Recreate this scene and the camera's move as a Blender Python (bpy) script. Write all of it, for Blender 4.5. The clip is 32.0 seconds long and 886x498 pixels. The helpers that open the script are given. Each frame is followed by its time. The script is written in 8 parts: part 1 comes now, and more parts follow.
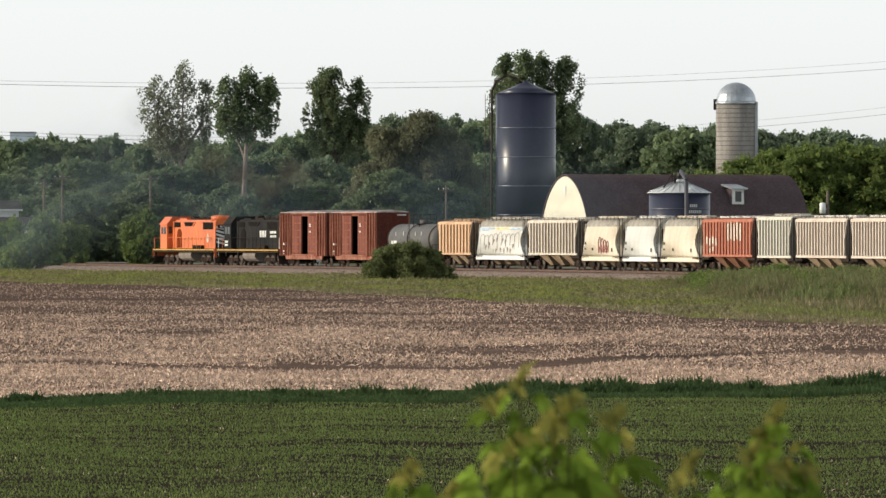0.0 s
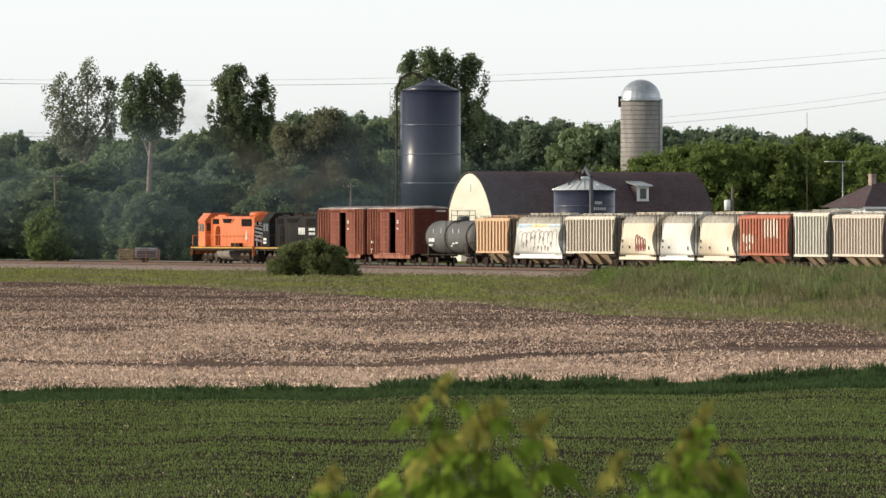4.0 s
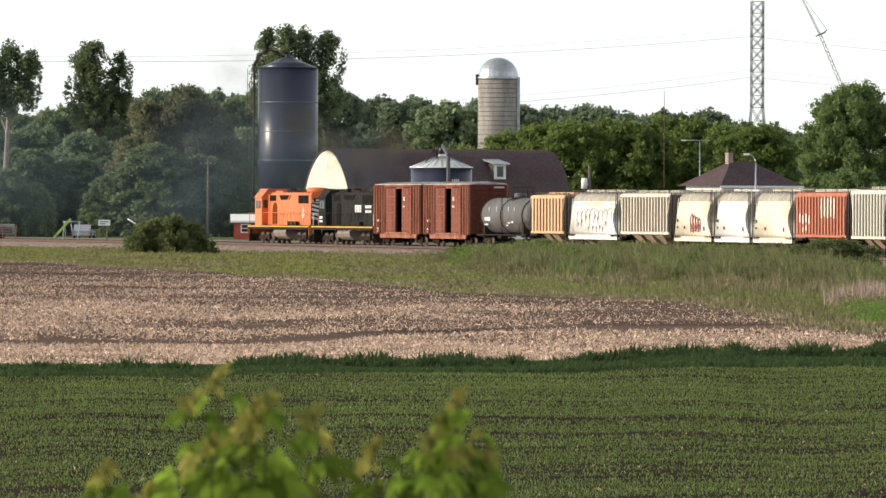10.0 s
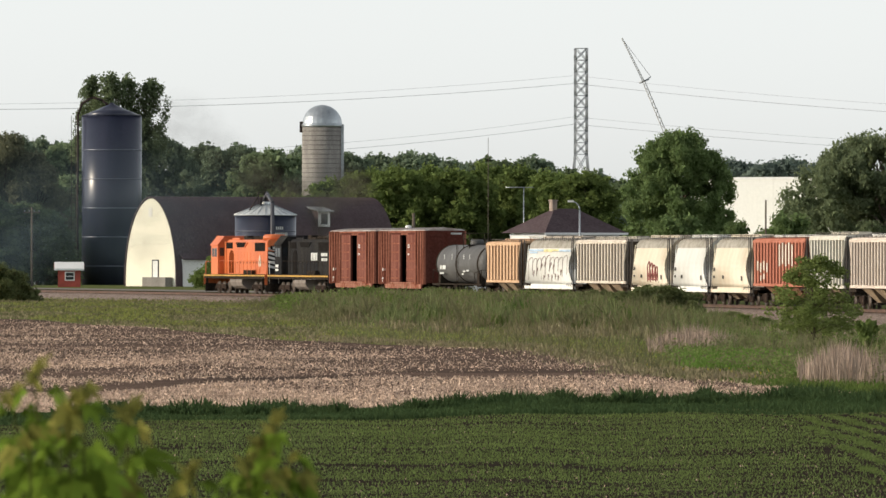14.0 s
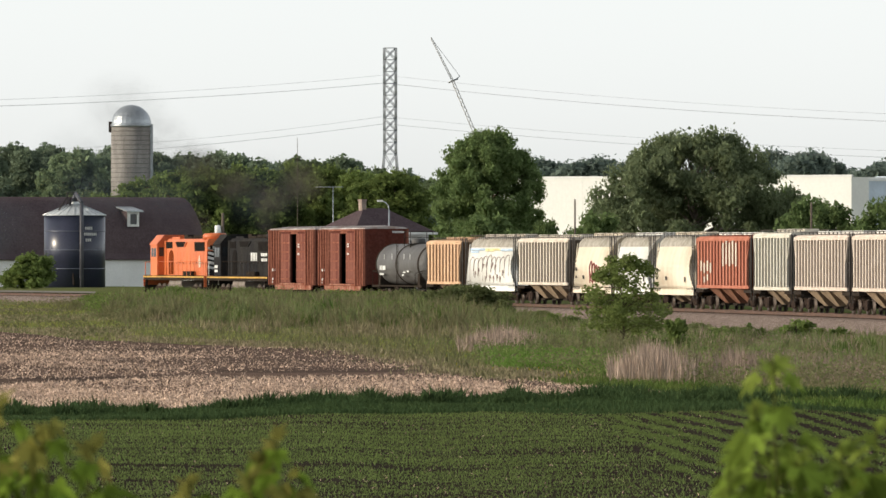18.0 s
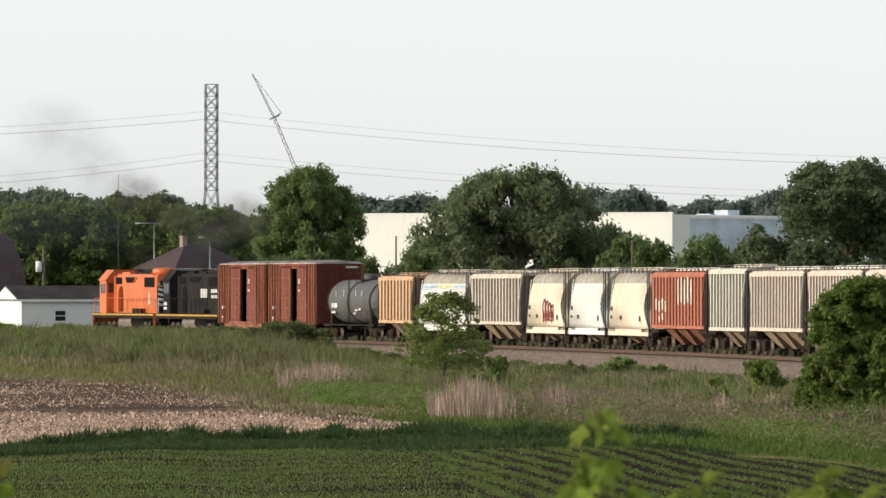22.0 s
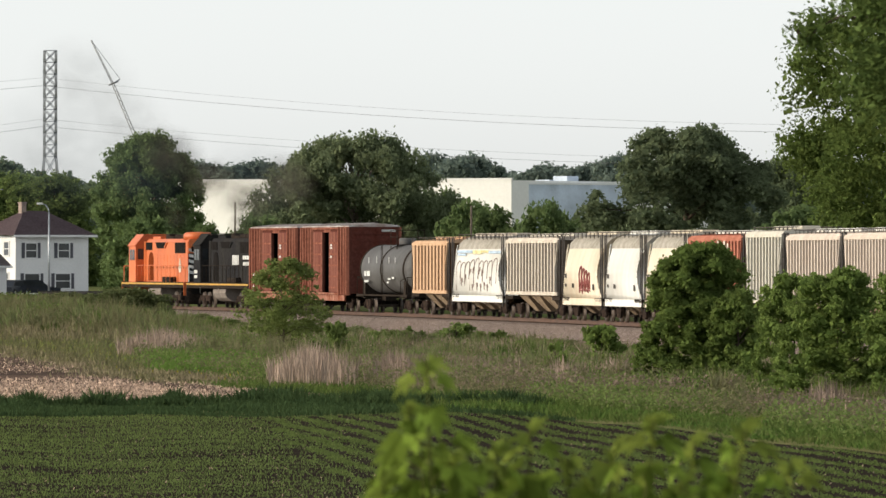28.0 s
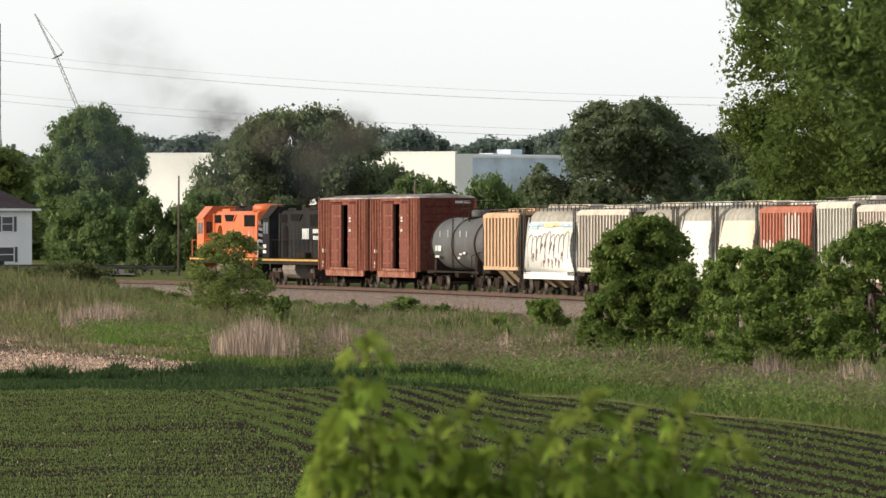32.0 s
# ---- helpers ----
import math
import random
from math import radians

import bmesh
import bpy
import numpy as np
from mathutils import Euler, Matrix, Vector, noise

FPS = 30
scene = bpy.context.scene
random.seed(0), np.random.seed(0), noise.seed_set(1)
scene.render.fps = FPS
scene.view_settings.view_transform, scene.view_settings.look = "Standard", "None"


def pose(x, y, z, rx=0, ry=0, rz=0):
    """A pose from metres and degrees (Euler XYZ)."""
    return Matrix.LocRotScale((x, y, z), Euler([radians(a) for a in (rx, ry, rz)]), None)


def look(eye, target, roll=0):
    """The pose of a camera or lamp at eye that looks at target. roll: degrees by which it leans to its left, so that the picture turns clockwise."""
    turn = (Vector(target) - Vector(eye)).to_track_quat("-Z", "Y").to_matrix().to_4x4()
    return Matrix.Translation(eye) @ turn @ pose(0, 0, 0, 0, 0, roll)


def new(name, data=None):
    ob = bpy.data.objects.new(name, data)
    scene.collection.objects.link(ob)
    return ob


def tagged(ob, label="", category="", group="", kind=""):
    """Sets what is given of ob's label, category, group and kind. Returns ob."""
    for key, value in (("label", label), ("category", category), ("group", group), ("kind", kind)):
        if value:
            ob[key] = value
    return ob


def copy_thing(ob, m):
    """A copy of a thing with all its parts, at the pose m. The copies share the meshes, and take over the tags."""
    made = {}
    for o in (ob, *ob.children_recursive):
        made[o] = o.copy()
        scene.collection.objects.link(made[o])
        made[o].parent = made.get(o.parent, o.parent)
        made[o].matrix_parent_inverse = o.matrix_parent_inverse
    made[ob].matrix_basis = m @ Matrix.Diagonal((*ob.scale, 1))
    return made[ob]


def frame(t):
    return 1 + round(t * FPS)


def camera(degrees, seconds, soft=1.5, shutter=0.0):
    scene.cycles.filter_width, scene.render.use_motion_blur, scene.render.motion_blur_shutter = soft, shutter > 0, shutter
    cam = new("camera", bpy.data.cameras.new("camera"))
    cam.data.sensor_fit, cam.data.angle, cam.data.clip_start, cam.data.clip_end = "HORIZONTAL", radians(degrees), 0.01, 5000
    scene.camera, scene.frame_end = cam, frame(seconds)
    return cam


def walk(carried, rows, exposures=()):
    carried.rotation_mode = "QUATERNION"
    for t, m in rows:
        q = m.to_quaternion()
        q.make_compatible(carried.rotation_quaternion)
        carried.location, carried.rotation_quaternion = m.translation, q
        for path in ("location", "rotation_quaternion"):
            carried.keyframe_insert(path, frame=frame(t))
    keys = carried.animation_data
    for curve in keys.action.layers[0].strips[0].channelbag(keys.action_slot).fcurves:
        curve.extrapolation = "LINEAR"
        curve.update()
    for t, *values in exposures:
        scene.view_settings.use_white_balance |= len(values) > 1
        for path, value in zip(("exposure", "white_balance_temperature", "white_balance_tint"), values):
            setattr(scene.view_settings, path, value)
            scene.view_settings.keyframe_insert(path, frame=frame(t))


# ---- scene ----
EYE = (0.0, 0.0, 3.2)
FOCAL = 16200.0          # the bearing unit: 1 unit is 1/16200 radian
cam = camera(5.541, 32.0)
cam.data.dof.use_dof, cam.data.dof.focus_distance, cam.data.dof.aperture_fstop = True, 700.0, 26.0
PAN = [  # seconds, turn to the right, tilt upwards, lean (degrees)
    (0, -2.3180, -0.1096, -0.02), (0.5, -2.2426, -0.0821, 0.02), (1, -2.1605, -0.0705, 0.02), (1.5, -2.0919, -0.0850, -0.00),
    (2, -1.9987, -0.0949, -0.03), (2.5, -1.9269, -0.0843, -0.05), (4.5, -1.6250, -0.1556, -0.03), (5, -1.5295, -0.1756, -0.05),
    (5.5, -1.4902, -0.1731, -0.08), (6, -1.4506, -0.1953, -0.17), (6.5, -1.4644, -0.1822, -0.13), (7, -1.4338, -0.1786, -0.03),
    (7.5, -1.3918, -0.1915, 0.05), (8, -1.1318, -0.3051, 0.10), (8.5, -1.0174, -0.3965, 0.07), (9, -0.9714, -0.3898, 0.05),
    (9.5, -0.8959, -0.3651, 0.24), (10, -0.8268, -0.2673, 0.17), (10.5, -0.5187, -0.0097, 0.02), (11, -0.2942, 0.1463, 0.04),
    (11.5, -0.0835, 0.1700, -0.09), (12, -0.1297, 0.1588, -0.11), (12.5, -0.1824, 0.0220, -0.15), (13, 0.0000, 0.1092, -0.04),
    (13.5, 0.1393, 0.0895, -0.05), (14, 0.2728, 0.0310, 0.06), (14.5, 0.3627, -0.0037, 0.05), (16.5, 0.9789, -0.0793, -0.01),
    (17, 1.1449, -0.0949, -0.01), (17.5, 1.3029, -0.0630, -0.03), (18, 1.4659, 0.0290, -0.04), (18.5, 1.5721, 0.1184, -0.00),
    (19, 1.7108, 0.1078, -0.09), (19.5, 1.7874, 0.0804, -0.10), (20, 1.8585, 0.0528, -0.08), (20.5, 1.9343, 0.0156, -0.07),
    (21, 2.0690, -0.0197, -0.04), (21.5, 2.2825, -0.0389, -0.00), (22, 2.5860, 0.2591, 0.08), (22.5, 2.6719, 0.1161, 0.10),
    (23, 2.7222, 0.1329, 0.06), (23.5, 2.7682, 0.0578, 0.05), (24, 2.8162, 0.0123, 0.07), (24.5, 2.8858, -0.0067, -0.00),
    (25, 2.9391, -0.0205, -0.05), (25.5, 3.0282, -0.0333, -0.04), (26, 3.2008, 0.1535, 0.02), (26.5, 3.4582, 0.1865, -0.08),
    (28.5, 3.6127, 0.0212, 0.03), (29, 3.6044, 0.0218, -0.01), (29.5, 3.5693, -0.0162, 0.11), (30, 3.5315, -0.0620, 0.10),
    (30.5, 3.6453, -0.0768, 0.09), (31, 3.7590, -0.1070, 0.06), (31.5, 3.8972, -0.1161, 0.03), (32, 3.9455, -0.1190, 0.01),
]


def aim(turn, tilt, lean):
    a, b = radians(turn), radians(tilt)
    way = Vector((math.sin(a) * math.cos(b), math.cos(a) * math.cos(b), math.sin(b)))
    return look(EYE, Vector(EYE) + way * 100, lean)


walk(cam, [(t, aim(a, b, c)) for t, a, b, c in PAN], exposures=[(0.0, 0.0), (5.0, 0.08), (7.0, 0.17), (9.0, 0.36), (10.0, 0.3), (11.0, -0.08), (13.0, -0.09), (17.0, 0.02), (19.0, -0.03), (20.0, -0.07), (22.0, -0.05), (23.0, -0.06), (26.0, -0.03), (29.0, -0.06), (30.0, 0.0), (31.0, 0.09), (32.0, 0.08)])

# ---------------------------------------------------------------- world and sun
SUN_EL, SUN_AZ = 18.0, 266.0     # degrees; azimuth clockwise from +y
sun_way = Vector((math.sin(radians(SUN_AZ)) * math.cos(radians(SUN_EL)), math.cos(radians(SUN_AZ)) * math.cos(radians(SUN_EL)), math.sin(radians(SUN_EL))))
world = bpy.data.worlds.new("evening_sky")
scene.world = world
world.use_nodes = True
wn = world.node_tree.nodes
sky = wn.new("ShaderNodeTexSky")
sky.sky_type, sky.sun_disc = "NISHITA", False
sky.sun_elevation, sky.sun_rotation = radians(SUN_EL), radians(SUN_AZ)
sky.air_density, sky.dust_density, sky.ozone_density = 1.0, 0.6, 1.0
wn["Background"].inputs["Strength"].default_value = 0.21
milky = wn.new("ShaderNodeHueSaturation")      # thin evening haze whitens the sky
milky.inputs["Saturation"].default_value = 0.12
world.node_tree.links.new(sky.outputs["Color"], milky.inputs["Color"])
cool = wn.new("ShaderNodeVectorMath")
cool.operation = "MULTIPLY"
cool.inputs[1].default_value = (0.955, 0.99, 1.015)
world.node_tree.links.new(milky.outputs["Color"], cool.inputs[0])
world.node_tree.links.new(cool.outputs["Vector"], wn["Background"].inputs["Color"])
sun_lamp = bpy.data.lights.new("sun", "SUN")
sun_lamp.energy, sun_lamp.angle, sun_lamp.color = 3.7, radians(0.6), (1.0, 0.86, 0.66)
sun = new("sun", sun_lamp)
sun.matrix_world = look(sun_way * 50, (0, 0, 0))


# ---------------------------------------------------------------- placing
def at(u, d, z=0.0):
    """The place at bearing u and ground distance d."""
    a = u / FOCAL
    return Vector((d * math.sin(a), d * math.cos(a), z))


def rise(v, d):
    """The height that stands v units over the horizon at distance d."""
    return EYE[2] + v * d / FOCAL


def facing(u):
    """Turn (degrees about z) of a thing whose front (-y) looks at the eye."""
    return -math.degrees(u / FOCAL)


# the track's centre line: nearer as it runs to the right, straight at both ends
TRACK_U = (-2400, -1800, -700, -250, 330, 700, 950, 1250, 2300)
TRACK_D = (1144.91, 1035.71, 835.51, 752.58, 644.52, 576.7, 531.45, 477.9, 291.42)
TRACK = []
for i in range(-1800, 2301, 20):
    TRACK.append(at(i, float(np.interp(i, TRACK_U, TRACK_D)), 0.0))
for k in range(12):
    TRACK.insert(0, TRACK[0] * 2 - TRACK[1])
for k in range(1, 120):
    TRACK.append(TRACK[-1] * 2 - TRACK[-2])
TRACK_S = [0.0]
for a, b in zip(TRACK, TRACK[1:]):
    TRACK_S.append(TRACK_S[-1] + (b - a).length)
S_ZERO = TRACK_S[12 + 90]     # arc length at bearing 0
TRACK_S = np.array(TRACK_S) - S_ZERO
TRACK_XY = np.array([(p.x, p.y) for p in TRACK])


def track_at(s):
    return Vector((float(np.interp(s, TRACK_S, TRACK_XY[:, 0])), float(np.interp(s, TRACK_S, TRACK_XY[:, 1])), -0.09))


def car_pose(s, base=12.0):
    """A car's pose with its middle at s: +x points the way it rolls."""
    a, b = track_at(s - base / 2), track_at(s + base / 2)
    d = b - a
    turn = Matrix.Rotation(math.atan2(d.y, d.x), 4, "Z")
    return Matrix.Translation((a + b) / 2) @ turn


# ---------------------------------------------------------------- materials
def mat(name, color, rough=0.7, metal=0.0, vary=0.15, scale=1.0, fine=12.0, bump=0.0, second=None, spots=0.5, streak=None, obj=0.0, island=0.0, trans=0.0, emit=0.0):
    """A procedural surface: base colour mixed with a second one by broad noise, fine grain, optional run-down streaks."""
    m = bpy.data.materials.new(name)
    m.use_nodes = True
    nt = m.node_tree
    n, l = nt.nodes, nt.links
    b = n["Principled BSDF"]
    b.inputs["Roughness"].default_value, b.inputs["Metallic"].default_value = rough, metal
    b.inputs["Specular IOR Level"].default_value = 0.5 if rough < 0.7 else 0.0
    co = n.new("ShaderNodeTexCoord")
    src = co.outputs["Object"]
    second = second or tuple(c * 0.6 for c in color)
    big = n.new("ShaderNodeTexNoise")
    big.inputs["Scale"].default_value, big.inputs["Detail"].default_value = scale, 5
    if streak:
        mp = n.new("ShaderNodeMapping")
        mp.inputs["Scale"].default_value = streak
        l.new(src, mp.inputs["Vector"])
        l.new(mp.outputs["Vector"], big.inputs["Vector"])
    else:
        l.new(src, big.inputs["Vector"])
    rp = n.new("ShaderNodeValToRGB")
    rp.color_ramp.elements[0].position, rp.color_ramp.elements[1].position = spots - 0.16, spots + 0.2
    rp.color_ramp.elements[0].color, rp.color_ramp.elements[1].color = (*second, 1), (*color, 1)
    l.new(big.outputs["Fac"], rp.inputs["Fac"])
    grain = n.new("ShaderNodeTexNoise")
    grain.inputs["Scale"].default_value, grain.inputs["Detail"].default_value = fine, 3
    l.new(src, grain.inputs["Vector"])
    val = grain.outputs["Fac"]
    mr = n.new("ShaderNodeMapRange")
    mr.inputs["To Min"].default_value, mr.inputs["To Max"].default_value = 1 - vary, 1 + vary
    mr.inputs["From Min"].default_value, mr.inputs["From Max"].default_value = 0.25, 0.75
    l.new(val, mr.inputs["Value"])
    fac = mr.outputs["Result"]
    for amount, node, sock in ((obj, "ShaderNodeObjectInfo", "Random"), (island, "ShaderNodeNewGeometry", "Random Per Island")):
        if amount:
            r = n.new(node)
            q = n.new("ShaderNodeMapRange")
            q.inputs["To Min"].default_value, q.inputs["To Max"].default_value = 1 - amount, 1 + amount
            l.new(r.outputs[sock], q.inputs["Value"])
            mu = n.new("ShaderNodeMath")
            mu.operation = "MULTIPLY"
            l.new(fac, mu.inputs[0])
            l.new(q.outputs["Result"], mu.inputs[1])
            fac = mu.outputs["Value"]
    sc = n.new("ShaderNodeVectorMath")
    sc.operation = "SCALE"
    l.new(rp.outputs["Color"], sc.inputs[0])
    l.new(fac, sc.inputs["Scale"])
    l.new(sc.outputs["Vector"], b.inputs["Base Color"])
    if bump:
        bp = n.new("ShaderNodeBump")
        bp.inputs["Strength"].default_value, bp.inputs["Distance"].default_value = 0.6, bump
        l.new(val, bp.inputs["Height"])
        l.new(bp.outputs["Normal"], b.inputs["Normal"])
    if trans:
        tr = n.new("ShaderNodeBsdfTranslucent")
        mx = n.new("ShaderNodeMixShader")
        mx.inputs["Fac"].default_value = trans
        l.new(sc.outputs["Vector"], tr.inputs["Color"])
        l.new(b.outputs["BSDF"], mx.inputs[1])
        l.new(tr.outputs["BSDF"], mx.inputs[2])
        l.new(mx.outputs["Shader"], n["Material Output"].inputs["Surface"])
    return m


# ---------------------------------------------------------------- mesh helpers
def part(name, bm, material, parent=None, label=""):
    me = bpy.data.meshes.new(name)
    bm.to_mesh(me)
    bm.free()
    for m in material if isinstance(material, (list, tuple)) else (material,):
        me.materials.append(m)
    ob = new(name, me)
    if parent:
        ob.parent = parent
    return tagged(ob, label)


def mesh_of(name, verts, faces, material, parent=None, label=""):
    me = bpy.data.meshes.new(name)
    me.from_pydata(verts, [], faces)
    for m in material if isinstance(material, (list, tuple)) else (material,):
        me.materials.append(m)
    ob = new(name, me)
    if parent:
        ob.parent = parent
    return tagged(ob, label)


def quads(name, corners, material, parent=None, label=""):
    """Many loose four-cornered blades from an array (n, 4, 3)."""
    k = len(corners)
    me = bpy.data.meshes.new(name)
    me.vertices.add(k * 4)
    me.vertices.foreach_set("co", np.ascontiguousarray(corners, dtype=np.float32).ravel())
    me.loops.add(k * 4)
    me.loops.foreach_set("vertex_index", np.arange(k * 4, dtype=np.int32))
    me.polygons.add(k)
    me.polygons.foreach_set("loop_start", np.arange(0, k * 4, 4, dtype=np.int32))
    me.polygons.foreach_set("loop_total", np.full(k, 4, dtype=np.int32))
    me.update(calc_edges=True)
    me.materials.append(material)
    ob = new(name, me)
    if parent:
        ob.parent = parent
    return tagged(ob, label)


def box(bm, x0, x1, y0, y1, z0, z1, bevel=0.0):
    vs = [bm.verts.new(p) for p in ((x0, y0, z0), (x1, y0, z0), (x1, y1, z0), (x0, y1, z0), (x0, y0, z1), (x1, y0, z1), (x1, y1, z1), (x0, y1, z1))]
    fs = [bm.faces.new([vs[i] for i in q]) for q in ((3, 2, 1, 0), (4, 5, 6, 7), (0, 1, 5, 4), (1, 2, 6, 5), (2, 3, 7, 6), (3, 0, 4, 7))]
    if bevel:
        es = list({e for f in fs for e in f.edges})
        bmesh.ops.bevel(bm, geom=es, offset=bevel, segments=2, affect="EDGES", profile=0.5)
    return bm


def hexa(bm, low, high):
    """A solid between two four-cornered rings."""
    a, b = [bm.verts.new(p) for p in low], [bm.verts.new(p) for p in high]
    bm.faces.new(a[::-1]), bm.faces.new(b)
    for i in range(4):
        bm.faces.new((a[i], a[(i + 1) % 4], b[(i + 1) % 4], b[i]))
    return bm


def rod(bm, p0, p1, r0, r1=None, n=8, caps=True, smooth=True):
    r1 = r0 if r1 is None else r1
    p0, p1 = Vector(p0), Vector(p1)
    d = (p1 - p0).normalized()
    x = d.orthogonal().normalized()
    y = d.cross(x)
    rings = []
    for p, r in ((p0, r0), (p1, r1)):
        rings.append([bm.verts.new(p + (x * math.cos(2 * math.pi * i / n) + y * math.sin(2 * math.pi * i / n)) * r) for i in range(n)])
    for i in range(n):
        f = bm.faces.new((rings[0][i], rings[0][(i + 1) % n], rings[1][(i + 1) % n], rings[1][i]))
        f.smooth = smooth
    if caps:
        bm.faces.new(rings[0][::-1]), bm.faces.new(rings[1])
    return bm


def lathe(bm, prof, n=32, axis="Z", smooth=True, c=(0, 0, 0)):
    """A turned solid: prof is (radius, height) from one end to the other."""
    rings = []
    for r, h in prof:
        ring = []
        for i in range(n):
            a = 2 * math.pi * i / n
            p = (r * math.cos(a), r * math.sin(a), h) if axis == "Z" else (h, r * math.cos(a), r * math.sin(a)) if axis == "X" else (r * math.cos(a), h, r * math.sin(a))
            ring.append(bm.verts.new(Vector(p) + Vector(c)))
        rings.append(ring)
    for a, b in zip(rings, rings[1:]):
        for i in range(n):
            f = bm.faces.new((a[i], a[(i + 1) % n], b[(i + 1) % n], b[i]))
            f.smooth = smooth
    bm.faces.new(rings[0][::-1]), bm.faces.new(rings[-1])
    return bm


def extrude(bm, ring, axis, a, b):
    """A prism: ring is 2-D; axis 'X' extrudes (y, z), 'Y' extrudes (x, z)."""
    def p(q, t):
        return (t, q[0], q[1]) if axis == "X" else (q[0], t, q[1])
    v0, v1 = [bm.verts.new(p(q, a)) for q in ring], [bm.verts.new(p(q, b)) for q in ring]
    k = len(ring)
    bm.faces.new(v0[::-1]), bm.faces.new(v1)
    for i in range(k):
        bm.faces.new((v0[i], v0[(i + 1) % k], v1[(i + 1) % k], v1[i]))
    return bm


def B():
    return bmesh.new()


def empty(name, label, category, group="", m=None):
    ob = new(name)
    if m is not None:
        ob.matrix_basis = m
    return tagged(ob, label, category, group)

# ---------------------------------------------------------------- the surfaces
M_CROP = mat("crop_soil", (0.042, 0.036, 0.027), 0.95, vary=0.4, scale=0.35, fine=7, second=(0.03, 0.024, 0.02), bump=0.05)
M_STUBBLE = mat("stubble_soil", (0.145, 0.1, 0.08), 0.95, vary=0.5, scale=0.05, fine=4.5, second=(0.065, 0.05, 0.042), spots=0.45, streak=(0.25, 1.6, 1.0), bump=0.05)
M_GRASS = mat("grass_ground", (0.115, 0.15, 0.05), 0.95, vary=0.35, scale=0.08, fine=2.5, second=(0.18, 0.165, 0.075), spots=0.45, bump=0.08)
M_FAR = mat("far_ground", (0.10, 0.135, 0.04), 0.95, vary=0.25, scale=0.05, fine=1.5, second=(0.13, 0.125, 0.06))
M_YARD = mat("gravel_yard", (0.27, 0.25, 0.22), 0.95, vary=0.2, scale=0.3, fine=9, second=(0.2, 0.18, 0.15))
M_BALLAST = mat("ballast_stone", (0.26, 0.21, 0.185), 0.95, vary=0.95, scale=3.0, fine=9, second=(0.16, 0.125, 0.11), bump=0.12)
M_RAIL = mat("rusty_rail", (0.16, 0.09, 0.06), 0.6, 0.4, second=(0.1, 0.06, 0.045), fine=20)
M_TIE = mat("tie_wood", (0.10, 0.075, 0.055), 0.9, second=(0.06, 0.045, 0.035), obj=0.2, island=0.25)


def foliage(name, c, c2, trans=0.4, island=0.4):
    return mat(name, c, 0.75, vary=0.2, scale=0.35, fine=3, second=c2, spots=0.5, obj=0.18, island=island, trans=trans)


# the two wood greens are lifted and blued: distance haze in the colour
M_LEAF_DARK_HAZE = foliage("leaf_dark_haze", (0.19, 0.242, 0.158), (0.17, 0.218, 0.142), 0.62, 0.2)
M_LEAF_MID = foliage("leaf_mid", (0.19, 0.245, 0.135), (0.17, 0.22, 0.12), 0.62, 0.2)
M_LEAF_BRIGHT = foliage("leaf_bright", (0.178, 0.23, 0.072), (0.148, 0.2, 0.064), 0.62, 0.2)
M_LEAF_DULL = foliage("leaf_dull", (0.2, 0.205, 0.13), (0.175, 0.182, 0.115), 0.62, 0.1)
M_LEAF_PALE = foliage("leaf_pale", (0.26, 0.28, 0.21), (0.22, 0.245, 0.18), 0.62, 0.2)
M_LEAF_POPLAR = foliage("leaf_poplar", (0.17, 0.21, 0.115), (0.145, 0.18, 0.1), 0.6, 0.2)
M_LEAF_BUSH = foliage("bush_leaf", (0.17, 0.225, 0.065), (0.135, 0.19, 0.052), 0.6, 0.35)
M_LEAF_OAK = foliage("leaf_oak", (0.155, 0.212, 0.085), (0.135, 0.188, 0.074), 0.62, 0.2)
M_LEAF_MAPLE = foliage("leaf_maple", (0.215, 0.257, 0.142), (0.19, 0.23, 0.125), 0.68, 0.12)
M_LEAF_SHRUB = foliage("leaf_shrub", (0.19, 0.218, 0.095), (0.168, 0.195, 0.084), 0.62, 0.15)
M_LEAF_YOUNG = foliage("leaf_young", (0.13, 0.24, 0.028), (0.2, 0.26, 0.04), trans=0.5, island=0.6)
# aerial haze put into the leaf colour as a paler blue-green
M_LEAF_FAR = foliage("leaf_haze_tint", (0.17, 0.215, 0.175), (0.15, 0.19, 0.16), 0.55, 0.2)
M_BARK = mat("bark", (0.11, 0.085, 0.065), 0.95, vary=0.3, scale=2, fine=9, bump=0.03)
M_BARK_PALE = mat("pale_bark", (0.34, 0.28, 0.25), 0.95, vary=0.3, scale=1.2, fine=6, second=(0.2, 0.17, 0.15), bump=0.03)
M_SHOOT = mat("green_shoot", (0.12, 0.13, 0.04), 0.8)
M_WEED = foliage("weed_green", (0.172, 0.176, 0.084), (0.192, 0.178, 0.098), 0.55, island=0.2)
M_LUSH = foliage("grass_lush", (0.078, 0.142, 0.032), (0.115, 0.14, 0.043), island=0.3)
M_VERGE = foliage("verge_leaf", (0.18, 0.22, 0.058), (0.22, 0.21, 0.075), island=0.3)
M_STRIP = foliage("strip_grass", (0.046, 0.076, 0.032), (0.058, 0.09, 0.036), island=0.3)
M_CROPLEAF = foliage("crop_leaf", (0.15, 0.2, 0.062), (0.128, 0.172, 0.053), trans=0.45, island=0.28)
M_STRAW = foliage("straw", (0.6, 0.445, 0.34), (0.36, 0.26, 0.2), trans=0.1, island=0.55)
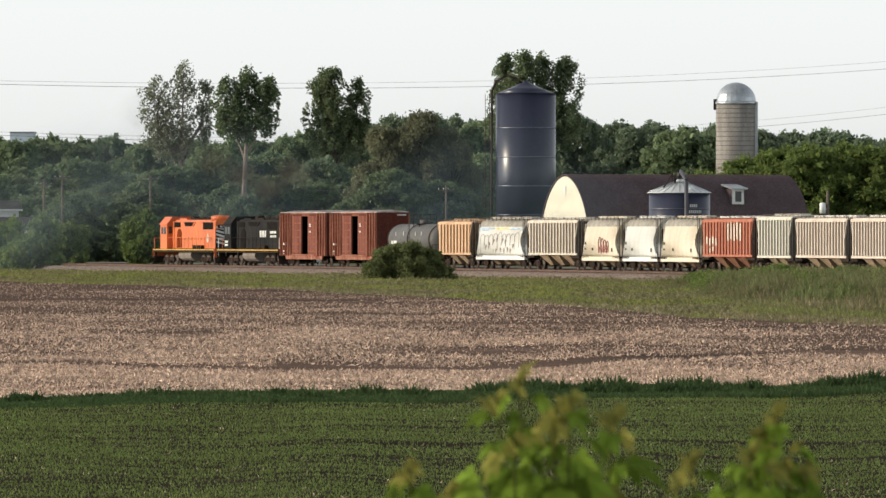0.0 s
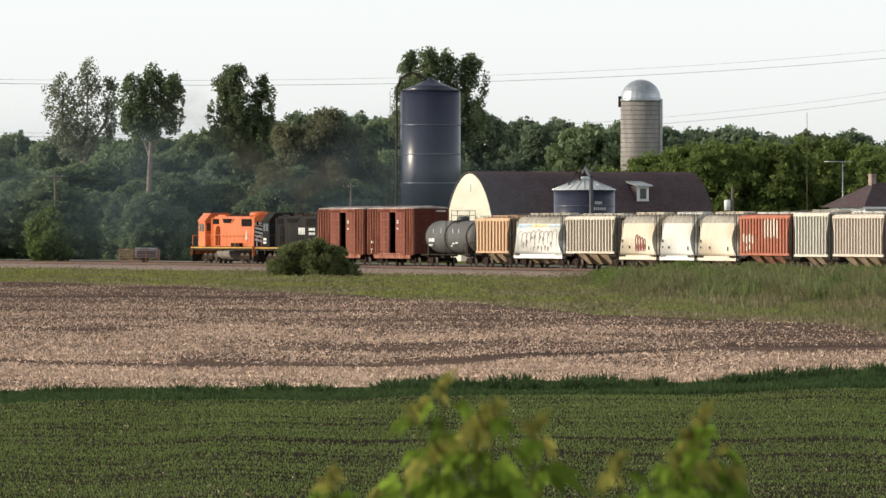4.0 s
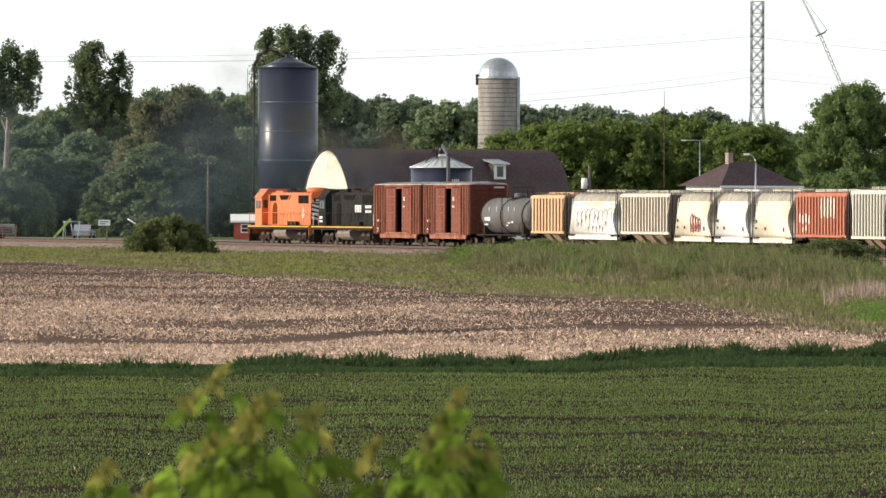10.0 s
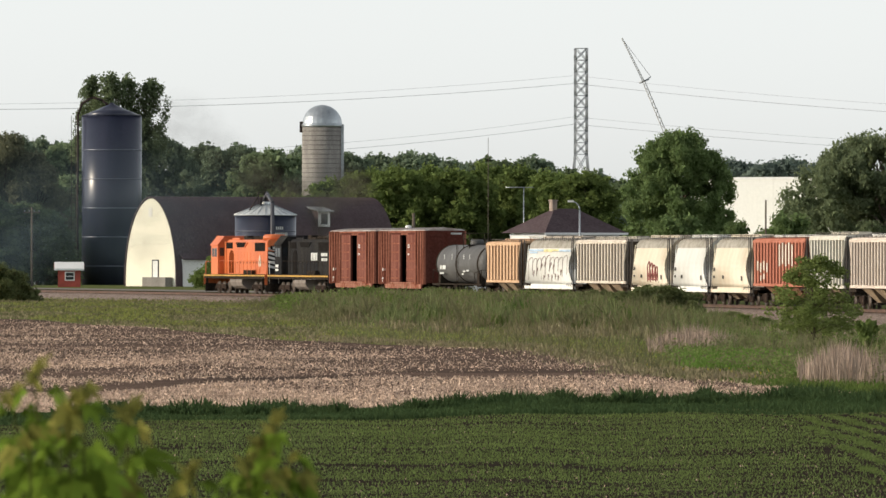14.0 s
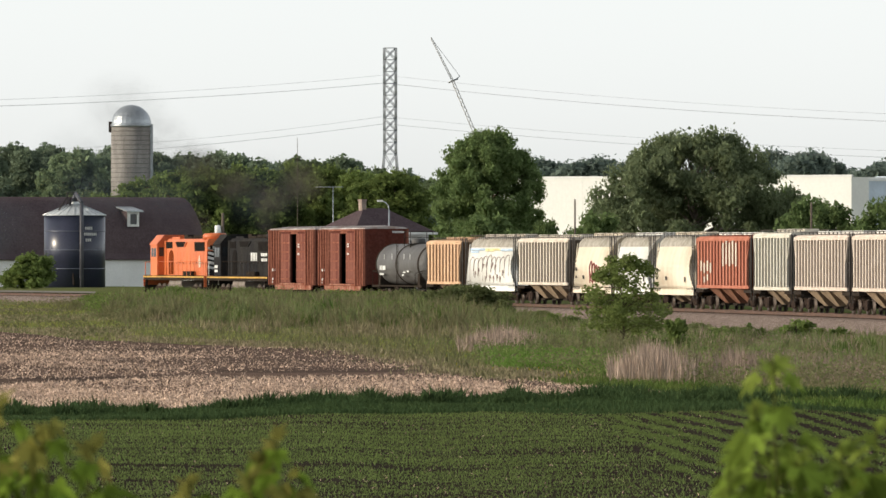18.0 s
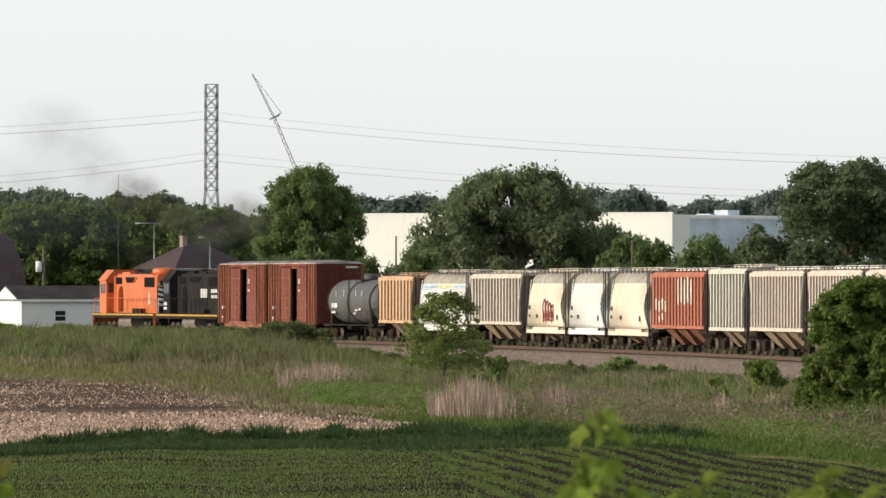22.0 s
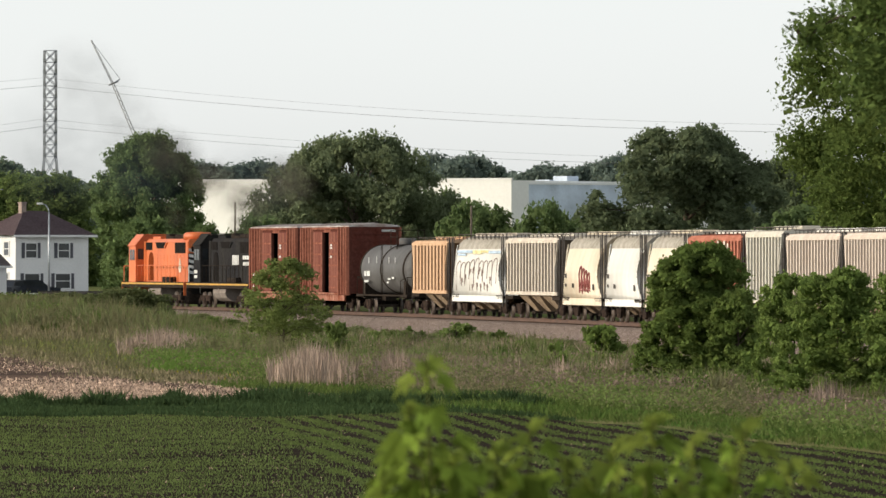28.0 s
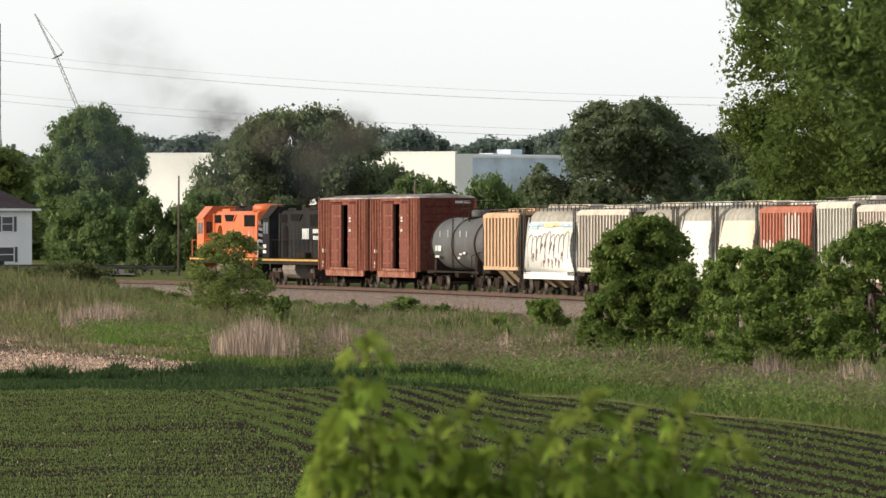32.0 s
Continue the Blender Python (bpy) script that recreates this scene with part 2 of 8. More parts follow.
M_DRYGRASS = foliage("dry_grass", (0.3, 0.245, 0.165), (0.22, 0.2, 0.11), trans=0.2, island=0.4)
M_REED = foliage("dry_reed", (0.33, 0.25, 0.2), (0.26, 0.2, 0.16), trans=0.2, island=0.35)

# ---------------------------------------------------------------- ground
CROP_EDGE = ((-1900, -1439, -739, 129, 484, 1000, 1192, 1500, 1900, 2600), (203, 207, 214, 226, 232, 233, 226, 204, 177, 140))
STRIP_EDGE = ((-1900, -1439, -739, 129, 484, 700, 1000, 1192, 1500, 1900, 2600), (214, 217, 225, 240, 250, 256, 250, 242, 218, 189, 150))
STUBBLE_EDGE = ((-1900, -1439, -784, -239, 129, 347, 463, 560, 650, 730, 900, 1000, 1192, 1500, 1900, 2600), (800, 736, 590, 432, 385, 346, 306, 288, 269, 258, 255, 252, 244, 220, 191, 152))


def crop_edge(u):
    return float(np.interp(u, *CROP_EDGE))


def strip_edge(u):
    return float(np.interp(u, *STRIP_EDGE))


def stubble_edge(u):
    return float(np.interp(u, *STUBBLE_EDGE)) + 6 * math.sin(u * 0.011) + 3 * math.sin(u * 0.037) * (0.5 if u > 300 else 1.0) if -1800 < u < 900 else float(np.interp(u, *STUBBLE_EDGE))


def track_d(u):
    if u > 2300:
        return max(TRACK_D[-1] - 0.25 * (u - 2300), 60)
    return float(np.interp(max(u, -1800), TRACK_U, TRACK_D))


def smooth(a, b, x):
    t = min(max((x - a) / (b - a), 0), 1)
    return t * t * (3 - 2 * t)


def ground_z(u, d):
    """The lie of the land: a knoll at the eye, flat fields, a weedy bank before the track, a level yard behind it."""
    z = -0.8 + 2.2 * (1 - smooth(12, 70, d))
    td = track_d(u)
    k = d / td
    z -= 0.55 * smooth(480, 900, u) * smooth(0.72, 0.9, k) * (1 - smooth(0.985, 1.0, k))
    z += 0.8 * smooth(-290, -80, u) * (1 - smooth(420, 540, u)) * smooth(0.66, 0.82, k) * (1 - smooth(0.9, 0.975, k))
    z += 0.6 * smooth(0.995, 1.02, k)
    z += 0.12 * noise.noise(Vector((u * 0.004, d * 0.02, 0))) * smooth(60, 120, d)
    return z


def build_ground():
    us = list(np.arange(-1900, 2601, 20.0))
    rest = [math.radians(a) * FOCAL for a in range(-170, 181, 10)]
    us = sorted([u for u in rest if u < -2300 or u > 3000] + us)
    verts, faces, mats = [], [], []
    rows = 0
    for u in us:
        uc = min(max(u, -1900), 2600)
        c, s, b, t = crop_edge(uc), strip_edge(uc), stubble_edge(uc), track_d(uc)
        s, b = max(s, c + 2), max(b, max(s, c + 2) + 1)
        b = min(b, t * 0.9)
        ds = [2, 6, 12, 20, 32, 48, 70] + list(np.linspace(85, c, 31)) + [c + (s - c) * f for f in (0.5, 1)] + list(np.linspace(s, b, 52)[1:])
        ds += list(np.linspace(b, t * 0.99, 32)[1:]) + [t * 1.0, t * 1.012, t * 1.03, t * 1.06, 1000, 1250, 1700, 2600, 4800]
        rows = len(ds)
        for d in ds:
            p = at(u, d)
            verts.append((p.x, p.y, ground_z(uc, d)))
    n = len(us)
    for i in range(n):
        j = (i + 1) % n
        for r in range(rows - 1):
            faces.append((i * rows + r, j * rows + r, j * rows + r + 1, i * rows + r + 1))
            mats.append(0 if 6 <= r < 37 else 2 if r < 6 or 37 <= r < 39 else 1 if r < 90 else 2 if r < 121 else 3)
    centre = len(verts)
    verts.append((0, 0, ground_z(0, 0)))
    for i in range(n):
        faces.append((centre, ((i + 1) % n) * rows, i * rows))
        mats.append(2)
    ob = mesh_of("ground", verts, faces, (M_CROP, M_STUBBLE, M_GRASS, M_FAR))
    ob.data.polygons.foreach_set("material_index", mats)
    ob.data.polygons.foreach_set("use_smooth", [True] * len(faces))
    return tagged(ob, "flat farmland with green crop, corn stubble and grass verges", "ground", kind="structure")


build_ground()


# ---------------------------------------------------------------- railway
def sweep(name, ring, s0, s1, step, material, closed=True):
    ss = np.arange(s0, s1, step)
    verts, faces = [], []
    k = len(ring)
    for s in ss:
        m = car_pose(s, 4.0)
        for y, z in ring:
            verts.append(m @ Vector((0, y, z)))
    for i in range(len(ss) - 1):
        for j in range(k if closed else k - 1):
            a, b = i * k + j, i * k + (j + 1) % k
            faces.append((a, b, b + k, a + k))
    return mesh_of(name, verts, faces, material)


S_MIN, S_MAX = -380.0, 460.0
ballast = tagged(sweep("ballast_bed", [(-7.0, -2.2), (-2.1, -0.28), (-1.6, -0.2), (1.6, -0.2), (2.1, -0.28), (6.0, -2.0)], S_MIN, S_MAX, 6, M_BALLAST, False), "grey-brown crushed stone bed under the rails", "railway", kind="structure")
for y in (-0.7525, 0.7525):
    tagged(sweep("rail", [(y - 0.07, -0.18), (y - 0.02, -0.15), (y - 0.036, 0.0), (y + 0.036, 0.0), (y + 0.02, -0.15), (y + 0.07, -0.18)], S_MIN, S_MAX, 6, M_RAIL), "rusty steel rail on wooden ties", "rail", "rails of the track")
tie_corner = np.array([(x, y, z) for x in (-0.11, 0.11) for y in (-1.3, 1.3) for z in (-0.3, -0.17)])
tv, tf = [], []
tie_mesh = box(B(), -0.11, 0.11, -1.3, 1.3, -0.3, -0.17)
tie_data = bpy.data.meshes.new("tie")
tie_mesh.to_mesh(tie_data)
tie_mesh.free()
tie_data.materials.append(M_TIE)
for k, s in enumerate(np.arange(S_MIN, S_MAX, 0.54)):
    m = car_pose(s, 2.0)
    if 130 < s < 290:      # the stretch that the eye sees best
        tie = new("tie", tie_data)
        tie.parent, tie.matrix_basis = ballast, m
        continue
    o = len(tv)
    tv += [m @ Vector(c) for c in tie_corner]
    tf += [(o + a, o + b, o + c, o + d) for a, b, c, d in ((1, 3, 7, 5), (0, 1, 5, 4), (2, 6, 7, 3), (0, 2, 3, 1), (4, 5, 7, 6))]
tagged(mesh_of("railway_ties", tv, tf, M_TIE), "weathered wooden ties bedded in the stone", "ties", kind="stuff")


# ---------------------------------------------------------------- trees
RNG = np.random.default_rng(7)


def leaf_cloud(centres, dirs, size, aspect=0.6, spread=0.8):
    """Leaf blades at the centres, their faces turned about dirs."""
    k = len(centres)
    nrm = dirs + RNG.normal(0, spread, (k, 3))
    nrm /= np.linalg.norm(nrm, axis=1)[:, None] + 1e-9
    ref = RNG.normal(0, 1, (k, 3))
    a = np.cross(nrm, ref)
    a /= np.linalg.norm(a, axis=1)[:, None] + 1e-9
    b = np.cross(nrm, a)
    ln = (size * RNG.uniform(0.6, 1.35, k))[:, None]
    bend = nrm * ln * 0.18
    return np.stack([centres - a * ln, centres + b * ln * aspect - bend, centres + a * ln, centres - b * ln * aspect - bend], 1)


def crown_points(blobs, per, inner=0.25):
    cs, ds = [], []
    for c, r in blobs:
        k = max(8, int(per * (r[0] * r[1] + r[0] * r[2]) / 2))
        d = RNG.normal(0, 1, (k, 3))
        d /= np.linalg.norm(d, axis=1)[:, None]
        rad = np.where(RNG.random(k) < inner, RNG.uniform(0.35, 0.8, k), RNG.uniform(0.72, 1.12, k)) * np.where(RNG.random(k) < 0.2, RNG.uniform(1.0, 1.35, k), 1.0)
        cs.append(np.array(c) + d * np.array(r) * rad[:, None])
        ds.append(d)
    return np.concatenate(cs), np.concatenate(ds)


def ellipsoid_blobs(w, z0, z1, count, br, shape="round"):
    """Sub-clumps spread over a crown between the heights z0 and z1."""
    out = []
    for _ in range(count):
        f = RNG.random()
        a = RNG.uniform(0, 2 * math.pi)
        if shape == "round":
            prof = math.sqrt(max(0.04, 1 - (2 * f - 1) ** 2))
        elif shape == "poplar":
            prof = min(1, 0.35 + 1.6 * f) * math.sqrt(max(0.05, 1 - f ** 3))
        elif shape == "dome":
            prof = math.sqrt(max(0.1, 1 - (max(0.0, f - 0.3) / 0.72) ** 2))
        elif shape == "bush":
            prof = math.sqrt(max(0.05, 1 - (f * 0.95) ** 2.2))
        else:
            prof = min(1, 0.55 + f) * math.sqrt(max(0.05, 1 - max(0, f - 0.35) ** 2 / 0.43))
        rr = w / 2 * prof * math.sqrt(RNG.uniform(0.04, 1.0))
        r = br * RNG.uniform(0.65, 1.3)
        out.append(((rr * math.cos(a), rr * math.sin(a), z0 + (z1 - z0) * f), (r, r, r * RNG.uniform(0.7, 1.0))))
    return out


def tree(name, label, h, w, z0, count, br, leaf, per, leafmat, bark=None, shape="round", trunk_r=0.25, limbs=7, inner=0.25, aspect=0.6, fill=1.6):
    """One tree: a tapered trunk with limbs that reach the clumps, and a crown of many leaves."""
    root = empty(name, label, "tree" if h > 4 else "bush")
    blobs = ellipsoid_blobs(w, z0, h - br * 0.7, count, br, shape)
    bm = B()
    top = z0 + (h - z0) * 0.7
    lean = RNG.uniform(-0.03, 0.03, 2) * h
    knots = [Vector((lean[0] * f * f, lean[1] * f * f, -0.6 + (top + 0.6) * f)) for f in (0, 0.3, 0.55, 0.8, 1)]
    for i in range(4):
        rod(bm, knots[i], knots[i + 1], trunk_r * (1 - i * 0.22), trunk_r * (1 - (i + 1) * 0.22), 7, False)
    for i in range(limbs):
        c = Vector(blobs[i % len(blobs)][0])
        s = knots[1].lerp(knots[4], min(0.95, max(0, (c.z * 0.75 - knots[1].z) / max(0.1, top - knots[1].z))))
        mid = s.lerp(c, 0.5) + Vector((0, 0, 0.06 * h))
        rod(bm, s, mid, trunk_r * 0.35, trunk_r * 0.22, 5, False)
        rod(bm, mid, c, trunk_r * 0.22, trunk_r * 0.06, 5, False)
    part("trunk", bm, bark or M_BARK, root)
    cs, ds = crown_points(blobs, per * 2.6, inner)
    keep = cs[:, 2] > 0.02
    leaves = [leaf_cloud(cs[keep], ds[keep], leaf * 0.68, aspect)]
    if fill:
        cs, ds = crown_points([(c, tuple(0.95 * q for q in r)) for c, r in blobs], per * fill, 0.75)
        keep = cs[:, 2] > 0.02
        leaves.append(leaf_cloud(cs[keep], ds[keep], leaf * 1.25, 0.8))
    quads("crown", np.concatenate(leaves), leafmat, root)
    return root


def plant(src, u, d, top_v, width, h0, w0, group="", spin=None, z=None, label=""):
    """Set a copy of a tree so that its top stands at top_v and its crown is width units across."""
    z = ground_z(u, d) if z is None else z
    hs, ws = (rise(top_v, d) - z) / h0, width * d / FOCAL / w0
    m = Matrix.LocRotScale(at(u, d, z), Euler((0, 0, RNG.uniform(0, 6.28) if spin is None else spin)), (ws / src.scale.x, ws / src.scale.y, hs / src.scale.z))
    c = copy_thing(src, m)
    return tagged(c, label, "", group)


def sized(src, u, d, top_v, width, h0, w0, z=None, spin=0.0):
    """The first one of its kind takes its own place."""
    z = ground_z(u, d) if z is None else z
    hs, ws = (rise(top_v, d) - z) / h0, width * d / FOCAL / w0
    src.matrix_basis = Matrix.LocRotScale(at(u, d, z), Euler((0, 0, spin)), (ws, ws, hs))
    return src


# the wood behind the farm: a few kinds, set in two staggered rows
wood = []
for lm, sh, lab in ((M_LEAF_DARK_HAZE, "dome", "dense dark green broadleaf tree of the wood"), (M_LEAF_MID, "oak", "mid-green broadleaf tree of the wood"), (M_LEAF_DARK_HAZE, "oak", "dark green spreading tree of the wood"), (M_LEAF_MID, "bush", "leafy green tree branching from the ground")):
    wood.append(tree("wood_tree", lab, 16, 14, 0.3, 250, 1.1, 0.33, 25, lm, shape=sh, fill=1.2, inner=0.3))
bright = tree("wood_tree", "bright green young tree at the wood's edge", 13, 10, 0.2, 210, 0.95, 0.27, 32, M_LEAF_BRIGHT, shape="dome", fill=1.2, inner=0.3)
dull = tree("wood_tree", "brownish half-leaved tree at the wood's edge", 13, 9, 1.5, 90, 1.05, 0.2, 60, M_LEAF_DULL, shape="oak", limbs=30, fill=1.4)
SKY_LINE = ((-1700, -1439, -1300, -1199, -1000, -900, -780, -730, -640, -560, -480, -430, -300, -264, -170, -100, 30, 150, 300, 420, 600, 900, 1080, 1200, 1320, 1500, 1900), (165, 162, 172, 172, 165, 188, 195, 210, 213, 205, 215, 206, 190, 184, 188, 185, 178, 172, 160, 130, 90, 90, 90, 90, 90, 100, 120))


def skyline(u):
    return float(np.interp(u, *SKY_LINE))


first = set()


def grow(kind, u, d, v, w, h0, w0):
    if kind not in first:
        first.add(kind)
        return tagged(sized(kind, u, d, v, w, h0, w0), "", "", "trees of the wood")
    return plant(kind, u, d, v, w, h0, w0, "trees of the wood")


u = -1720.0
while u < 420:
    w = RNG.uniform(150, 250)
    grow(wood[int(RNG.integers(0, 3))], u, RNG.uniform(1150, 1230), skyline(u) + RNG.uniform(-10, 6), w, 16, 14)
    u += w * 0.34
u = -1700.0
while u < 420:
    w = RNG.uniform(150, 230)
    if not -560 < u < -20:
        grow(wood[int(RNG.integers(0, 4))], u, RNG.uniform(1060, 1110), skyline(u) * RNG.uniform(0.55, 0.88), w, 16, 14)
    u += w * 0.42
# the bright young trees right of the barn
u = -190.0
while u < 330:
    w = RNG.uniform(120, 200)
    grow(bright, u, RNG.uniform(1010, 1050), float(np.interp(u, (-210, -150, -50, 100, 230, 330), (106, 128, 146, 156, 160, 145))) + RNG.uniform(-8, 6), w, 13, 10)
    u += w * 0.36
for u, v, w in ((-700, 212, 150), (-760, 185, 130), (-640, 180, 120)):
    grow(dull, u, 1010, v, w, 13, 9)
# low dark growth along the left
u = -1450.0
while u < -620:
    w = RNG.uniform(110, 180)
    grow(wood[3], u, RNG.uniform(985, 1030), RNG.uniform(50, 118), w, 16, 14)
    u += w * 0.5
for q, v, w in ((-1010, 66, 110), (-960, 40, 90)):
    grow(wood[3], q, 950, v, w, 16, 14)
bush_round = tree("round_bush", "round mid-green bush behind the track", 5, 5, 0.2, 34, 0.9, 0.26, 60, M_LEAF_BRIGHT, shape="bush", trunk_r=0.12)
sized(bush_round, -1190, 940, 40, 78, 5, 5)
for q, dd, vv, ww in ((-1425, 955, 24, 80), (-1375, 950, 30, 90), (-1320, 960, 18, 80), (-317, 905, 2, 82)):
    plant(bush_round, q, dd, vv, ww, 5, 5, "bushes behind the track")

# tall poplars that stand over the wood
def poplar(label, u, d, lobes, leafmat, bark, trunk_u, thin=1.0):
    """A poplar: a bare trunk that forks into upright lobes of small leaf tufts; a lobe is (bearing, width, foot, top)."""
    z = ground_z(u, d)
    k = d / FOCAL
    root = empty("poplar", label, "tree", "poplars", Matrix.Translation(at(u, d, z)))
    bm = B()
    fork = rise(min(q[2] for q in lobes), d) - z
    foot, head = Vector(((trunk_u - u) * k - 0.2, 0, -0.6)), Vector(((trunk_u - u) * k, 0, fork))
    bend = foot.lerp(head, 0.45) + Vector((-0.25, 0, 0))
    rod(bm, foot, bend, 0.34, 0.3, 9, False)
    rod(bm, bend, head, 0.3, 0.22, 9, False)
    rod(bm, bend.lerp(head, 0.72), head + Vector((-1.2, 0.3, 0.8)), 0.14, 0.08, 7, False)
    rod(bm, bend.lerp(head, 0.8), head + Vector((1.2, -0.3, 0.7)), 0.13, 0.07, 7, False)
    blobs = []
    for lu, lw, v0, v1 in lobes:
        x, w, z0, z1 = (lu - u) * k, lw * k * 1.42, rise(v0, d) - z, rise(v1, d) - z
        y = RNG.uniform(-1.2, 1.2)
        a, b = Vector((x * 0.9, y, z0 + (z1 - z0) * 0.3)), Vector((x + RNG.uniform(-0.3, 0.3), y, z1 - 2.2))
        rod(bm, head, a, 0.26, 0.17, 7, False)
        rod(bm, a, b, 0.17, 0.03, 6, False)
        for i in range(int(62 * (z1 - z0) / 7 * max(1, w / 3.5))):
            f = RNG.random()
            prof = min(1.0, 0.6 + 1.2 * f) * math.sqrt(max(0.08, 1 - f ** 3.6))
            an, rr = RNG.uniform(0, 6.28), w / 2 * prof * RNG.uniform(0.15, 1.0)
            c = (x + rr * math.cos(an), y + rr * math.sin(an) * 0.8, z0 + (z1 - z0) * f * 0.97)
            r = RNG.uniform(0.35, 0.8)
            blobs.append((c, (r * 0.8, r * 0.8, r * 1.3)))
            if i % 4 == 0:
                m = a.lerp(b, min(1, max(0, f * 1.2 - 0.3)))
                rod(bm, m, Vector(c), 0.07, 0.02, 4, False)
    part("trunk", bm, bark, root)
    cs, ds = crown_points(blobs, 150 * thin, 0.35)
    quads("crown", leaf_cloud(cs, ds, 0.18, 0.65), leafmat, root)


poplar("pale airy poplar in three thin upright lobes", -1134, 1120, ((-1163, 62, 150, 275), (-1114, 44, 150, 297), (-1078, 26, 155, 272), (-1140, 60, 130, 190)), M_LEAF_PALE, M_BARK_PALE, -1120, 0.42)
poplar("tall poplar with a long bare pale trunk", -1003, 975, ((-1035, 48, 172, 272), (-1003, 52, 165, 284), (-968, 40, 176, 272), (-1010, 70, 160, 215)), M_LEAF_MID, M_BARK_PALE, -1003, 0.9)
poplar("dark poplar in two upright lobes", -838, 1120, ((-868, 50, 150, 282), (-850, 50, 165, 292), (-806, 38, 158, 268), (-845, 90, 130, 200)), M_LEAF_POPLAR, M_BARK, -845, 1.05)
poplar("broad dark poplar behind the blue silo", -492, 1085, ((-545, 46, 170, 308), (-512, 50, 180, 317), (-478, 46, 180, 312), (-440, 50, 160, 306), (-492, 130, 140, 240)), M_LEAF_POPLAR, M_BARK, -490, 1.0)

# single trees between the track and the warehouses
oak = tree("oak", "large dark round oak beside the house", 14.6, 12, 0.5, 380, 0.9, 0.17, 66, M_LEAF_OAK, shape="oak", trunk_r=0.4, limbs=12, fill=2.0)
sized(oak, 494, 820, 219, 210, 14.6, 12)
wide = tree("maple", "wide spreading tree with pale limbs showing", 13, 21, 0.6, 420, 1.05, 0.19, 60, M_LEAF_MAPLE, M_BARK_PALE, "dome", 0.4, 40, 0.15, fill=1.4)
sized(wide, 862, 720, 215, 395, 13, 21)
elm = tree("elm", "broad dark green tree with open gaps", 12.5, 12.5, 0.5, 290, 0.88, 0.17, 62, M_LEAF_POPLAR, shape="dome", trunk_r=0.32, limbs=16, fill=1.5)
sized(elm, 1442, 620, 232, 375, 12.5, 12.5, spin=1.3)
plant(elm, 1640, 680, 180, 200, 12.5, 12.5, label="broad dark green tree behind another")
small = tree("young_tree", "low mid-green tree in front of the warehouse", 6, 6, 0.4, 50, 0.8, 0.18, 70, M_LEAF_OAK, shape="bush", trunk_r=0.14)
sized(small, 1200, 640, 100, 130, 6, 6)
for u, d, v, w in ((1110, 690, 88, 130), (1290, 650, 86, 120), (600, 700, 60, 90), (680, 700, 74, 130), (1060, 700, 100, 130), (1010, 760, 120, 140), (1400, 640, 90, 160), (1650, 560, 90, 200), (1240, 700, 78, 120), (1330, 700, 84, 120), (500, 800, 70, 150)):
    plant(small, u, d, v, w, 6, 6, "low trees by the track")
# woods beyond the warehouses, haze painted into their leaf colour
hazy = tree("far_tree", "far tree in haze-tinted green on the horizon", 20, 17, 0.8, 70, 2.2, 0.55, 14, M_LEAF_FAR, shape="oak")
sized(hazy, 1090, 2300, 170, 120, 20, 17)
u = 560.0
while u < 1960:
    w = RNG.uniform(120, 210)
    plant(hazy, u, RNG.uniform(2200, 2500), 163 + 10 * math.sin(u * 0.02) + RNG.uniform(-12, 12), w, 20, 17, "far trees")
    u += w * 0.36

# ---------------------------------------------------------------- farm and town
M_BLUE = mat("blue_enamel", (0.02, 0.024, 0.044), 0.3, 0.0, vary=0.12, scale=0.6, fine=4, second=(0.03, 0.032, 0.055), streak=(1, 1, 0.15))
M_STEELROD = mat("hoop_rod", (0.16, 0.15, 0.14), 0.7, vary=0.2)
M_PIPE = mat("rusty_pipe", (0.07, 0.055, 0.05), 0.7, vary=0.25, fine=6)
M_BLUE.node_tree.nodes["Principled BSDF"].inputs["Specular IOR Level"].default_value = 0.4
M_SEAM = mat("silo_seam", (0.13, 0.14, 0.18), 0.4, 0.3)
M_GALV = mat("galvanised", (0.42, 0.45, 0.47), 0.35, 0.6, vary=0.15, scale=1.5, fine=8, second=(0.32, 0.34, 0.36))
M_CONC = mat("silo_concrete", (0.3, 0.28, 0.255), 0.9, vary=0.25, scale=0.9, fine=8, second=(0.2, 0.185, 0.17), streak=(1, 1, 0.2), bump=0.02)
M_CREAM = mat("cream_wall", (0.82, 0.79, 0.65), 0.8, vary=0.05, scale=0.4, fine=6, second=(0.77, 0.73, 0.6))
M_WHITE = mat("white_siding", (0.78, 0.78, 0.76), 0.7, vary=0.05, scale=0.4, fine=6, second=(0.7, 0.7, 0.68))
M_BROWN = mat("brown_shingle", (0.098, 0.075, 0.078), 0.85, vary=0.25, scale=0.5, fine=5, second=(0.082, 0.06, 0.064))
M_GREYROOF = mat("grey_shingle", (0.10, 0.09, 0.09), 0.85, vary=0.25, scale=0.5, fine=5)
M_GLASS = mat("dark_window", (0.03, 0.035, 0.04), 0.08, vary=0.05)
M_SHUTTER = mat("shutter_dark", (0.07, 0.07, 0.085), 0.6)
M_STEEL = mat("lattice_steel", (0.30, 0.32, 0.34), 0.5, 0.5)
M_POLE = mat("pole_wood", (0.17, 0.14, 0.115), 0.9, vary=0.25, fine=9, streak=(6, 6, 0.3))
M_BRICK = mat("chimney_brick", (0.42, 0.33, 0.28), 0.9, vary=0.2, fine=9)
M_HALL = mat("hall_wall", (0.80, 0.79, 0.74), 0.7, vary=0.04, scale=0.1, fine=2, second=(0.74, 0.73, 0.69))
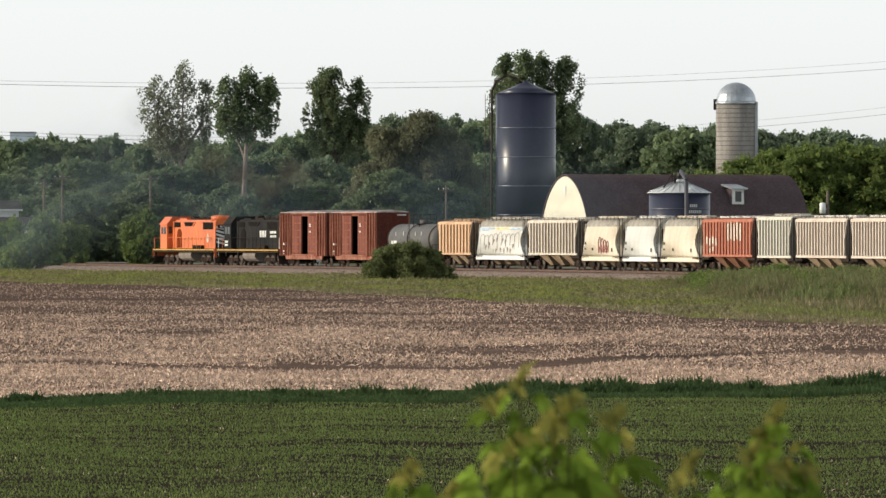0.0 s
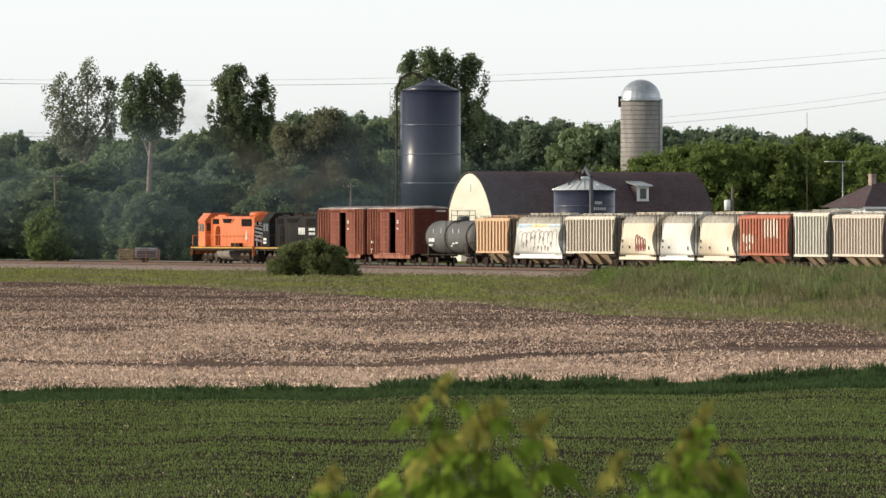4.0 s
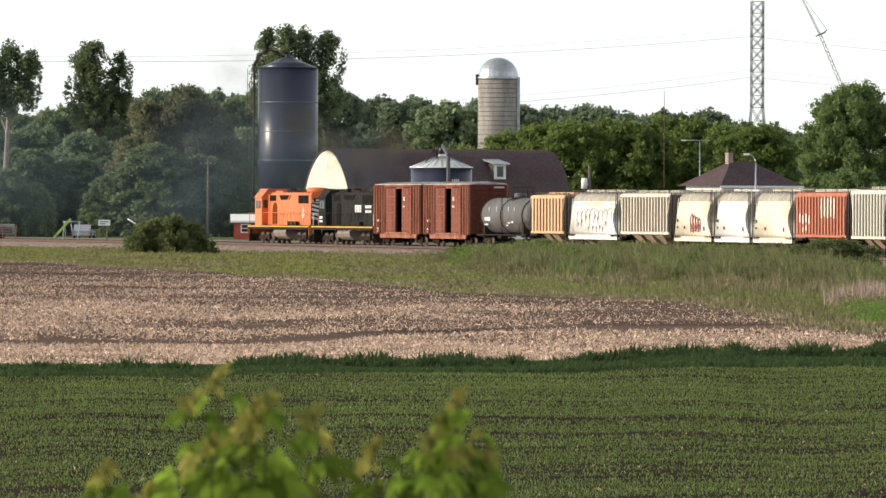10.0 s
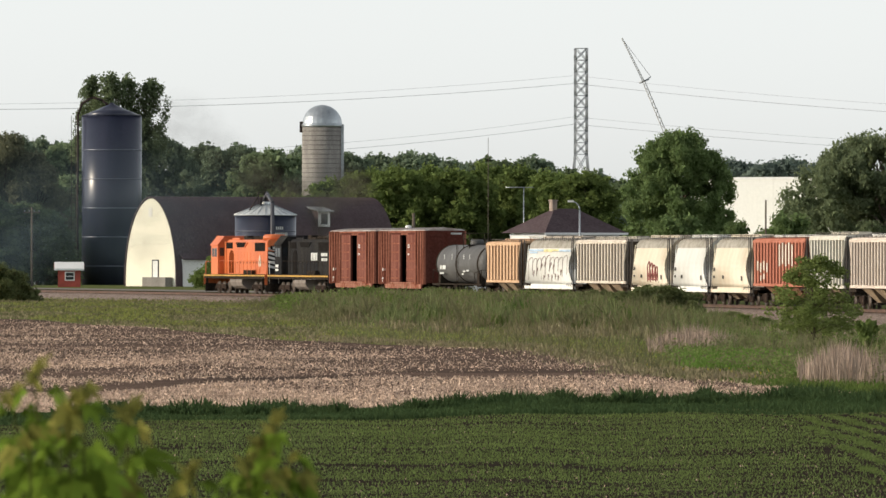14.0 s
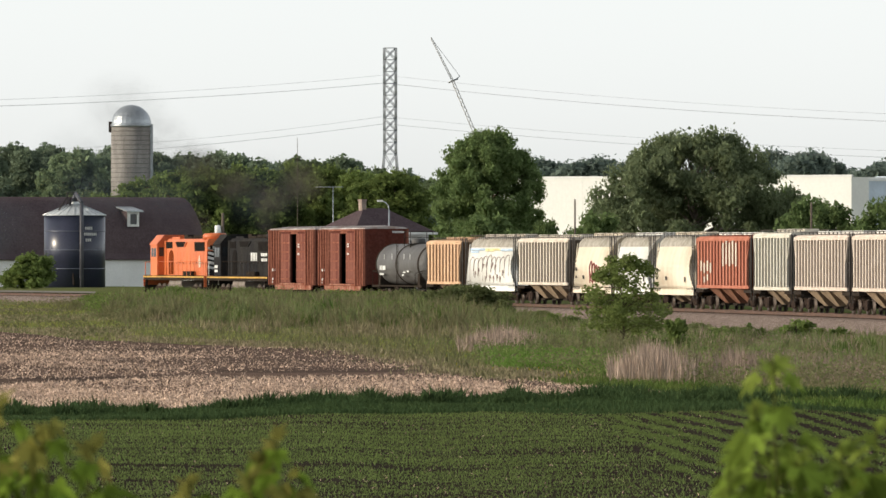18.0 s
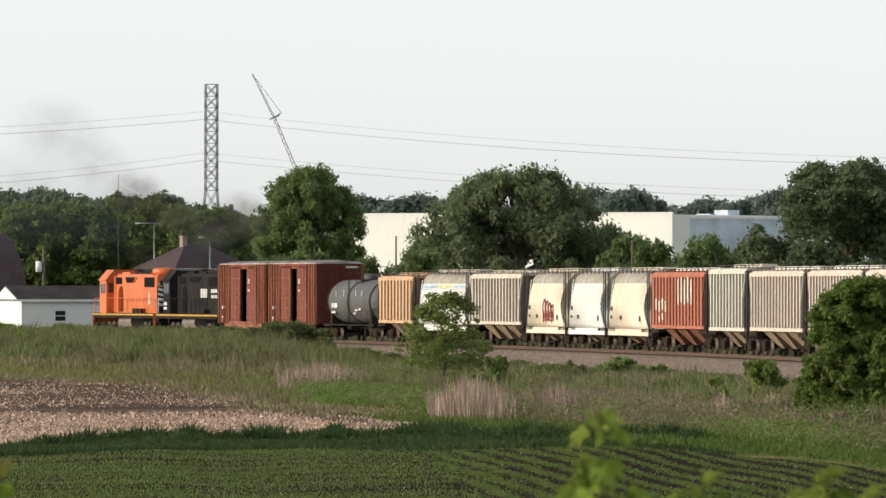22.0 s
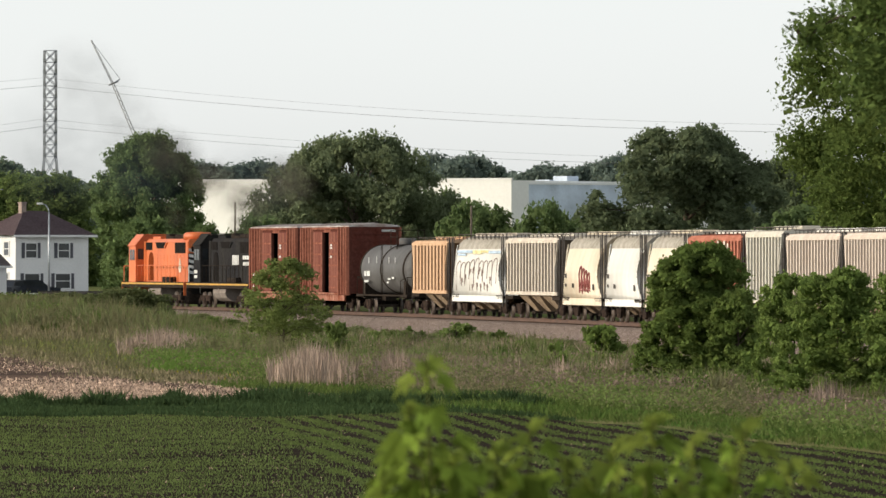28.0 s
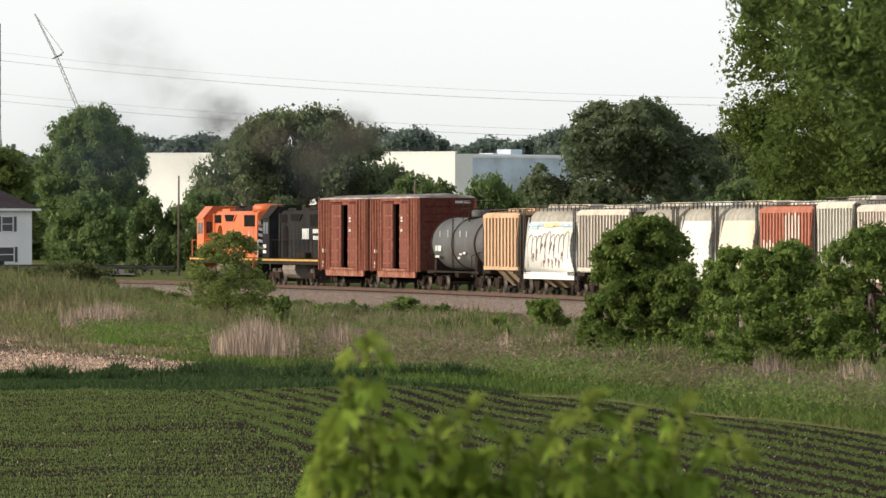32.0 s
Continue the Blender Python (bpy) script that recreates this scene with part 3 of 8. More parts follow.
M_HALL_BLUE = mat("hall_metal", (0.6, 0.68, 0.78), 0.7, 0.0, vary=0.06, scale=0.2, fine=2)
M_RED = mat("red_paint", (0.42, 0.07, 0.045), 0.6, vary=0.15, fine=6)
M_WIRE = mat("wire", (0.09, 0.09, 0.1), 0.6)
M_TYRE = mat("tyre", (0.02, 0.02, 0.02), 0.9)
M_MARK = mat("pale_lettering", (0.75, 0.75, 0.72), 0.6, vary=0.1)


def harvest_silo():
    d, z = 995.0, -0.25
    root = empty("tower_silo", "tall dark blue steel tower silo with pale seam rings", "silo", m=Matrix.Translation(at(-509, d, z)))
    r, h = 3.26, 18.4
    part("shell", lathe(B(), [(r, 0), (r, h)], 56), M_BLUE, root)
    part("roof", lathe(B(), [(r + 0.06, h), (r * 0.5, h + 0.68), (0.3, h + 1.28), (0.2, h + 1.45)], 56), M_BLUE, root)
    for k in range(2, 7):
        y = h - 0.05 - (k - 0.5) * 3.15 + 1.0
        part("seam_ring", lathe(B(), [(r + 0.015, y), (r + 0.03, y + 0.02), (r + 0.03, y + 0.11), (r + 0.015, y + 0.13)], 56), M_SEAM, root, "pale bolted seam ring")
    bm = B()
    pts = [Vector((-r - 0.45, -0.4, 0)), Vector((-r - 0.4, -0.4, h + 0.2)), Vector((-r + 0.1, -0.4, h + 1.4)), Vector((-r + 1.2, -0.3, h + 2.0)), Vector((-1.0, -0.2, h + 1.7)), Vector((-0.2, 0, h + 1.0))]
    for a, b in zip(pts, pts[1:]):
        rod(bm, a, b, 0.13, 0.13, 8)
    part("fill_pipe", bm, M_PIPE, root, "dark bent fill pipe over the roof")
    bm = B()
    for x in (-0.22, 0.22):
        rod(bm, (-r - 0.9 + x, -0.2, 0), (-r - 0.9 + x, -0.2, h), 0.03, n=5)
    for k in range(44):
        rod(bm, (-r - 1.12, -0.2, 0.4 * k + 0.2), (-r - 0.68, -0.2, 0.4 * k + 0.2), 0.02, n=4)
    part("ladder", bm, M_PIPE, root)


def stave_silo():
    d = 1150.0
    root = empty("concrete_silo", "grey banded concrete silo with a shiny metal dome", "silo", m=Matrix.Translation(at(-137, d, -0.2)))
    r, top = 2.52, rise(229, d) + 0.2
    part("shell", lathe(B(), [(r, 0), (r, top)], 40), M_CONC, root)
    part("dome", lathe(B(), [(r + 0.05, top)] + [(r * math.cos(a), top + 2.45 * math.sin(a)) for a in np.linspace(0.05, 1.5, 9)], 24, smooth=False), M_GALV, root, "ribbed shiny metal dome")
    for k in range(34):
        y = top - 0.3 - k * 0.58
        part("hoop", lathe(B(), [(r, y), (r + 0.025, y + 0.01), (r + 0.025, y + 0.05), (r, y + 0.06)], 40), M_STEELROD, root)
    part("ladder_cage", box(B(), -r - 0.3, -r + 0.1, -0.5, 0.1, top - 1.0, top + 0.35), M_PIPE, root, "small dark ladder cage at the rim")
    part("rim_band", lathe(B(), [(r, top - 0.35), (r + 0.12, top - 0.3), (r + 0.12, top), (r, top + 0.05)], 40), M_GALV, root)
    bm = box(B(), r - 0.12, r + 0.22, -0.9, -0.3, 2, top)
    part("chute", bm, M_GALV, root, "pale metal unloading chute")


def arch_ring(w, h):
    """Half-profile of a gothic arch roof from one eave over the peak to the other."""
    pts = []
    for k in range(15):
        f = 1 - (1 - k / 14) ** 1.7
        pts.append((-w / 2 * (1 - f ** 2.3) ** 0.56, h * f))
    return pts + [(-x, z) for x, z in pts[-2::-1]]


def barn():
    d = 955.0
    g = at(-440, d, -0.25)
    turn = facing(-440) + 30.0
    root = empty("arched_barn", "long barn with dark brown arched roof and cream gable", "barn", m=Matrix.Translation(g) @ Matrix.Rotation(radians(turn), 4, "Z"))
    w, h, ln = 10.4, 9.2, 26.6
    ring = arch_ring(w, h)
    # ridge along +x, gable at x = 0
    bm = B()
    extrude(bm, ring, "X", 0.0, ln)
    part("gable_wall", bm, M_CREAM, root, "sunlit cream gable wall")
    outer = arch_ring(w + 0.5, h + 0.22)
    bm = B()
    a = [bm.verts.new((-0.08, y, z)) for y, z in outer]
    b = [bm.verts.new((ln + 0.35, y, z)) for y, z in outer]
    c = [bm.verts.new((-0.08, y * 0.975, z * 0.985)) for y, z in outer]
    e = [bm.verts.new((ln + 0.35, y * 0.965, z * 0.985)) for y, z in outer]
    for i in range(len(outer) - 1):
        for q in ((a[i], a[i + 1], b[i + 1], b[i]), (c[i + 1], c[i], e[i], e[i + 1]), (a[i + 1], a[i], c[i], c[i + 1]), (b[i], b[i + 1], e[i + 1], e[i])):
            f = bm.faces.new(q)
    part("roof", bm, M_BROWN, root, "dark brown shingled arched roof")
    part("hayloft_hatch", box(B(), -0.06, 0.02, -0.3, 0.3, 7.3, 8.2), M_WHITE, root)
    dr = part("door", box(B(), -0.06, 0.02, -1.6, -0.5, 0.2, 2.7), M_WHITE, root, "white door in a dark frame")
    bm = B()
    for q in ((-1.72, -1.6, 0.2, 2.8), (-0.5, -0.38, 0.2, 2.8), (-1.72, -0.38, 2.7, 2.82)):
        box(bm, -0.09, 0.02, *q)
    part("frame", bm, M_SHUTTER, dr)
    part("trough", box(B(), -0.9, -0.1, -4.6, 0.2, 0, 1.0), M_CONC, root, "low concrete block by the gable")
    # dormer on the side that looks at the track
    dx, dy, dz = 18.5, -4.3, 6.3
    part("dormer_wall", box(B(), dx - 0.75, dx + 0.75, dy, -1.6, dz, dz + 1.6), M_BROWN, root, "brown-clad dormer side")
    part("dormer_front", box(B(), dx - 0.72, dx + 0.72, dy - 0.03, dy + 0.02, dz, dz + 1.55), M_WHITE, root, "white dormer front")
    bm = hexa(B(), [(dx - 1.0, dy - 0.4, dz + 1.55), (dx + 1.0, dy - 0.4, dz + 1.55), (dx + 1.0, -1.0, dz + 2.25), (dx - 1.0, -1.0, dz + 2.25)], [(dx - 1.0, dy - 0.4, dz + 1.68), (dx + 1.0, dy - 0.4, dz + 1.68), (dx + 1.0, -1.0, dz + 2.38), (dx - 1.0, -1.0, dz + 2.38)])
    part("dormer_roof", bm, M_GALV, root, "pale grey dormer roof")
    win = part("dormer_window", box(B(), dx - 0.4, dx + 0.4, dy - 0.05, dy + 0.02, dz + 0.25, dz + 1.35), M_GLASS, root)
    bm = B()
    for q in ((dx - 0.52, dx - 0.4, dz + 0.15, dz + 1.45), (dx + 0.4, dx + 0.52, dz + 0.15, dz + 1.45), (dx - 0.4, dx + 0.4, dz + 1.35, dz + 1.45), (dx - 0.4, dx + 0.4, dz + 0.15, dz + 0.25)):
        box(bm, q[0], q[1], dy - 0.09, dy, q[2], q[3])
    part("window_frame", bm, M_WHITE, win)
    part("side_wall", box(B(), 0.7, ln + 0.2, -5.65, -4.55, 0, 2.9), M_WHITE, root, "white side wall under the roof's edge")
    part("side_roof", hexa(B(), [(0.5, -5.95, 2.8), (ln + 0.4, -5.95, 2.8), (ln + 0.4, -4.5, 3.75), (0.5, -4.5, 3.75)], [(0.5, -5.95, 2.93), (ln + 0.4, -5.95, 2.93), (ln + 0.4, -4.5, 3.9), (0.5, -4.5, 3.9)]), M_BROWN, root)


def grain_bin():
    d = 930.0
    root = empty("grain_bin", "blue steel grain bin with white conical roof", "grain bin", m=Matrix.Translation(at(-237, d, -0.25)) @ Matrix.Rotation(radians(facing(-237)), 4, "Z"))
    r, h = 3.1, 7.4
    part("shell", lathe(B(), [(r, 0), (r, h)], 48), M_BLUE, root)
    part("roof", lathe(B(), [(r + 0.15, h - 0.05), (r + 0.15, h), (0.55, h + 1.1), (0.5, h + 1.35)], 32, smooth=False), mat("bin_roof", (0.72, 0.74, 0.73), 0.4, 0.2, second=(0.55, 0.57, 0.57)), root, "white ribbed conical roof")
    for k in range(1, 4):
        part("seam_ring", lathe(B(), [(r + 0.01, k * 1.9), (r + 0.03, k * 1.9 + 0.02), (r + 0.03, k * 1.9 + 0.08), (r + 0.01, k * 1.9 + 0.1)], 48), M_SEAM, root)
    bm = B()
    rod(bm, (0.7, -r - 0.4, 0), (0.7, -r - 0.4, h + 1.2), 0.2, n=8)
    rod(bm, (0.7, -r - 0.4, h + 1.2), (0.1, -0.2, h + 2.2), 0.2, n=8)
    rod(bm, (0.1, -0.2, h + 2.2), (-0.1, 0, h + 1.4), 0.22, n=8)
    rod(bm, (-0.5, -0.6, h + 1.0), (0.3, -0.6, h + 2.4), 0.05, n=5)
    part("auger", bm, M_SHUTTER, root, "dark auger pipe up to the roof")
    bm = B()
    for x in (-0.75, 0.15):
        for y in (-0.4, 0.4):
            rod(bm, (x, y, h + 0.9), (x, y, h + 2.3), 0.05, n=5)
    for z in (h + 1.6, h + 2.25):
        box(bm, -0.8, 0.2, -0.45, 0.45, z, z + 0.06)
    rod(bm, (-1.6, -r * 0.5, h + 0.5), (-0.7, -0.4, h + 1.9), 0.08, n=5)
    rod(bm, (-0.1, -r - 0.3, 0.3), (-0.5, -0.5, h + 1.8), 0.1, n=6)
    part("elevator_frame", bm, M_PIPE, root, "dark elevator frame on the roof")
    for k in range(24):
        a = k / 24 * 2 * math.pi
        part("roof_rib", rod(B(), ((r + 0.1) * math.cos(a), (r + 0.1) * math.sin(a), h + 0.03), (0.6 * math.cos(a), 0.6 * math.sin(a), h + 1.12), 0.035, n=4), M_GALV, root)
    bm = B()
    for k, (w, y) in enumerate(((0.9, 5.9), (2.0, 5.3), (0.8, 4.7))):
        a0 = 0.52
        for j in range(int(w / 0.22)):
            a = a0 + (j - w / 0.44) * 0.22 / r * 1.0
            x, yy = r * math.sin(a), -r * math.cos(a)
            part("lettering", box(B(), x - 0.07, x + 0.07, yy - 0.03, yy + 0.06, y, y + 0.3), M_MARK, root, "worn white lettering bar")


def gabled(name, label, cat, u, d, z, w, l, eave, ridge, turn, wall, roof, chimney=None, hip=False, over=0.35):
    """A house or shed: walls, a ridged or hipped roof. w runs along local x (across the view), l goes back."""
    root = empty(name, label, cat, m=Matrix.Translation(at(u, d, z)) @ Matrix.Rotation(radians(facing(u) + turn), 4, "Z"))
    bm = box(B(), 0, w, 0, l, -0.5, eave)
    part("wall", bm, wall, root)
    bm = B()
    o = over
    lo = [(-o, -o, eave), (w + o, -o, eave), (w + o, l + o, eave), (-o, l + o, eave)]
    if hip:
        k = min(w, l) / 2
        hi = [(k, l / 2 - 0.05, ridge), (w - k, l / 2 - 0.05, ridge), (w - k, l / 2 + 0.05, ridge), (k, l / 2 + 0.05, ridge)] if w > l + 0.2 else [(w / 2 - 0.2, l / 2 - 0.2, ridge), (w / 2 + 0.2, l / 2 - 0.2, ridge), (w / 2 + 0.2, l / 2 + 0.2, ridge), (w / 2 - 0.2, l / 2 + 0.2, ridge)]
    else:
        hi = [(-o, l / 2 - 0.05, ridge), (w + o, l / 2 - 0.05, ridge), (w + o, l / 2 + 0.05, ridge), (-o, l / 2 + 0.05, ridge)]
        bg = extrude(B(), [(0.05, eave + 0.02), (l - 0.05, eave + 0.02), (l / 2, ridge - 0.12)], "X", -o - 0.03, w + o + 0.03)
        part("gable", bg, wall, root)
    hexa(bm, lo, hi)
    part("roof", bm, roof, root)
    bm = B()
    box(bm, -o - 0.02, w + o + 0.02, -o - 0.03, -o + 0.02, eave - 0.16, eave + 0.03)
    part("eave_board", bm, M_WHITE, root)
    if chimney:
        x, y = chimney
        bm = box(B(), x - 0.24, x + 0.24, y - 0.24, y + 0.24, eave + 0.5, ridge + 0.75)
        box(bm, x - 0.29, x + 0.29, y - 0.29, y + 0.29, ridge + 0.62, ridge + 0.75)
        part("chimney", bm, M_BRICK, root, "pale brick chimney")
    return root


def window(root, x, z, w, h, y=0.0, shutters=False, side=False):
    """A framed window on the front (y = 0) or on the left wall (x = 0)."""
    def b(bm, x0, x1, y0, y1, z0, z1):
        return box(bm, y0, y1, x0, x1, z0, z1) if side else box(bm, x0, x1, y0, y1, z0, z1)
    win = part("window", b(B(), x - w / 2, x + w / 2, y - 0.03, y + 0.05, z, z + h), M_GLASS, root)
    bm = B()
    for q in ((x - w / 2 - 0.1, x - w / 2, z - 0.1, z + h + 0.1), (x + w / 2, x + w / 2 + 0.1, z - 0.1, z + h + 0.1), (x - w / 2, x + w / 2, z + h, z + h + 0.1), (x - w / 2, x + w / 2, z - 0.1, z), (x - w / 2, x + w / 2, z + h / 2 - 0.03, z + h / 2 + 0.03)):
        b(bm, q[0], q[1], y - 0.07, y + 0.04, q[2], q[3])
    part("window_frame", bm, M_WHITE, win)
    if shutters:
        for sx in (x - w / 2 - 0.42, x + w / 2 + 0.1):
            part("shutter", b(B(), sx, sx + 0.32, y - 0.05, y + 0.03, z - 0.05, z + h + 0.05), M_SHUTTER, win)


harvest_silo()
stave_silo()
barn()
grain_bin()
HD = 780.0
house = gabled("farmhouse", "white two-storey house with brown hipped roof", "house", 260, HD, -0.2, 7.6, 5.4, 5.2, 7.3, 35, M_WHITE, M_BROWN, (2.6, 2.7), True, 0.55)
for x, z in ((1.6, 3.3), (5.0, 3.3), (1.7, 0.7), (4.9, 0.7)):
    window(house, x, z, 1.1 if z > 3 else 1.5, 1.2, shutters=True)
for y, z in ((1.3, 3.5), (4.0, 3.5), (1.4, 0.9), (4.0, 0.9)):
    window(house, y, z, 0.7, 1.1, side=True)
shed = gabled("long_shed", "long white metal shed with grey roof", "shed", -14, 740, -0.2, 12.9, 5.0, 2.6, 3.75, 23, M_WHITE, M_GREYROOF)
for x in (3.4, 9.0):
    window(shed, x, 0.9, 0.9, 0.8)
left_house = gabled("farmhouse", "white house half hidden behind dark shrubs", "house", -1500, 990, -0.2, 8.0, 7.0, 3.5, 5.0, 8, M_WHITE, M_GREYROOF)
for x in (2.2, 5.9):
    window(left_house, x, 1.4, 0.8, 1.5, shutters=False)
upper = gabled("house_wing", "white upper wing with shallow roof", "house", -1470, 995, 2.0, 4.0, 5.0, 3.6, 4.6, 8, M_WHITE, M_GREYROOF)
hut = gabled("red_hut", "small red hut with white metal roof", "hut", -604, 930, -0.25, 2.3, 2.4, 1.9, 2.6, 0, M_RED, M_WHITE)
window(hut, 1.2, 0.8, 0.8, 0.7)


def hall(u0, u1, d, v_top, material, label, depth=60, d1=None):
    x0, x1 = at(u0, d), at(u1, d1 or d)
    w = (x1 - x0).length
    h = rise(v_top, d) + 0.4
    root = empty("warehouse", label, "warehouse", "warehouses", Matrix.Translation((x0.x, x0.y, -0.4)) @ Matrix.Rotation(math.atan2((x1 - x0).y, (x1 - x0).x), 4, "Z"))
    k = max(3, int(w / 7.5))
    for i in range(k):
        part("wall_panel", box(B(), w * i / k + 0.012, w * (i + 1) / k - 0.012, 0, 0.3, 0, h), material, root)
    part("body", box(B(), 0.05, w - 0.05, 0.28, depth, 0, h - 0.05), material, root)
    part("parapet", box(B(), -0.1, w + 0.1, -0.08, 0.4, h, h + 0.3), M_WHITE, root)
    return root, w, h


hall(430, 1137, 1445, 132, M_HALL, "huge flat white warehouse glowing in low sun", d1=1405)
wh, ww, hh = hall(1139, 1345, 1407, 128, M_HALL_BLUE, "blue-grey metal warehouse with rooftop units", 12, d1=1425)
part("roof_unit", box(B(), ww * 0.62, ww * 0.72, 4, 7, hh, hh + 1.4), M_HALL_BLUE, wh)
part("roof_unit", box(B(), ww * 0.47, ww * 0.51, 4, 7, hh, hh + 0.8), M_HALL_BLUE, wh)


def pylon():
    d = 1800.0
    root = empty("power_pylon", "slim grey steel lattice power tower", "pylon", m=Matrix.Translation(at(321, d, -0.2)) @ Matrix.Rotation(radians(facing(321) + 8), 4, "Z"))
    top = rise(364, d) + 0.2
    def half(z):
        return 1.15 if z > 23 else 1.15 + (23 - z) * 0.085
    zs = list(np.linspace(0, 23, 6)) + list(np.linspace(23, top, 10))[1:]
    for sx in (-1, 1):
        for sy in (-1, 1):
            bm = B()
            for a, b in zip(zs, zs[1:]):
                rod(bm, (sx * half(a), sy * half(a), a), (sx * half(b), sy * half(b), b), 0.13, n=4)
            part("leg", bm, M_STEEL, root)
    for a, b in zip(zs, zs[1:]):
        for sx, sy, tx, ty in ((-1, -1, 1, -1), (1, -1, 1, 1), (1, 1, -1, 1), (-1, 1, -1, -1)):
            part("brace", rod(B(), (sx * half(a), sy * half(a), a), (tx * half(b), ty * half(b), b), 0.09, n=4), M_STEEL, root)
            part("brace", rod(B(), (tx * half(a), ty * half(a), a), (sx * half(b), sy * half(b), b), 0.09, n=4), M_STEEL, root)
            part("girt", rod(B(), (sx * half(b), sy * half(b), b), (tx * half(b), ty * half(b), b), 0.08, n=4), M_STEEL, root)
    # the switchyard frame at its foot
    sub = empty("switchyard", "low grey steel switchyard frames", "switchyard", m=Matrix.Translation(at(340, d - 30, -0.2)))
    for k in range(7):
        bm = B()
        x = -6 + k * 2.6
        hgt = 17.5 if k > 1 else 19.5
        rod(bm, (x, 0, 0), (x, 0, hgt), 0.14, n=5)
        rod(bm, (x, 2, 0), (x, 2, hgt), 0.14, n=5)
        for j in range(6):
            rod(bm, (x, 0, 3 * j), (x, 2, 3 * j + 2), 0.07, n=4)
        part("post", bm, M_STEEL, sub)
    for z in (15.4, 17.2):
        part("beam", box(B(), -6, 12, -0.2, 0.2, z, z + 0.35), M_STEEL, sub)


def crane():
    d = 1600.0
    foot, tip = at(505, d, rise(120, d)), at(393.5, d, rise(382, d))
    root = empty("crawler_crane", "tall pale lattice crane boom leaning over the trees", "crane", m=Matrix.Translation(at(562, d, -0.2)))
    o = root.matrix_basis.translation
    a, b = Vector((0, 0, 3.0)), tip - o
    # the boom bends at the jib
    knee = a.lerp(b, 0.80) + Vector((0.5, 0, 0))
    for name, p, q, w in (("boom", a, knee, 0.4), ("jib", knee, b, 0.18)):
        bm = B()
        dr = (q - p).normalized()
        sx = Vector((dr.z, 0, -dr.x)).normalized()
        sy = Vector((0, 1, 0))
        n = int((q - p).length / (w * 2.2))
        for ex, ey in ((-1, -1), (1, -1), (1, 1), (-1, 1)):
            off = sx * ex * w * 0.8 + sy * ey * w * 0.8
            rod(bm, p + off, q + off * 0.6, 0.09 * w / 0.75 + 0.04, n=4)
        for i in range(n):
            f, g = i / n, (i + 1) / n
            s = 1 if i % 2 else -1
            for ey in (-1, 1):
                rod(bm, p.lerp(q, f) + sx * s * w * 0.75 + sy * ey * w * 0.75, p.lerp(q, g) - sx * s * w * 0.75 + sy * ey * w * 0.75, 0.06, n=4)
        part(name, bm, mat("crane_paint", (0.34, 0.34, 0.33), 0.5), root)
    bm = B()
    rod(bm, knee, knee + Vector((1.2, 0, 0.9)), 0.12, n=4)
    rod(bm, knee + Vector((-0.8, 0, -0.2)), knee + Vector((0.9, 0, 0.5)), 0.2, n=4)
    part("jib_strut", bm, M_STEEL, root)
    part("crane_body", box(B(), -3, 5, -2, 2, 0, 4), M_STEEL, root)
    part("pendant", rod(B(), b, knee + Vector((1.2, 0, 0.9)), 0.05, n=4), M_WIRE, root)


pylon()
crane()


def post(name, label, cat, u, d, v_top, r, material, z=-0.2, group=""):
    root = empty(name, label, cat, group, Matrix.Translation(at(u, d, z)) @ Matrix.Rotation(radians(facing(u)), 4, "Z"))
    h = rise(v_top, d) - z
    part("pole", rod(B(), (0, 0, -0.3), (0, 0, h), r, r * 0.7, 8), material, root)
    return root, h


lp, h = post("street_lamp", "grey street lamp with curved arm", "street lamp", 319, 760, 78, 0.09, M_GALV)
bm = B()
arc = [Vector((0, 0, h)), Vector((-0.08, 0, h + 0.35)), Vector((-0.3, 0, h + 0.62)), Vector((-0.62, 0, h + 0.72))]
for a, b in zip(arc, arc[1:]):
    rod(bm, a, b, 0.05, n=6)
part("arm", bm, M_GALV, lp)
part("lamp_head", box(B(), -1.0, -0.5, -0.14, 0.14, h + 0.64, h + 0.8, 0.03), M_WHITE, lp)
ap, h = post("antenna_mast", "thin mast with a flat crossbar aerial", "antenna", 220, 800, 118, 0.05, M_GALV)
bm = rod(B(), (-1.6, 0, h), (0.9, 0, h), 0.04, n=5)
for k in range(9):
    rod(bm, (-1.5 + k * 0.29, -0.5, h), (-1.5 + k * 0.29, 0.5, h), 0.015, n=4)
part("aerial", bm, M_GALV, ap)
for u, d, v, r in ((-1361, 960, 92, 0.16), (-1329, 985, 104, 0.12), (-1173, 955, 100, 0.14), (-650, 950, 82, 0.13), (157, 880, 205, 0.035)):
    pp, h = post("utility_pole", "weathered wooden utility pole", "utility pole", u, d, v, r, M_POLE, group="utility poles")
    if r > 0.11:
        part("crossarm", box(B(), -0.9, 0.9, -0.06, 0.06, h - 0.6, h - 0.48), M_POLE, pp)
        bm = B()
        for x in (-0.75, -0.25, 0.25, 0.75):
            rod(bm, (x, 0, h - 0.48), (x, 0, h - 0.32), 0.05, n=6)
        part("insulator", bm, M_GALV, pp)
for u, d, v in ((648, 690, 96), (1066, 600, 90)):
    pp, h = post("utility_pole", "slim dark pole beyond the train", "utility pole", u, d, v, 0.09, M_POLE, group="utility poles")


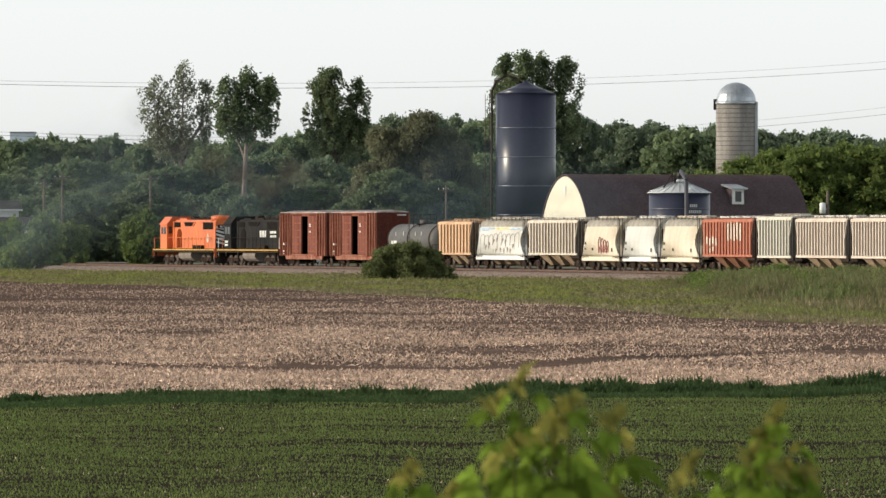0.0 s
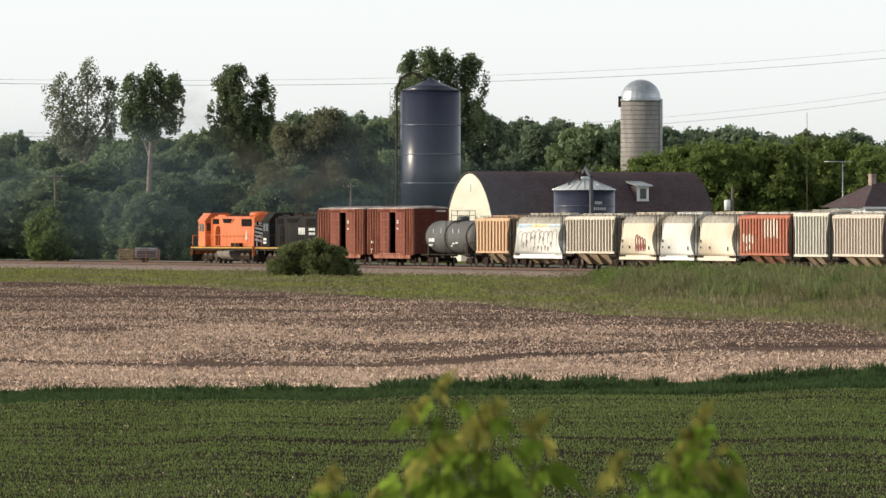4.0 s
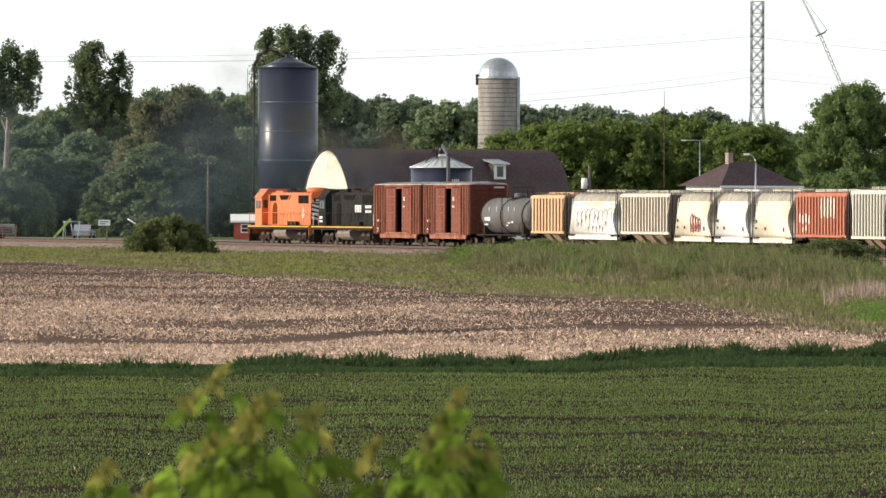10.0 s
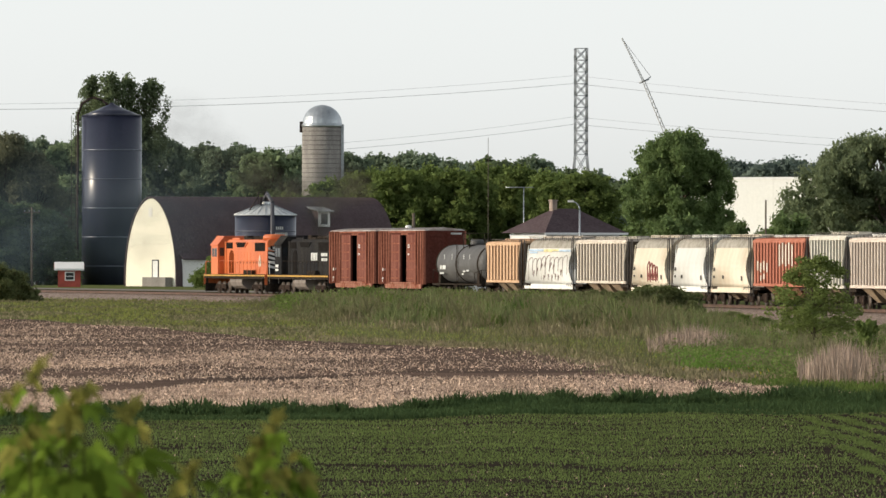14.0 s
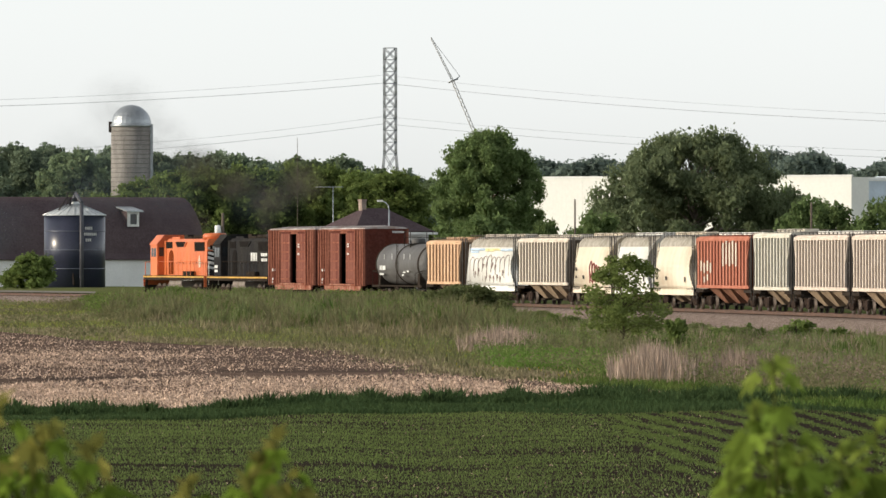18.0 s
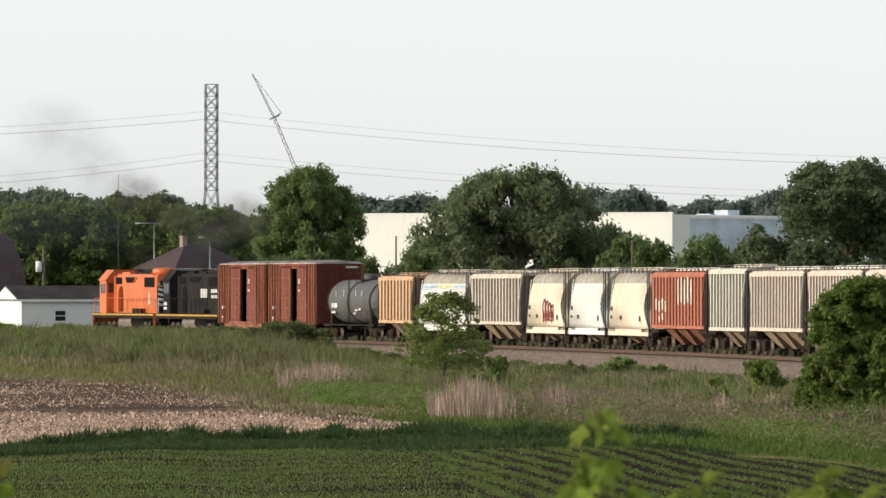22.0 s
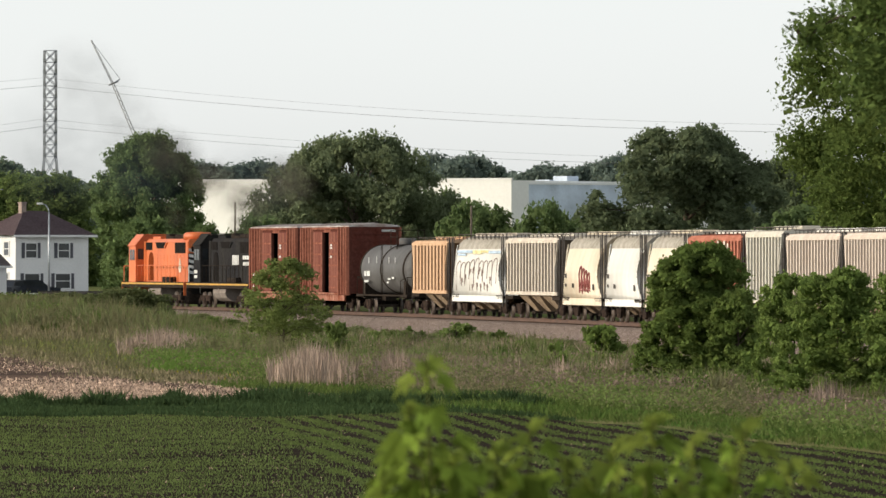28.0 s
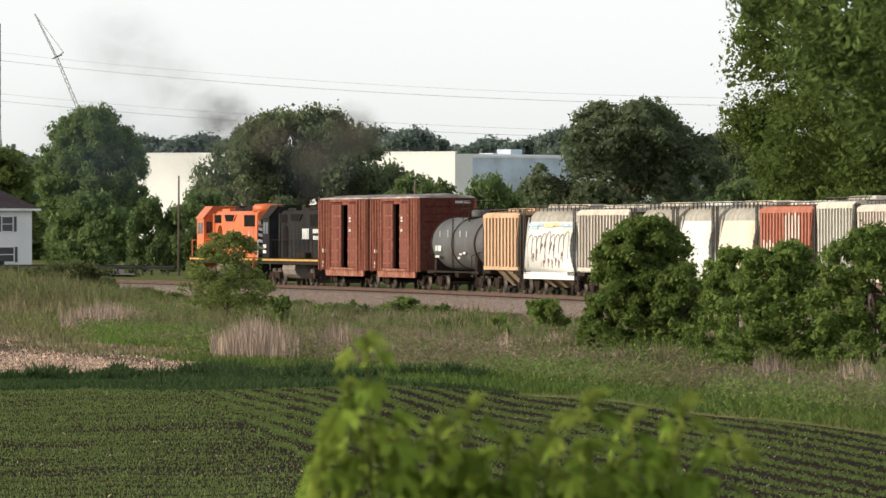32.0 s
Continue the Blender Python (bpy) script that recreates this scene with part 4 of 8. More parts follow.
def wires(name, pts, r, material=None):
    """A sagging cable through (bearing, height, distance) supports."""
    cu = bpy.data.curves.new(name, "CURVE")
    cu.dimensions, cu.bevel_depth, cu.bevel_resolution = "3D", r, 1
    sp = cu.splines.new("POLY")
    co = []
    for (u0, v0, d0), (u1, v1, d1), sag in pts:
        p, q = at(u0, d0, rise(v0, d0)), at(u1, d1, rise(v1, d1))
        for k in range(25):
            f = k / 24
            co.append(p.lerp(q, f) - Vector((0, 0, 4 * f * (1 - f) * sag)))
    sp.points.add(len(co) - 1)
    for k, c in enumerate(co):
        sp.points[k].co = (*c, 1)
    cu.materials.append(material or M_WIRE)
    return tagged(new(name, cu), "thin sagging power line across the sky", "power line", "power lines")


for dv, r in ((0, 0.034), (14, 0.02)):
    wires("power_line", [((-1900, 275 + dv * 0.3, 1150), (310, 302 + dv, 1800), 3.2), ((310, 302 + dv, 1800), (2300, 222 + dv * 0.9, 1500), 3.4)], r)
for dv, r in ((0, 0.03), (13, 0.02)):
    wires("power_line", [((-1900, 195 + dv * 0.3, 1150), (310, 230 + dv, 1800), 5.0), ((310, 230 + dv, 1800), (2300, 160 + dv * 0.8, 1500), 3.0)], r)

# ---------------------------------------------------------------- the train
M_ORANGE = mat("loco_orange", (0.66, 0.165, 0.04), 0.5, vary=0.12, scale=0.7, fine=5, second=(0.52, 0.12, 0.034), streak=(1, 1, 0.4))
M_SHADE = mat("loco_recess_shade", (0.2, 0.045, 0.016), 0.7)
M_BLACK = mat("loco_black", (0.022, 0.022, 0.025), 0.8, vary=0.25, scale=0.7, fine=5, second=(0.036, 0.034, 0.032), streak=(1, 1, 0.4))
M_GRILLE = mat("dark_grille", (0.022, 0.02, 0.019), 0.8)
M_YELLOW = mat("sill_yellow", (0.62, 0.34, 0.035), 0.5, vary=0.15)
M_UNDER = mat("underframe", (0.045, 0.036, 0.03), 0.9, vary=0.3, scale=2, fine=8)
M_TANK = mat("fuel_tank", (0.25, 0.215, 0.19), 0.7, vary=0.2, scale=1)
M_TRUCK = mat("truck_rust", (0.055, 0.038, 0.03), 0.9, vary=0.4, scale=2, fine=8, second=(0.025, 0.02, 0.018))
M_WHEEL = mat("wheel_steel", (0.10, 0.075, 0.06), 0.6, 0.3, vary=0.2)
M_RUSTRED = mat("boxcar_red", (0.31, 0.13, 0.09), 0.7, vary=0.25, scale=1.3, fine=5, second=(0.15, 0.052, 0.036), streak=(2.2, 1, 0.25))
M_WORN = mat("worn_red", (0.36, 0.2, 0.15), 0.75, vary=0.3, scale=1.6, fine=6, second=(0.2, 0.065, 0.042), streak=(1.5, 1, 0.8))
M_PATCH = mat("fresh_red_paint", (0.22, 0.095, 0.072), 0.7, vary=0.2, scale=1.0, fine=5, second=(0.14, 0.052, 0.04), streak=(2, 1, 0.3))
M_ROOF = mat("car_roof", (0.62, 0.6, 0.58), 0.6, 0.1, vary=0.15, second=(0.28, 0.2, 0.17))
M_INSIDE = mat("car_inside", (0.02, 0.016, 0.013), 0.95)
M_TANKCAR = mat("tankcar_grey", (0.115, 0.112, 0.11), 0.6, vary=0.15, scale=0.8, fine=5, second=(0.075, 0.072, 0.07), streak=(1, 0.3, 0.3))
M_TANKCAR.node_tree.nodes["Principled BSDF"].inputs["Specular IOR Level"].default_value = 0.25
HOP = {
    "tan": mat("hopper_tan", (0.58, 0.39, 0.255), 0.7, vary=0.14, scale=0.8, fine=5, second=(0.47, 0.3, 0.19), streak=(1.5, 1, 0.2)),
    "white": mat("hopper_white", (0.78, 0.77, 0.73), 0.7, vary=0.05, scale=0.7, fine=5, second=(0.70, 0.68, 0.63), streak=(1.2, 1, 0.2)),
    "cream": mat("hopper_cream", (0.74, 0.66, 0.52), 0.6, vary=0.07, scale=0.7, fine=5, second=(0.68, 0.56, 0.42), streak=(1.2, 1, 0.2)),
    "grey": mat("hopper_grey", (0.62, 0.555, 0.47), 0.7, vary=0.14, scale=0.8, fine=5, second=(0.46, 0.4, 0.34), streak=(1.5, 1, 0.2)),
    "palegrey": mat("hopper_palegrey", (0.58, 0.555, 0.48), 0.7, vary=0.12, scale=0.8, fine=5, second=(0.5, 0.46, 0.39), streak=(1.5, 1, 0.2)),
    "red": mat("hopper_red", (0.42, 0.175, 0.122), 0.7, vary=0.18, scale=0.8, fine=5, second=(0.34, 0.125, 0.085), streak=(1.5, 1, 0.2)),
    "beige": mat("hopper_beige", (0.62, 0.53, 0.45), 0.7, vary=0.12, scale=0.8, fine=5, second=(0.5, 0.42, 0.36), streak=(1.5, 1, 0.2)),
}
GRIME_SHADE = {"tan": (0.2, 0.115, 0.066), "grey": (0.19, 0.155, 0.125), "palegrey": (0.2, 0.195, 0.175), "red": (0.2, 0.06, 0.037), "beige": (0.22, 0.18, 0.15)}
for kind_name, shade in GRIME_SHADE.items():      # shade beside the posts, and grime, painted into the panel colour
    GRIME_SHADE[kind_name] = mat("grime_shade_" + kind_name, shade, 0.75, vary=0.2, scale=1.2, fine=6, streak=(2.5, 1, 0.2))
# boxcar red with the shade between posts and on the ends painted in
M_RUSTSHADE = mat("boxcar_shaded_red", (0.11, 0.046, 0.036), 0.75, vary=0.25, scale=1.0, fine=6, second=(0.1, 0.03, 0.022), streak=(2.5, 1, 0.2))
M_CHUTE = mat("dusty_chute", (0.36, 0.27, 0.185), 0.85, vary=0.25, scale=1.2, fine=6, second=(0.2, 0.15, 0.11), streak=(1, 1, 0.4))
M_REDCHUTE = mat("dusty_red_chute", (0.27, 0.14, 0.095), 0.85, vary=0.25, scale=1.2, fine=6, second=(0.15, 0.075, 0.05), streak=(1, 1, 0.4))
M_DUSTYROOF = mat("dusty_roof", (0.52, 0.48, 0.42), 0.8, vary=0.2, scale=1.5, fine=6, second=(0.36, 0.33, 0.28), streak=(1, 1, 1))
M_PALEPATCH = mat("pale_paint_patch", (0.72, 0.62, 0.5), 0.6, vary=0.1)
M_TAGBLUE = mat("spray_blue", (0.5, 0.62, 0.76), 0.7)
M_TAGYELLOW = mat("spray_yellow", (0.8, 0.72, 0.4), 0.7)
M_TAGLINE = mat("spray_line", (0.4, 0.31, 0.28), 0.7)
M_TAGRED = mat("spray_red", (0.35, 0.09, 0.08), 0.6)
M_STEELDARK = mat("ladder_steel", (0.10, 0.09, 0.083), 0.7)


def wheelset(parent, x, r=0.42):
    bm = B()
    rod(bm, (x, -0.9, r), (x, 0.9, r), 0.08, n=8)
    for s in (-1, 1):
        lathe(bm, [(0.12, s * 0.66), (r + 0.03, s * 0.68), (r + 0.03, s * 0.71), (r, s * 0.72), (r - 0.01, s * 0.82), (r - 0.1, s * 0.80), (0.15, s * 0.84), (0.12, s * 0.86)], 20, "Y", c=(x, 0, r))
    return part("wheelset", bm, M_WHEEL, parent)


def truck(root, x, axles=(-0.88, 0.88), r=0.42):
    """A bogie: side frames with journals and springs, a bolster, and its wheelsets."""
    t = part("bogie", box(B(), x - 0.25, x + 0.25, -1.0, 1.0, 0.45, 0.72), M_TRUCK, root)
    for s in (-1, 1):
        bm = B()
        a, b = axles[0], axles[-1]
        y0, y1 = sorted((s * 0.92, s * 1.06))
        hexa(bm, [(x + a - 0.2, y0, 0.42), (x + b + 0.2, y0, 0.42), (x + b + 0.2, y1, 0.42), (x + a - 0.2, y1, 0.42)], [(x + a + 0.1, y0, 0.78), (x + b - 0.1, y0, 0.78), (x + b - 0.1, y1, 0.78), (x + a + 0.1, y1, 0.78)])
        box(bm, x - 0.45, x + 0.45, y0, y1, 0.22, 0.44)
        for ax in axles:
            box(bm, x + ax - 0.16, x + ax + 0.16, s * 1.04 - 0.06, s * 1.04 + 0.06, 0.28, 0.6)
        for k in (-0.2, 0, 0.2):
            rod(bm, (x + k, s * 1.0, 0.3), (x + k, s * 1.0, 0.56), 0.07, n=6)
        part("side_frame", bm, M_TRUCK, t)
    for ax in axles:
        wheelset(t, x + ax, r)
    return t


def coupler(root, x, s):
    bm = box(B(), min(x, x + s * 0.55), max(x, x + s * 0.55), -0.09, 0.09, 0.78, 0.98)
    box(bm, x + s * 0.4 - 0.12, x + s * 0.4 + 0.12, -0.17, 0.17, 0.74, 1.02)
    part("coupler", bm, M_UNDER, root)


def ladder(root, x0, x1, y, z0, z1, material, n=7, r=0.022):
    bm = B()
    for x in (x0, x1):
        rod(bm, (x, y, z0), (x, y, z1), r, n=5)
    for k in range(n):
        z = z0 + (z1 - z0) * (k + 0.5) / n
        rod(bm, (x0, y, z), (x1, y, z), r * 0.9, n=4)
    return part("ladder", bm, material, root)


def bars(root, items, y, material, label="worn lettering bars"):
    """Plain bars on the side in place of lettering: (x, z, width, height)."""
    for x, z, w, h in items:
        part("lettering", box(B(), x, x + w, y - 0.012, y + 0.004, z, z + h), material, root, label)


def locomotive(paint, label, stripes, logo):
    """A six-axle road locomotive. The long hood's end leads (+x); the cab is at the far end."""
    root = empty("locomotive", label, "locomotive", "freight train")
    L = 20.6
    h = L / 2
    part("frame", box(B(), -h, h, -1.5, 1.5, 1.25, 1.55), M_UNDER, root)
    for s in (-1, 1):
        part("sill_stripe", box(B(), -h, h, min(s * 1.5, s * 1.515), max(s * 1.5, s * 1.515), 1.45, 1.56), M_YELLOW, root, "yellow sill stripe")
    part("walkway", box(B(), -h + 0.2, h - 0.2, -1.49, 1.49, 1.55, 1.62), M_UNDER, root)
    # long hood with flared radiator at its end
    hood = part("hood", extrude(B(), [(-0.95, 1.6), (0.95, 1.6), (0.95, 4.25), (0.75, 4.45), (-0.75, 4.45), (-0.95, 4.25)], "X", -h + 5.6, h - 1.3), paint, root)
    part("end_hood", box(B(), h - 1.32, h - 1.2, -0.9, 0.9, 1.62, 4.4), paint, root)
    part("vent_panel", box(B(), -4.69, -2.6, -0.985, -0.94, 3.72, 4.22), M_GRILLE, root, "dark vent panel behind the cab")
    # arched slab whose dark colour paints the shade of a recess
    bm = extrude(B(), [(-3.75, 1.7), (-2.25, 1.7), (-2.25, 3.2), (-2.45, 3.45), (-2.8, 3.58), (-3.2, 3.55), (-3.55, 3.35), (-3.75, 3.0)], "Y", -0.992, -0.93)
    part("shade_arch", bm, M_SHADE if logo == "shield" else M_GRILLE, root, "arched dark patch painted as recess shade")
    g = part("intake_grille", extrude(B(), [(-0.9, 3.82), (1.5, 3.82), (2.2, 4.22), (-1.4, 4.22)], "Y", -1.0, -0.94), M_GRILLE, root, "dark tapering intake grille")
    part("grille_hood", hexa(B(), [(1.5, -1.03, 3.82), (1.7, -1.03, 3.82), (1.7, -0.95, 3.82), (1.5, -0.95, 3.82)], [(2.2, -1.03, 4.22), (2.55, -1.03, 4.22), (2.55, -0.95, 4.22), (2.2, -0.95, 4.22)]), paint, g)
    g = part("radiator_grille", box(B(), 5.0, 8.3, -0.99, -0.94, 3.5, 4.2), M_GRILLE, root, "dark square radiator grille")
    for k in range(5):
        part("slat", box(B(), 5.3 + k * 0.65, 5.36 + k * 0.65, -1.0, -0.985, 3.5, 4.2), M_UNDER, g)
    part("tool_box", box(B(), 2.6, 5.4, -1.35, -1.0, 1.62, 1.95, 0.03), M_UNDER, root)
    for k in range(9):
        x = -1.9 + k * 1.1
        dr = part("hood_door", box(B(), x, x + 0.98, -0.962, -0.945, 1.75, 3.4), paint, root)
        part("door_handle", box(B(), x + 0.82, x + 0.9, -0.975, -0.96, 2.5, 2.64), M_STEELDARK, dr)
    # roof gear
    part("exhaust_stack", box(B(), -1.4, -0.2, -0.3, 0.3, 4.44, 4.78, 0.05), M_UNDER, root)
    for x in (3.2, 5.2):
        part("roof_fan", lathe(B(), [(0.62, 4.42), (0.62, 4.66), (0.5, 4.74), (0.05, 4.74)], 20, c=(x, 0, 0)), M_UNDER, root)
    part("fan_cowl", lathe(B(), [(0.95, 4.4), (0.95, 4.72), (0.8, 4.86), (0.05, 4.9)], 24, c=(7.7, 0, 0)), paint, root, "round fan cowl on the roof")
    part("roof_hatch", box(B(), -4.2, -1.7, -0.6, 0.6, 4.44, 4.6, 0.04), paint, root)
    part("roof_vent", box(B(), 0.4, 2.2, -0.5, 0.5, 4.44, 4.62, 0.04), M_UNDER, root)
    nb = part("number_box", box(B(), h - 1.22, h - 1.1, -0.72, 0.72, 3.62, 3.95), M_GRILLE, root, "dark number box on the hood end")
    for k in range(3):
        part("lettering", box(B(), h - 1.115, h - 1.09, -0.55 + k * 0.38, -0.27 + k * 0.38, 3.68, 3.88), M_MARK, nb, "pale number bar")
    # cab and short nose
    c0, c1 = -h + 2.7, -h + 5.0
    cab = part("cab", extrude(B(), [(-1.55, 1.6), (1.55, 1.6), (1.55, 4.0), (0.95, 4.68), (-0.95, 4.68), (-1.55, 4.0)], "X", c0, c1), paint, root)
    for x0, x1 in ((c0 + 0.35, c0 + 1.0), (c0 + 1.2, c0 + 1.95)):
        part("cab_window", box(B(), x0, x1, -1.57, -1.54, 3.05, 3.75), M_GLASS, cab)
    part("rear_window", box(B(), c1 - 0.01, c1 + 0.02, -1.4, -1.02, 3.1, 3.8), M_GLASS, cab)
    part("cab_door", box(B(), c1 - 0.01, c1 + 0.03, -1.45, -1.0, 1.65, 3.05), paint, cab)
    part("cab_roof", extrude(B(), [(-1.62, 3.97), (-0.98, 4.7), (0.98, 4.7), (1.62, 3.97), (1.62, 4.03), (1.0, 4.77), (-1.0, 4.77), (-1.62, 4.03)], "X", c0 - 0.12, c1 + 0.12), paint, cab)
    part("air_cabinet", box(B(), c1 + 0.01, -h + 5.62, -1.0, 1.0, 1.6, 4.3), paint, root)
    part("nose", box(B(), -h + 0.9, c0, -1.0, 1.0, 1.6, 2.9, 0.1), paint, root)
    # fuel tank and bogies
    part("fuel_tank", extrude(B(), [(-1.3, 1.22), (1.3, 1.22), (1.36, 0.95), (1.22, 0.66), (0.9, 0.45), (0.4, 0.36), (-0.4, 0.36), (-0.9, 0.45), (-1.22, 0.66), (-1.36, 0.95)], "X", -2.1, 2.1), M_TANK, root, "dusty grey fuel tank")
    for x in (-6.2, 6.2):
        truck(root, x, (-1.7, 0.0, 1.7), 0.5)
    # end plates, steps, rails
    for s in (-1, 1):
        pl = part("end_plate", box(B(), min(s * h, s * (h + 0.06)), max(s * h, s * (h + 0.06)), -1.5, 1.5, 0.75, 1.62), paint, root)
        part("snow_plough", hexa(B(), [(s * (h - 0.05), -1.4, 0.18), (s * (h + 0.35), 0, 0.18), (s * (h + 0.2), 0, 0.18), (s * (h - 0.05), 1.4, 0.18)], [(s * (h - 0.05), -1.4, 0.85), (s * (h + 0.1), 0, 0.85), (s * h, 0, 0.85), (s * (h - 0.05), 1.4, 0.85)]), M_UNDER, root)
        coupler(root, s * h, s)
        for y0, y1 in ((-1.35, -0.6), (0.6, 1.35)):
            bm = B()
            for y in (y0, y1):
                rod(bm, (s * (h - 0.05), y, 0.9), (s * (h - 0.05), y, 2.65), 0.035, n=5)
            rod(bm, (s * (h - 0.05), y0, 2.65), (s * (h - 0.05), y1, 2.65), 0.035, n=5)
            part("end_rail", bm, paint if logo == "shield" else M_MARK, root)
        for y in (-1, 1):
            bm = B()
            for k in range(4):
                box(bm, min(s * (h - 0.75), s * (h - 0.1)), max(s * (h - 0.75), s * (h - 0.1)), y * 1.42 - 0.1, y * 1.42 + 0.1, 0.4 + k * 0.3, 0.43 + k * 0.3)
            box(bm, min(s * (h - 0.78), s * (h - 0.74)), max(s * (h - 0.78), s * (h - 0.74)), y * 1.42 - 0.1, y * 1.42 + 0.1, 0.38, 1.5)
            part("step", bm, M_UNDER, root)
    for s in (-1, 1):
        bm = B()
        x = -h + 5.2
        while x < h - 0.6:
            rod(bm, (x, s * 1.46, 1.6), (x, s * 1.46, 2.7), 0.02, n=4)
            x += 1.35
        rod(bm, (-h + 5.2, s * 1.46, 2.7), (h - 0.6, s * 1.46, 2.7), 0.022, n=5)
        part("hand_rail", bm, paint if logo == "shield" else M_UNDER, root)
    if stripes:
        # slanting pale bars on the hood end and on the near corner
        bm = B()
        for k in range(5):
            z = 1.75 + k * 0.36
            hexa(bm, [(h - 1.2, -0.9, z + 0.45), (h - 1.2, 0.9, z), (h - 1.17, 0.9, z), (h - 1.17, -0.9, z + 0.45)], [(h - 1.2, -0.9, z + 0.64), (h - 1.2, 0.9, z + 0.19), (h - 1.17, 0.9, z + 0.19), (h - 1.17, -0.9, z + 0.64)])
        part("warning_stripe", bm, M_MARK, root, "slanting pale warning stripes")
        part("stripe_panel", box(B(), h - 1.23, h - 1.185, -0.93, 0.93, 1.63, 3.5), M_BLACK, root)
    if logo == "shield":
        part("emblem", extrude(B(), [(6.35, 2.25), (6.95, 2.25), (7.1, 2.6), (6.65, 3.2), (6.2, 2.6)], "Y", -1.0, -0.97), M_PALEPATCH, root, "pale emblem shape")
    else:
        bars(root, [(2.6, 2.75, 0.42, 0.62), (3.2, 2.75, 0.3, 0.62), (3.65, 2.75, 0.42, 0.62), (4.25, 2.75, 0.4, 0.62)], -0.99, M_MARK)
        bars(root, [(6.0, 3.1, 0.5, 0.24), (6.65, 3.1, 0.5, 0.24), (7.3, 3.1, 0.7, 0.24), (6.1, 2.72, 0.6, 0.22), (6.85, 2.72, 0.4, 0.22), (7.4, 2.72, 0.6, 0.22)], -0.99, M_MARK)
        bars(root, [(-h + 3.0, 2.2, 1.0, 0.22), (-h + 3.0, 1.9, 1.0, 0.18)], -1.56, M_MARK)
    return root, L + 1.0


def boxcar(label, shift):
    root = empty("boxcar", label, "boxcar", "freight train")
    L, H0, H1, w = 15.4, 1.0, 5.05, 1.5
    h = L / 2
    d0, d1 = -0.85 + shift, 1.35 + shift      # the open doorway
    # side walls with the doorway cut through both
    for s in (-1, 1):
        for x0, x1 in ((-h, d0), (d1, h)):
            part("side_wall", box(B(), x0, x1, min(s * w, s * (w - 0.08)), max(s * w, s * (w - 0.08)), H0, H1), M_RUSTSHADE, root)
        part("door_lintel", box(B(), d0, d1, min(s * w, s * (w - 0.08)), max(s * w, s * (w - 0.08)), H1 - 0.32, H1), M_RUSTRED, root)
    part("inner_floor", box(B(), -h, h, -w + 0.09, w - 0.09, H0, H0 + 0.1), M_INSIDE, root)
    part("inner_lining", box(B(), d0 - 3.6, d0 - 3.5, -w + 0.09, w - 0.09, H0 + 0.1, H1), M_INSIDE, root)
    part("inner_lining", box(B(), d1 + 3.5, d1 + 3.6, -w + 0.09, w - 0.09, H0 + 0.1, H1), M_INSIDE, root)
    part("inner_lining", box(B(), d0 - 3.5, d1 + 3.5, 0.5, 0.58, H0 + 0.1, H1), M_INSIDE, root)
    # corrugated ends, their shade painted in as darker red
    for s in (-1, 1):
        part("end_wall", box(B(), min(s * h, s * (h - 0.08)), max(s * h, s * (h - 0.08)), -w + 0.085, w - 0.085, H0, H1), M_RUSTSHADE, root)
        for k in range(9):
            z = H0 + 0.25 + k * 0.42
            part("end_corrugation", extrude(B(), [(-w + 0.2, z), (w - 0.2, z), (w - 0.2, z + 0.16), (-w + 0.2, z + 0.16)], "X", min(s * h, s * (h + 0.05)), max(s * h, s * (h + 0.05))), M_RUSTSHADE, root)
        coupler(root, s * h, s)
        ladder(root, -0.2, 0.2, 0, 0, 0.01, M_STEELDARK, 1).matrix_basis = pose(s * (h - 0.3), -w - 0.06, 0.5)
    part("excess_height_mark", box(B(), h + 0.005, h + 0.05, 0.45, 1.3, H1 - 0.3, H1 - 0.16), M_MARK, root, "small white notice bar")
    # roof with panels
    part("roof", extrude(B(), [(-w - 0.04, H1), (w + 0.04, H1), (w + 0.04, H1 + 0.06), (0, H1 + 0.2), (-w - 0.04, H1 + 0.06)], "X", -h - 0.02, h + 0.02), M_ROOF, root)
    for k in range(14):
        x = -h + (k + 0.5) * L / 14
        part("roof_rib", extrude(B(), [(-w - 0.03, H1 + 0.05), (0, H1 + 0.19), (w + 0.03, H1 + 0.05), (w + 0.03, H1 + 0.1), (0, H1 + 0.25), (-w - 0.03, H1 + 0.1)], "X", x - 0.05, x + 0.05), M_ROOF, root)
    # posts on the sides
    for s in (-1, 1):
        for k in range(7):
            for x in (-h + 0.12 + k * 0.86, h - 0.22 - k * 0.86):
                if d0 - 3.2 < x < d1 + 3.2:
                    continue
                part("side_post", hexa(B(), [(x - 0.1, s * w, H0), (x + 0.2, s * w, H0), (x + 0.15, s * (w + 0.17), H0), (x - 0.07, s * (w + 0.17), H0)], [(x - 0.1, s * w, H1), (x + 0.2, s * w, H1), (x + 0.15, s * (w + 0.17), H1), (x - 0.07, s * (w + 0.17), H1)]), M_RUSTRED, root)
        # plug doors pushed apart, with tracks above and below
        for x0, x1 in ((d0 - 3.1, d0 - 0.02), (d1 + 0.02, d1 + 3.1)):
            dr = part("sliding_door", box(B(), x0, x1, min(s * (w + 0.02), s * (w + 0.1)), max(s * (w + 0.02), s * (w + 0.1)), H0 + 0.18, H1 - 0.3), M_PATCH, root, "red sliding door pushed open")
            for k in range(5):
                z = H0 + 0.4 + k * 0.66
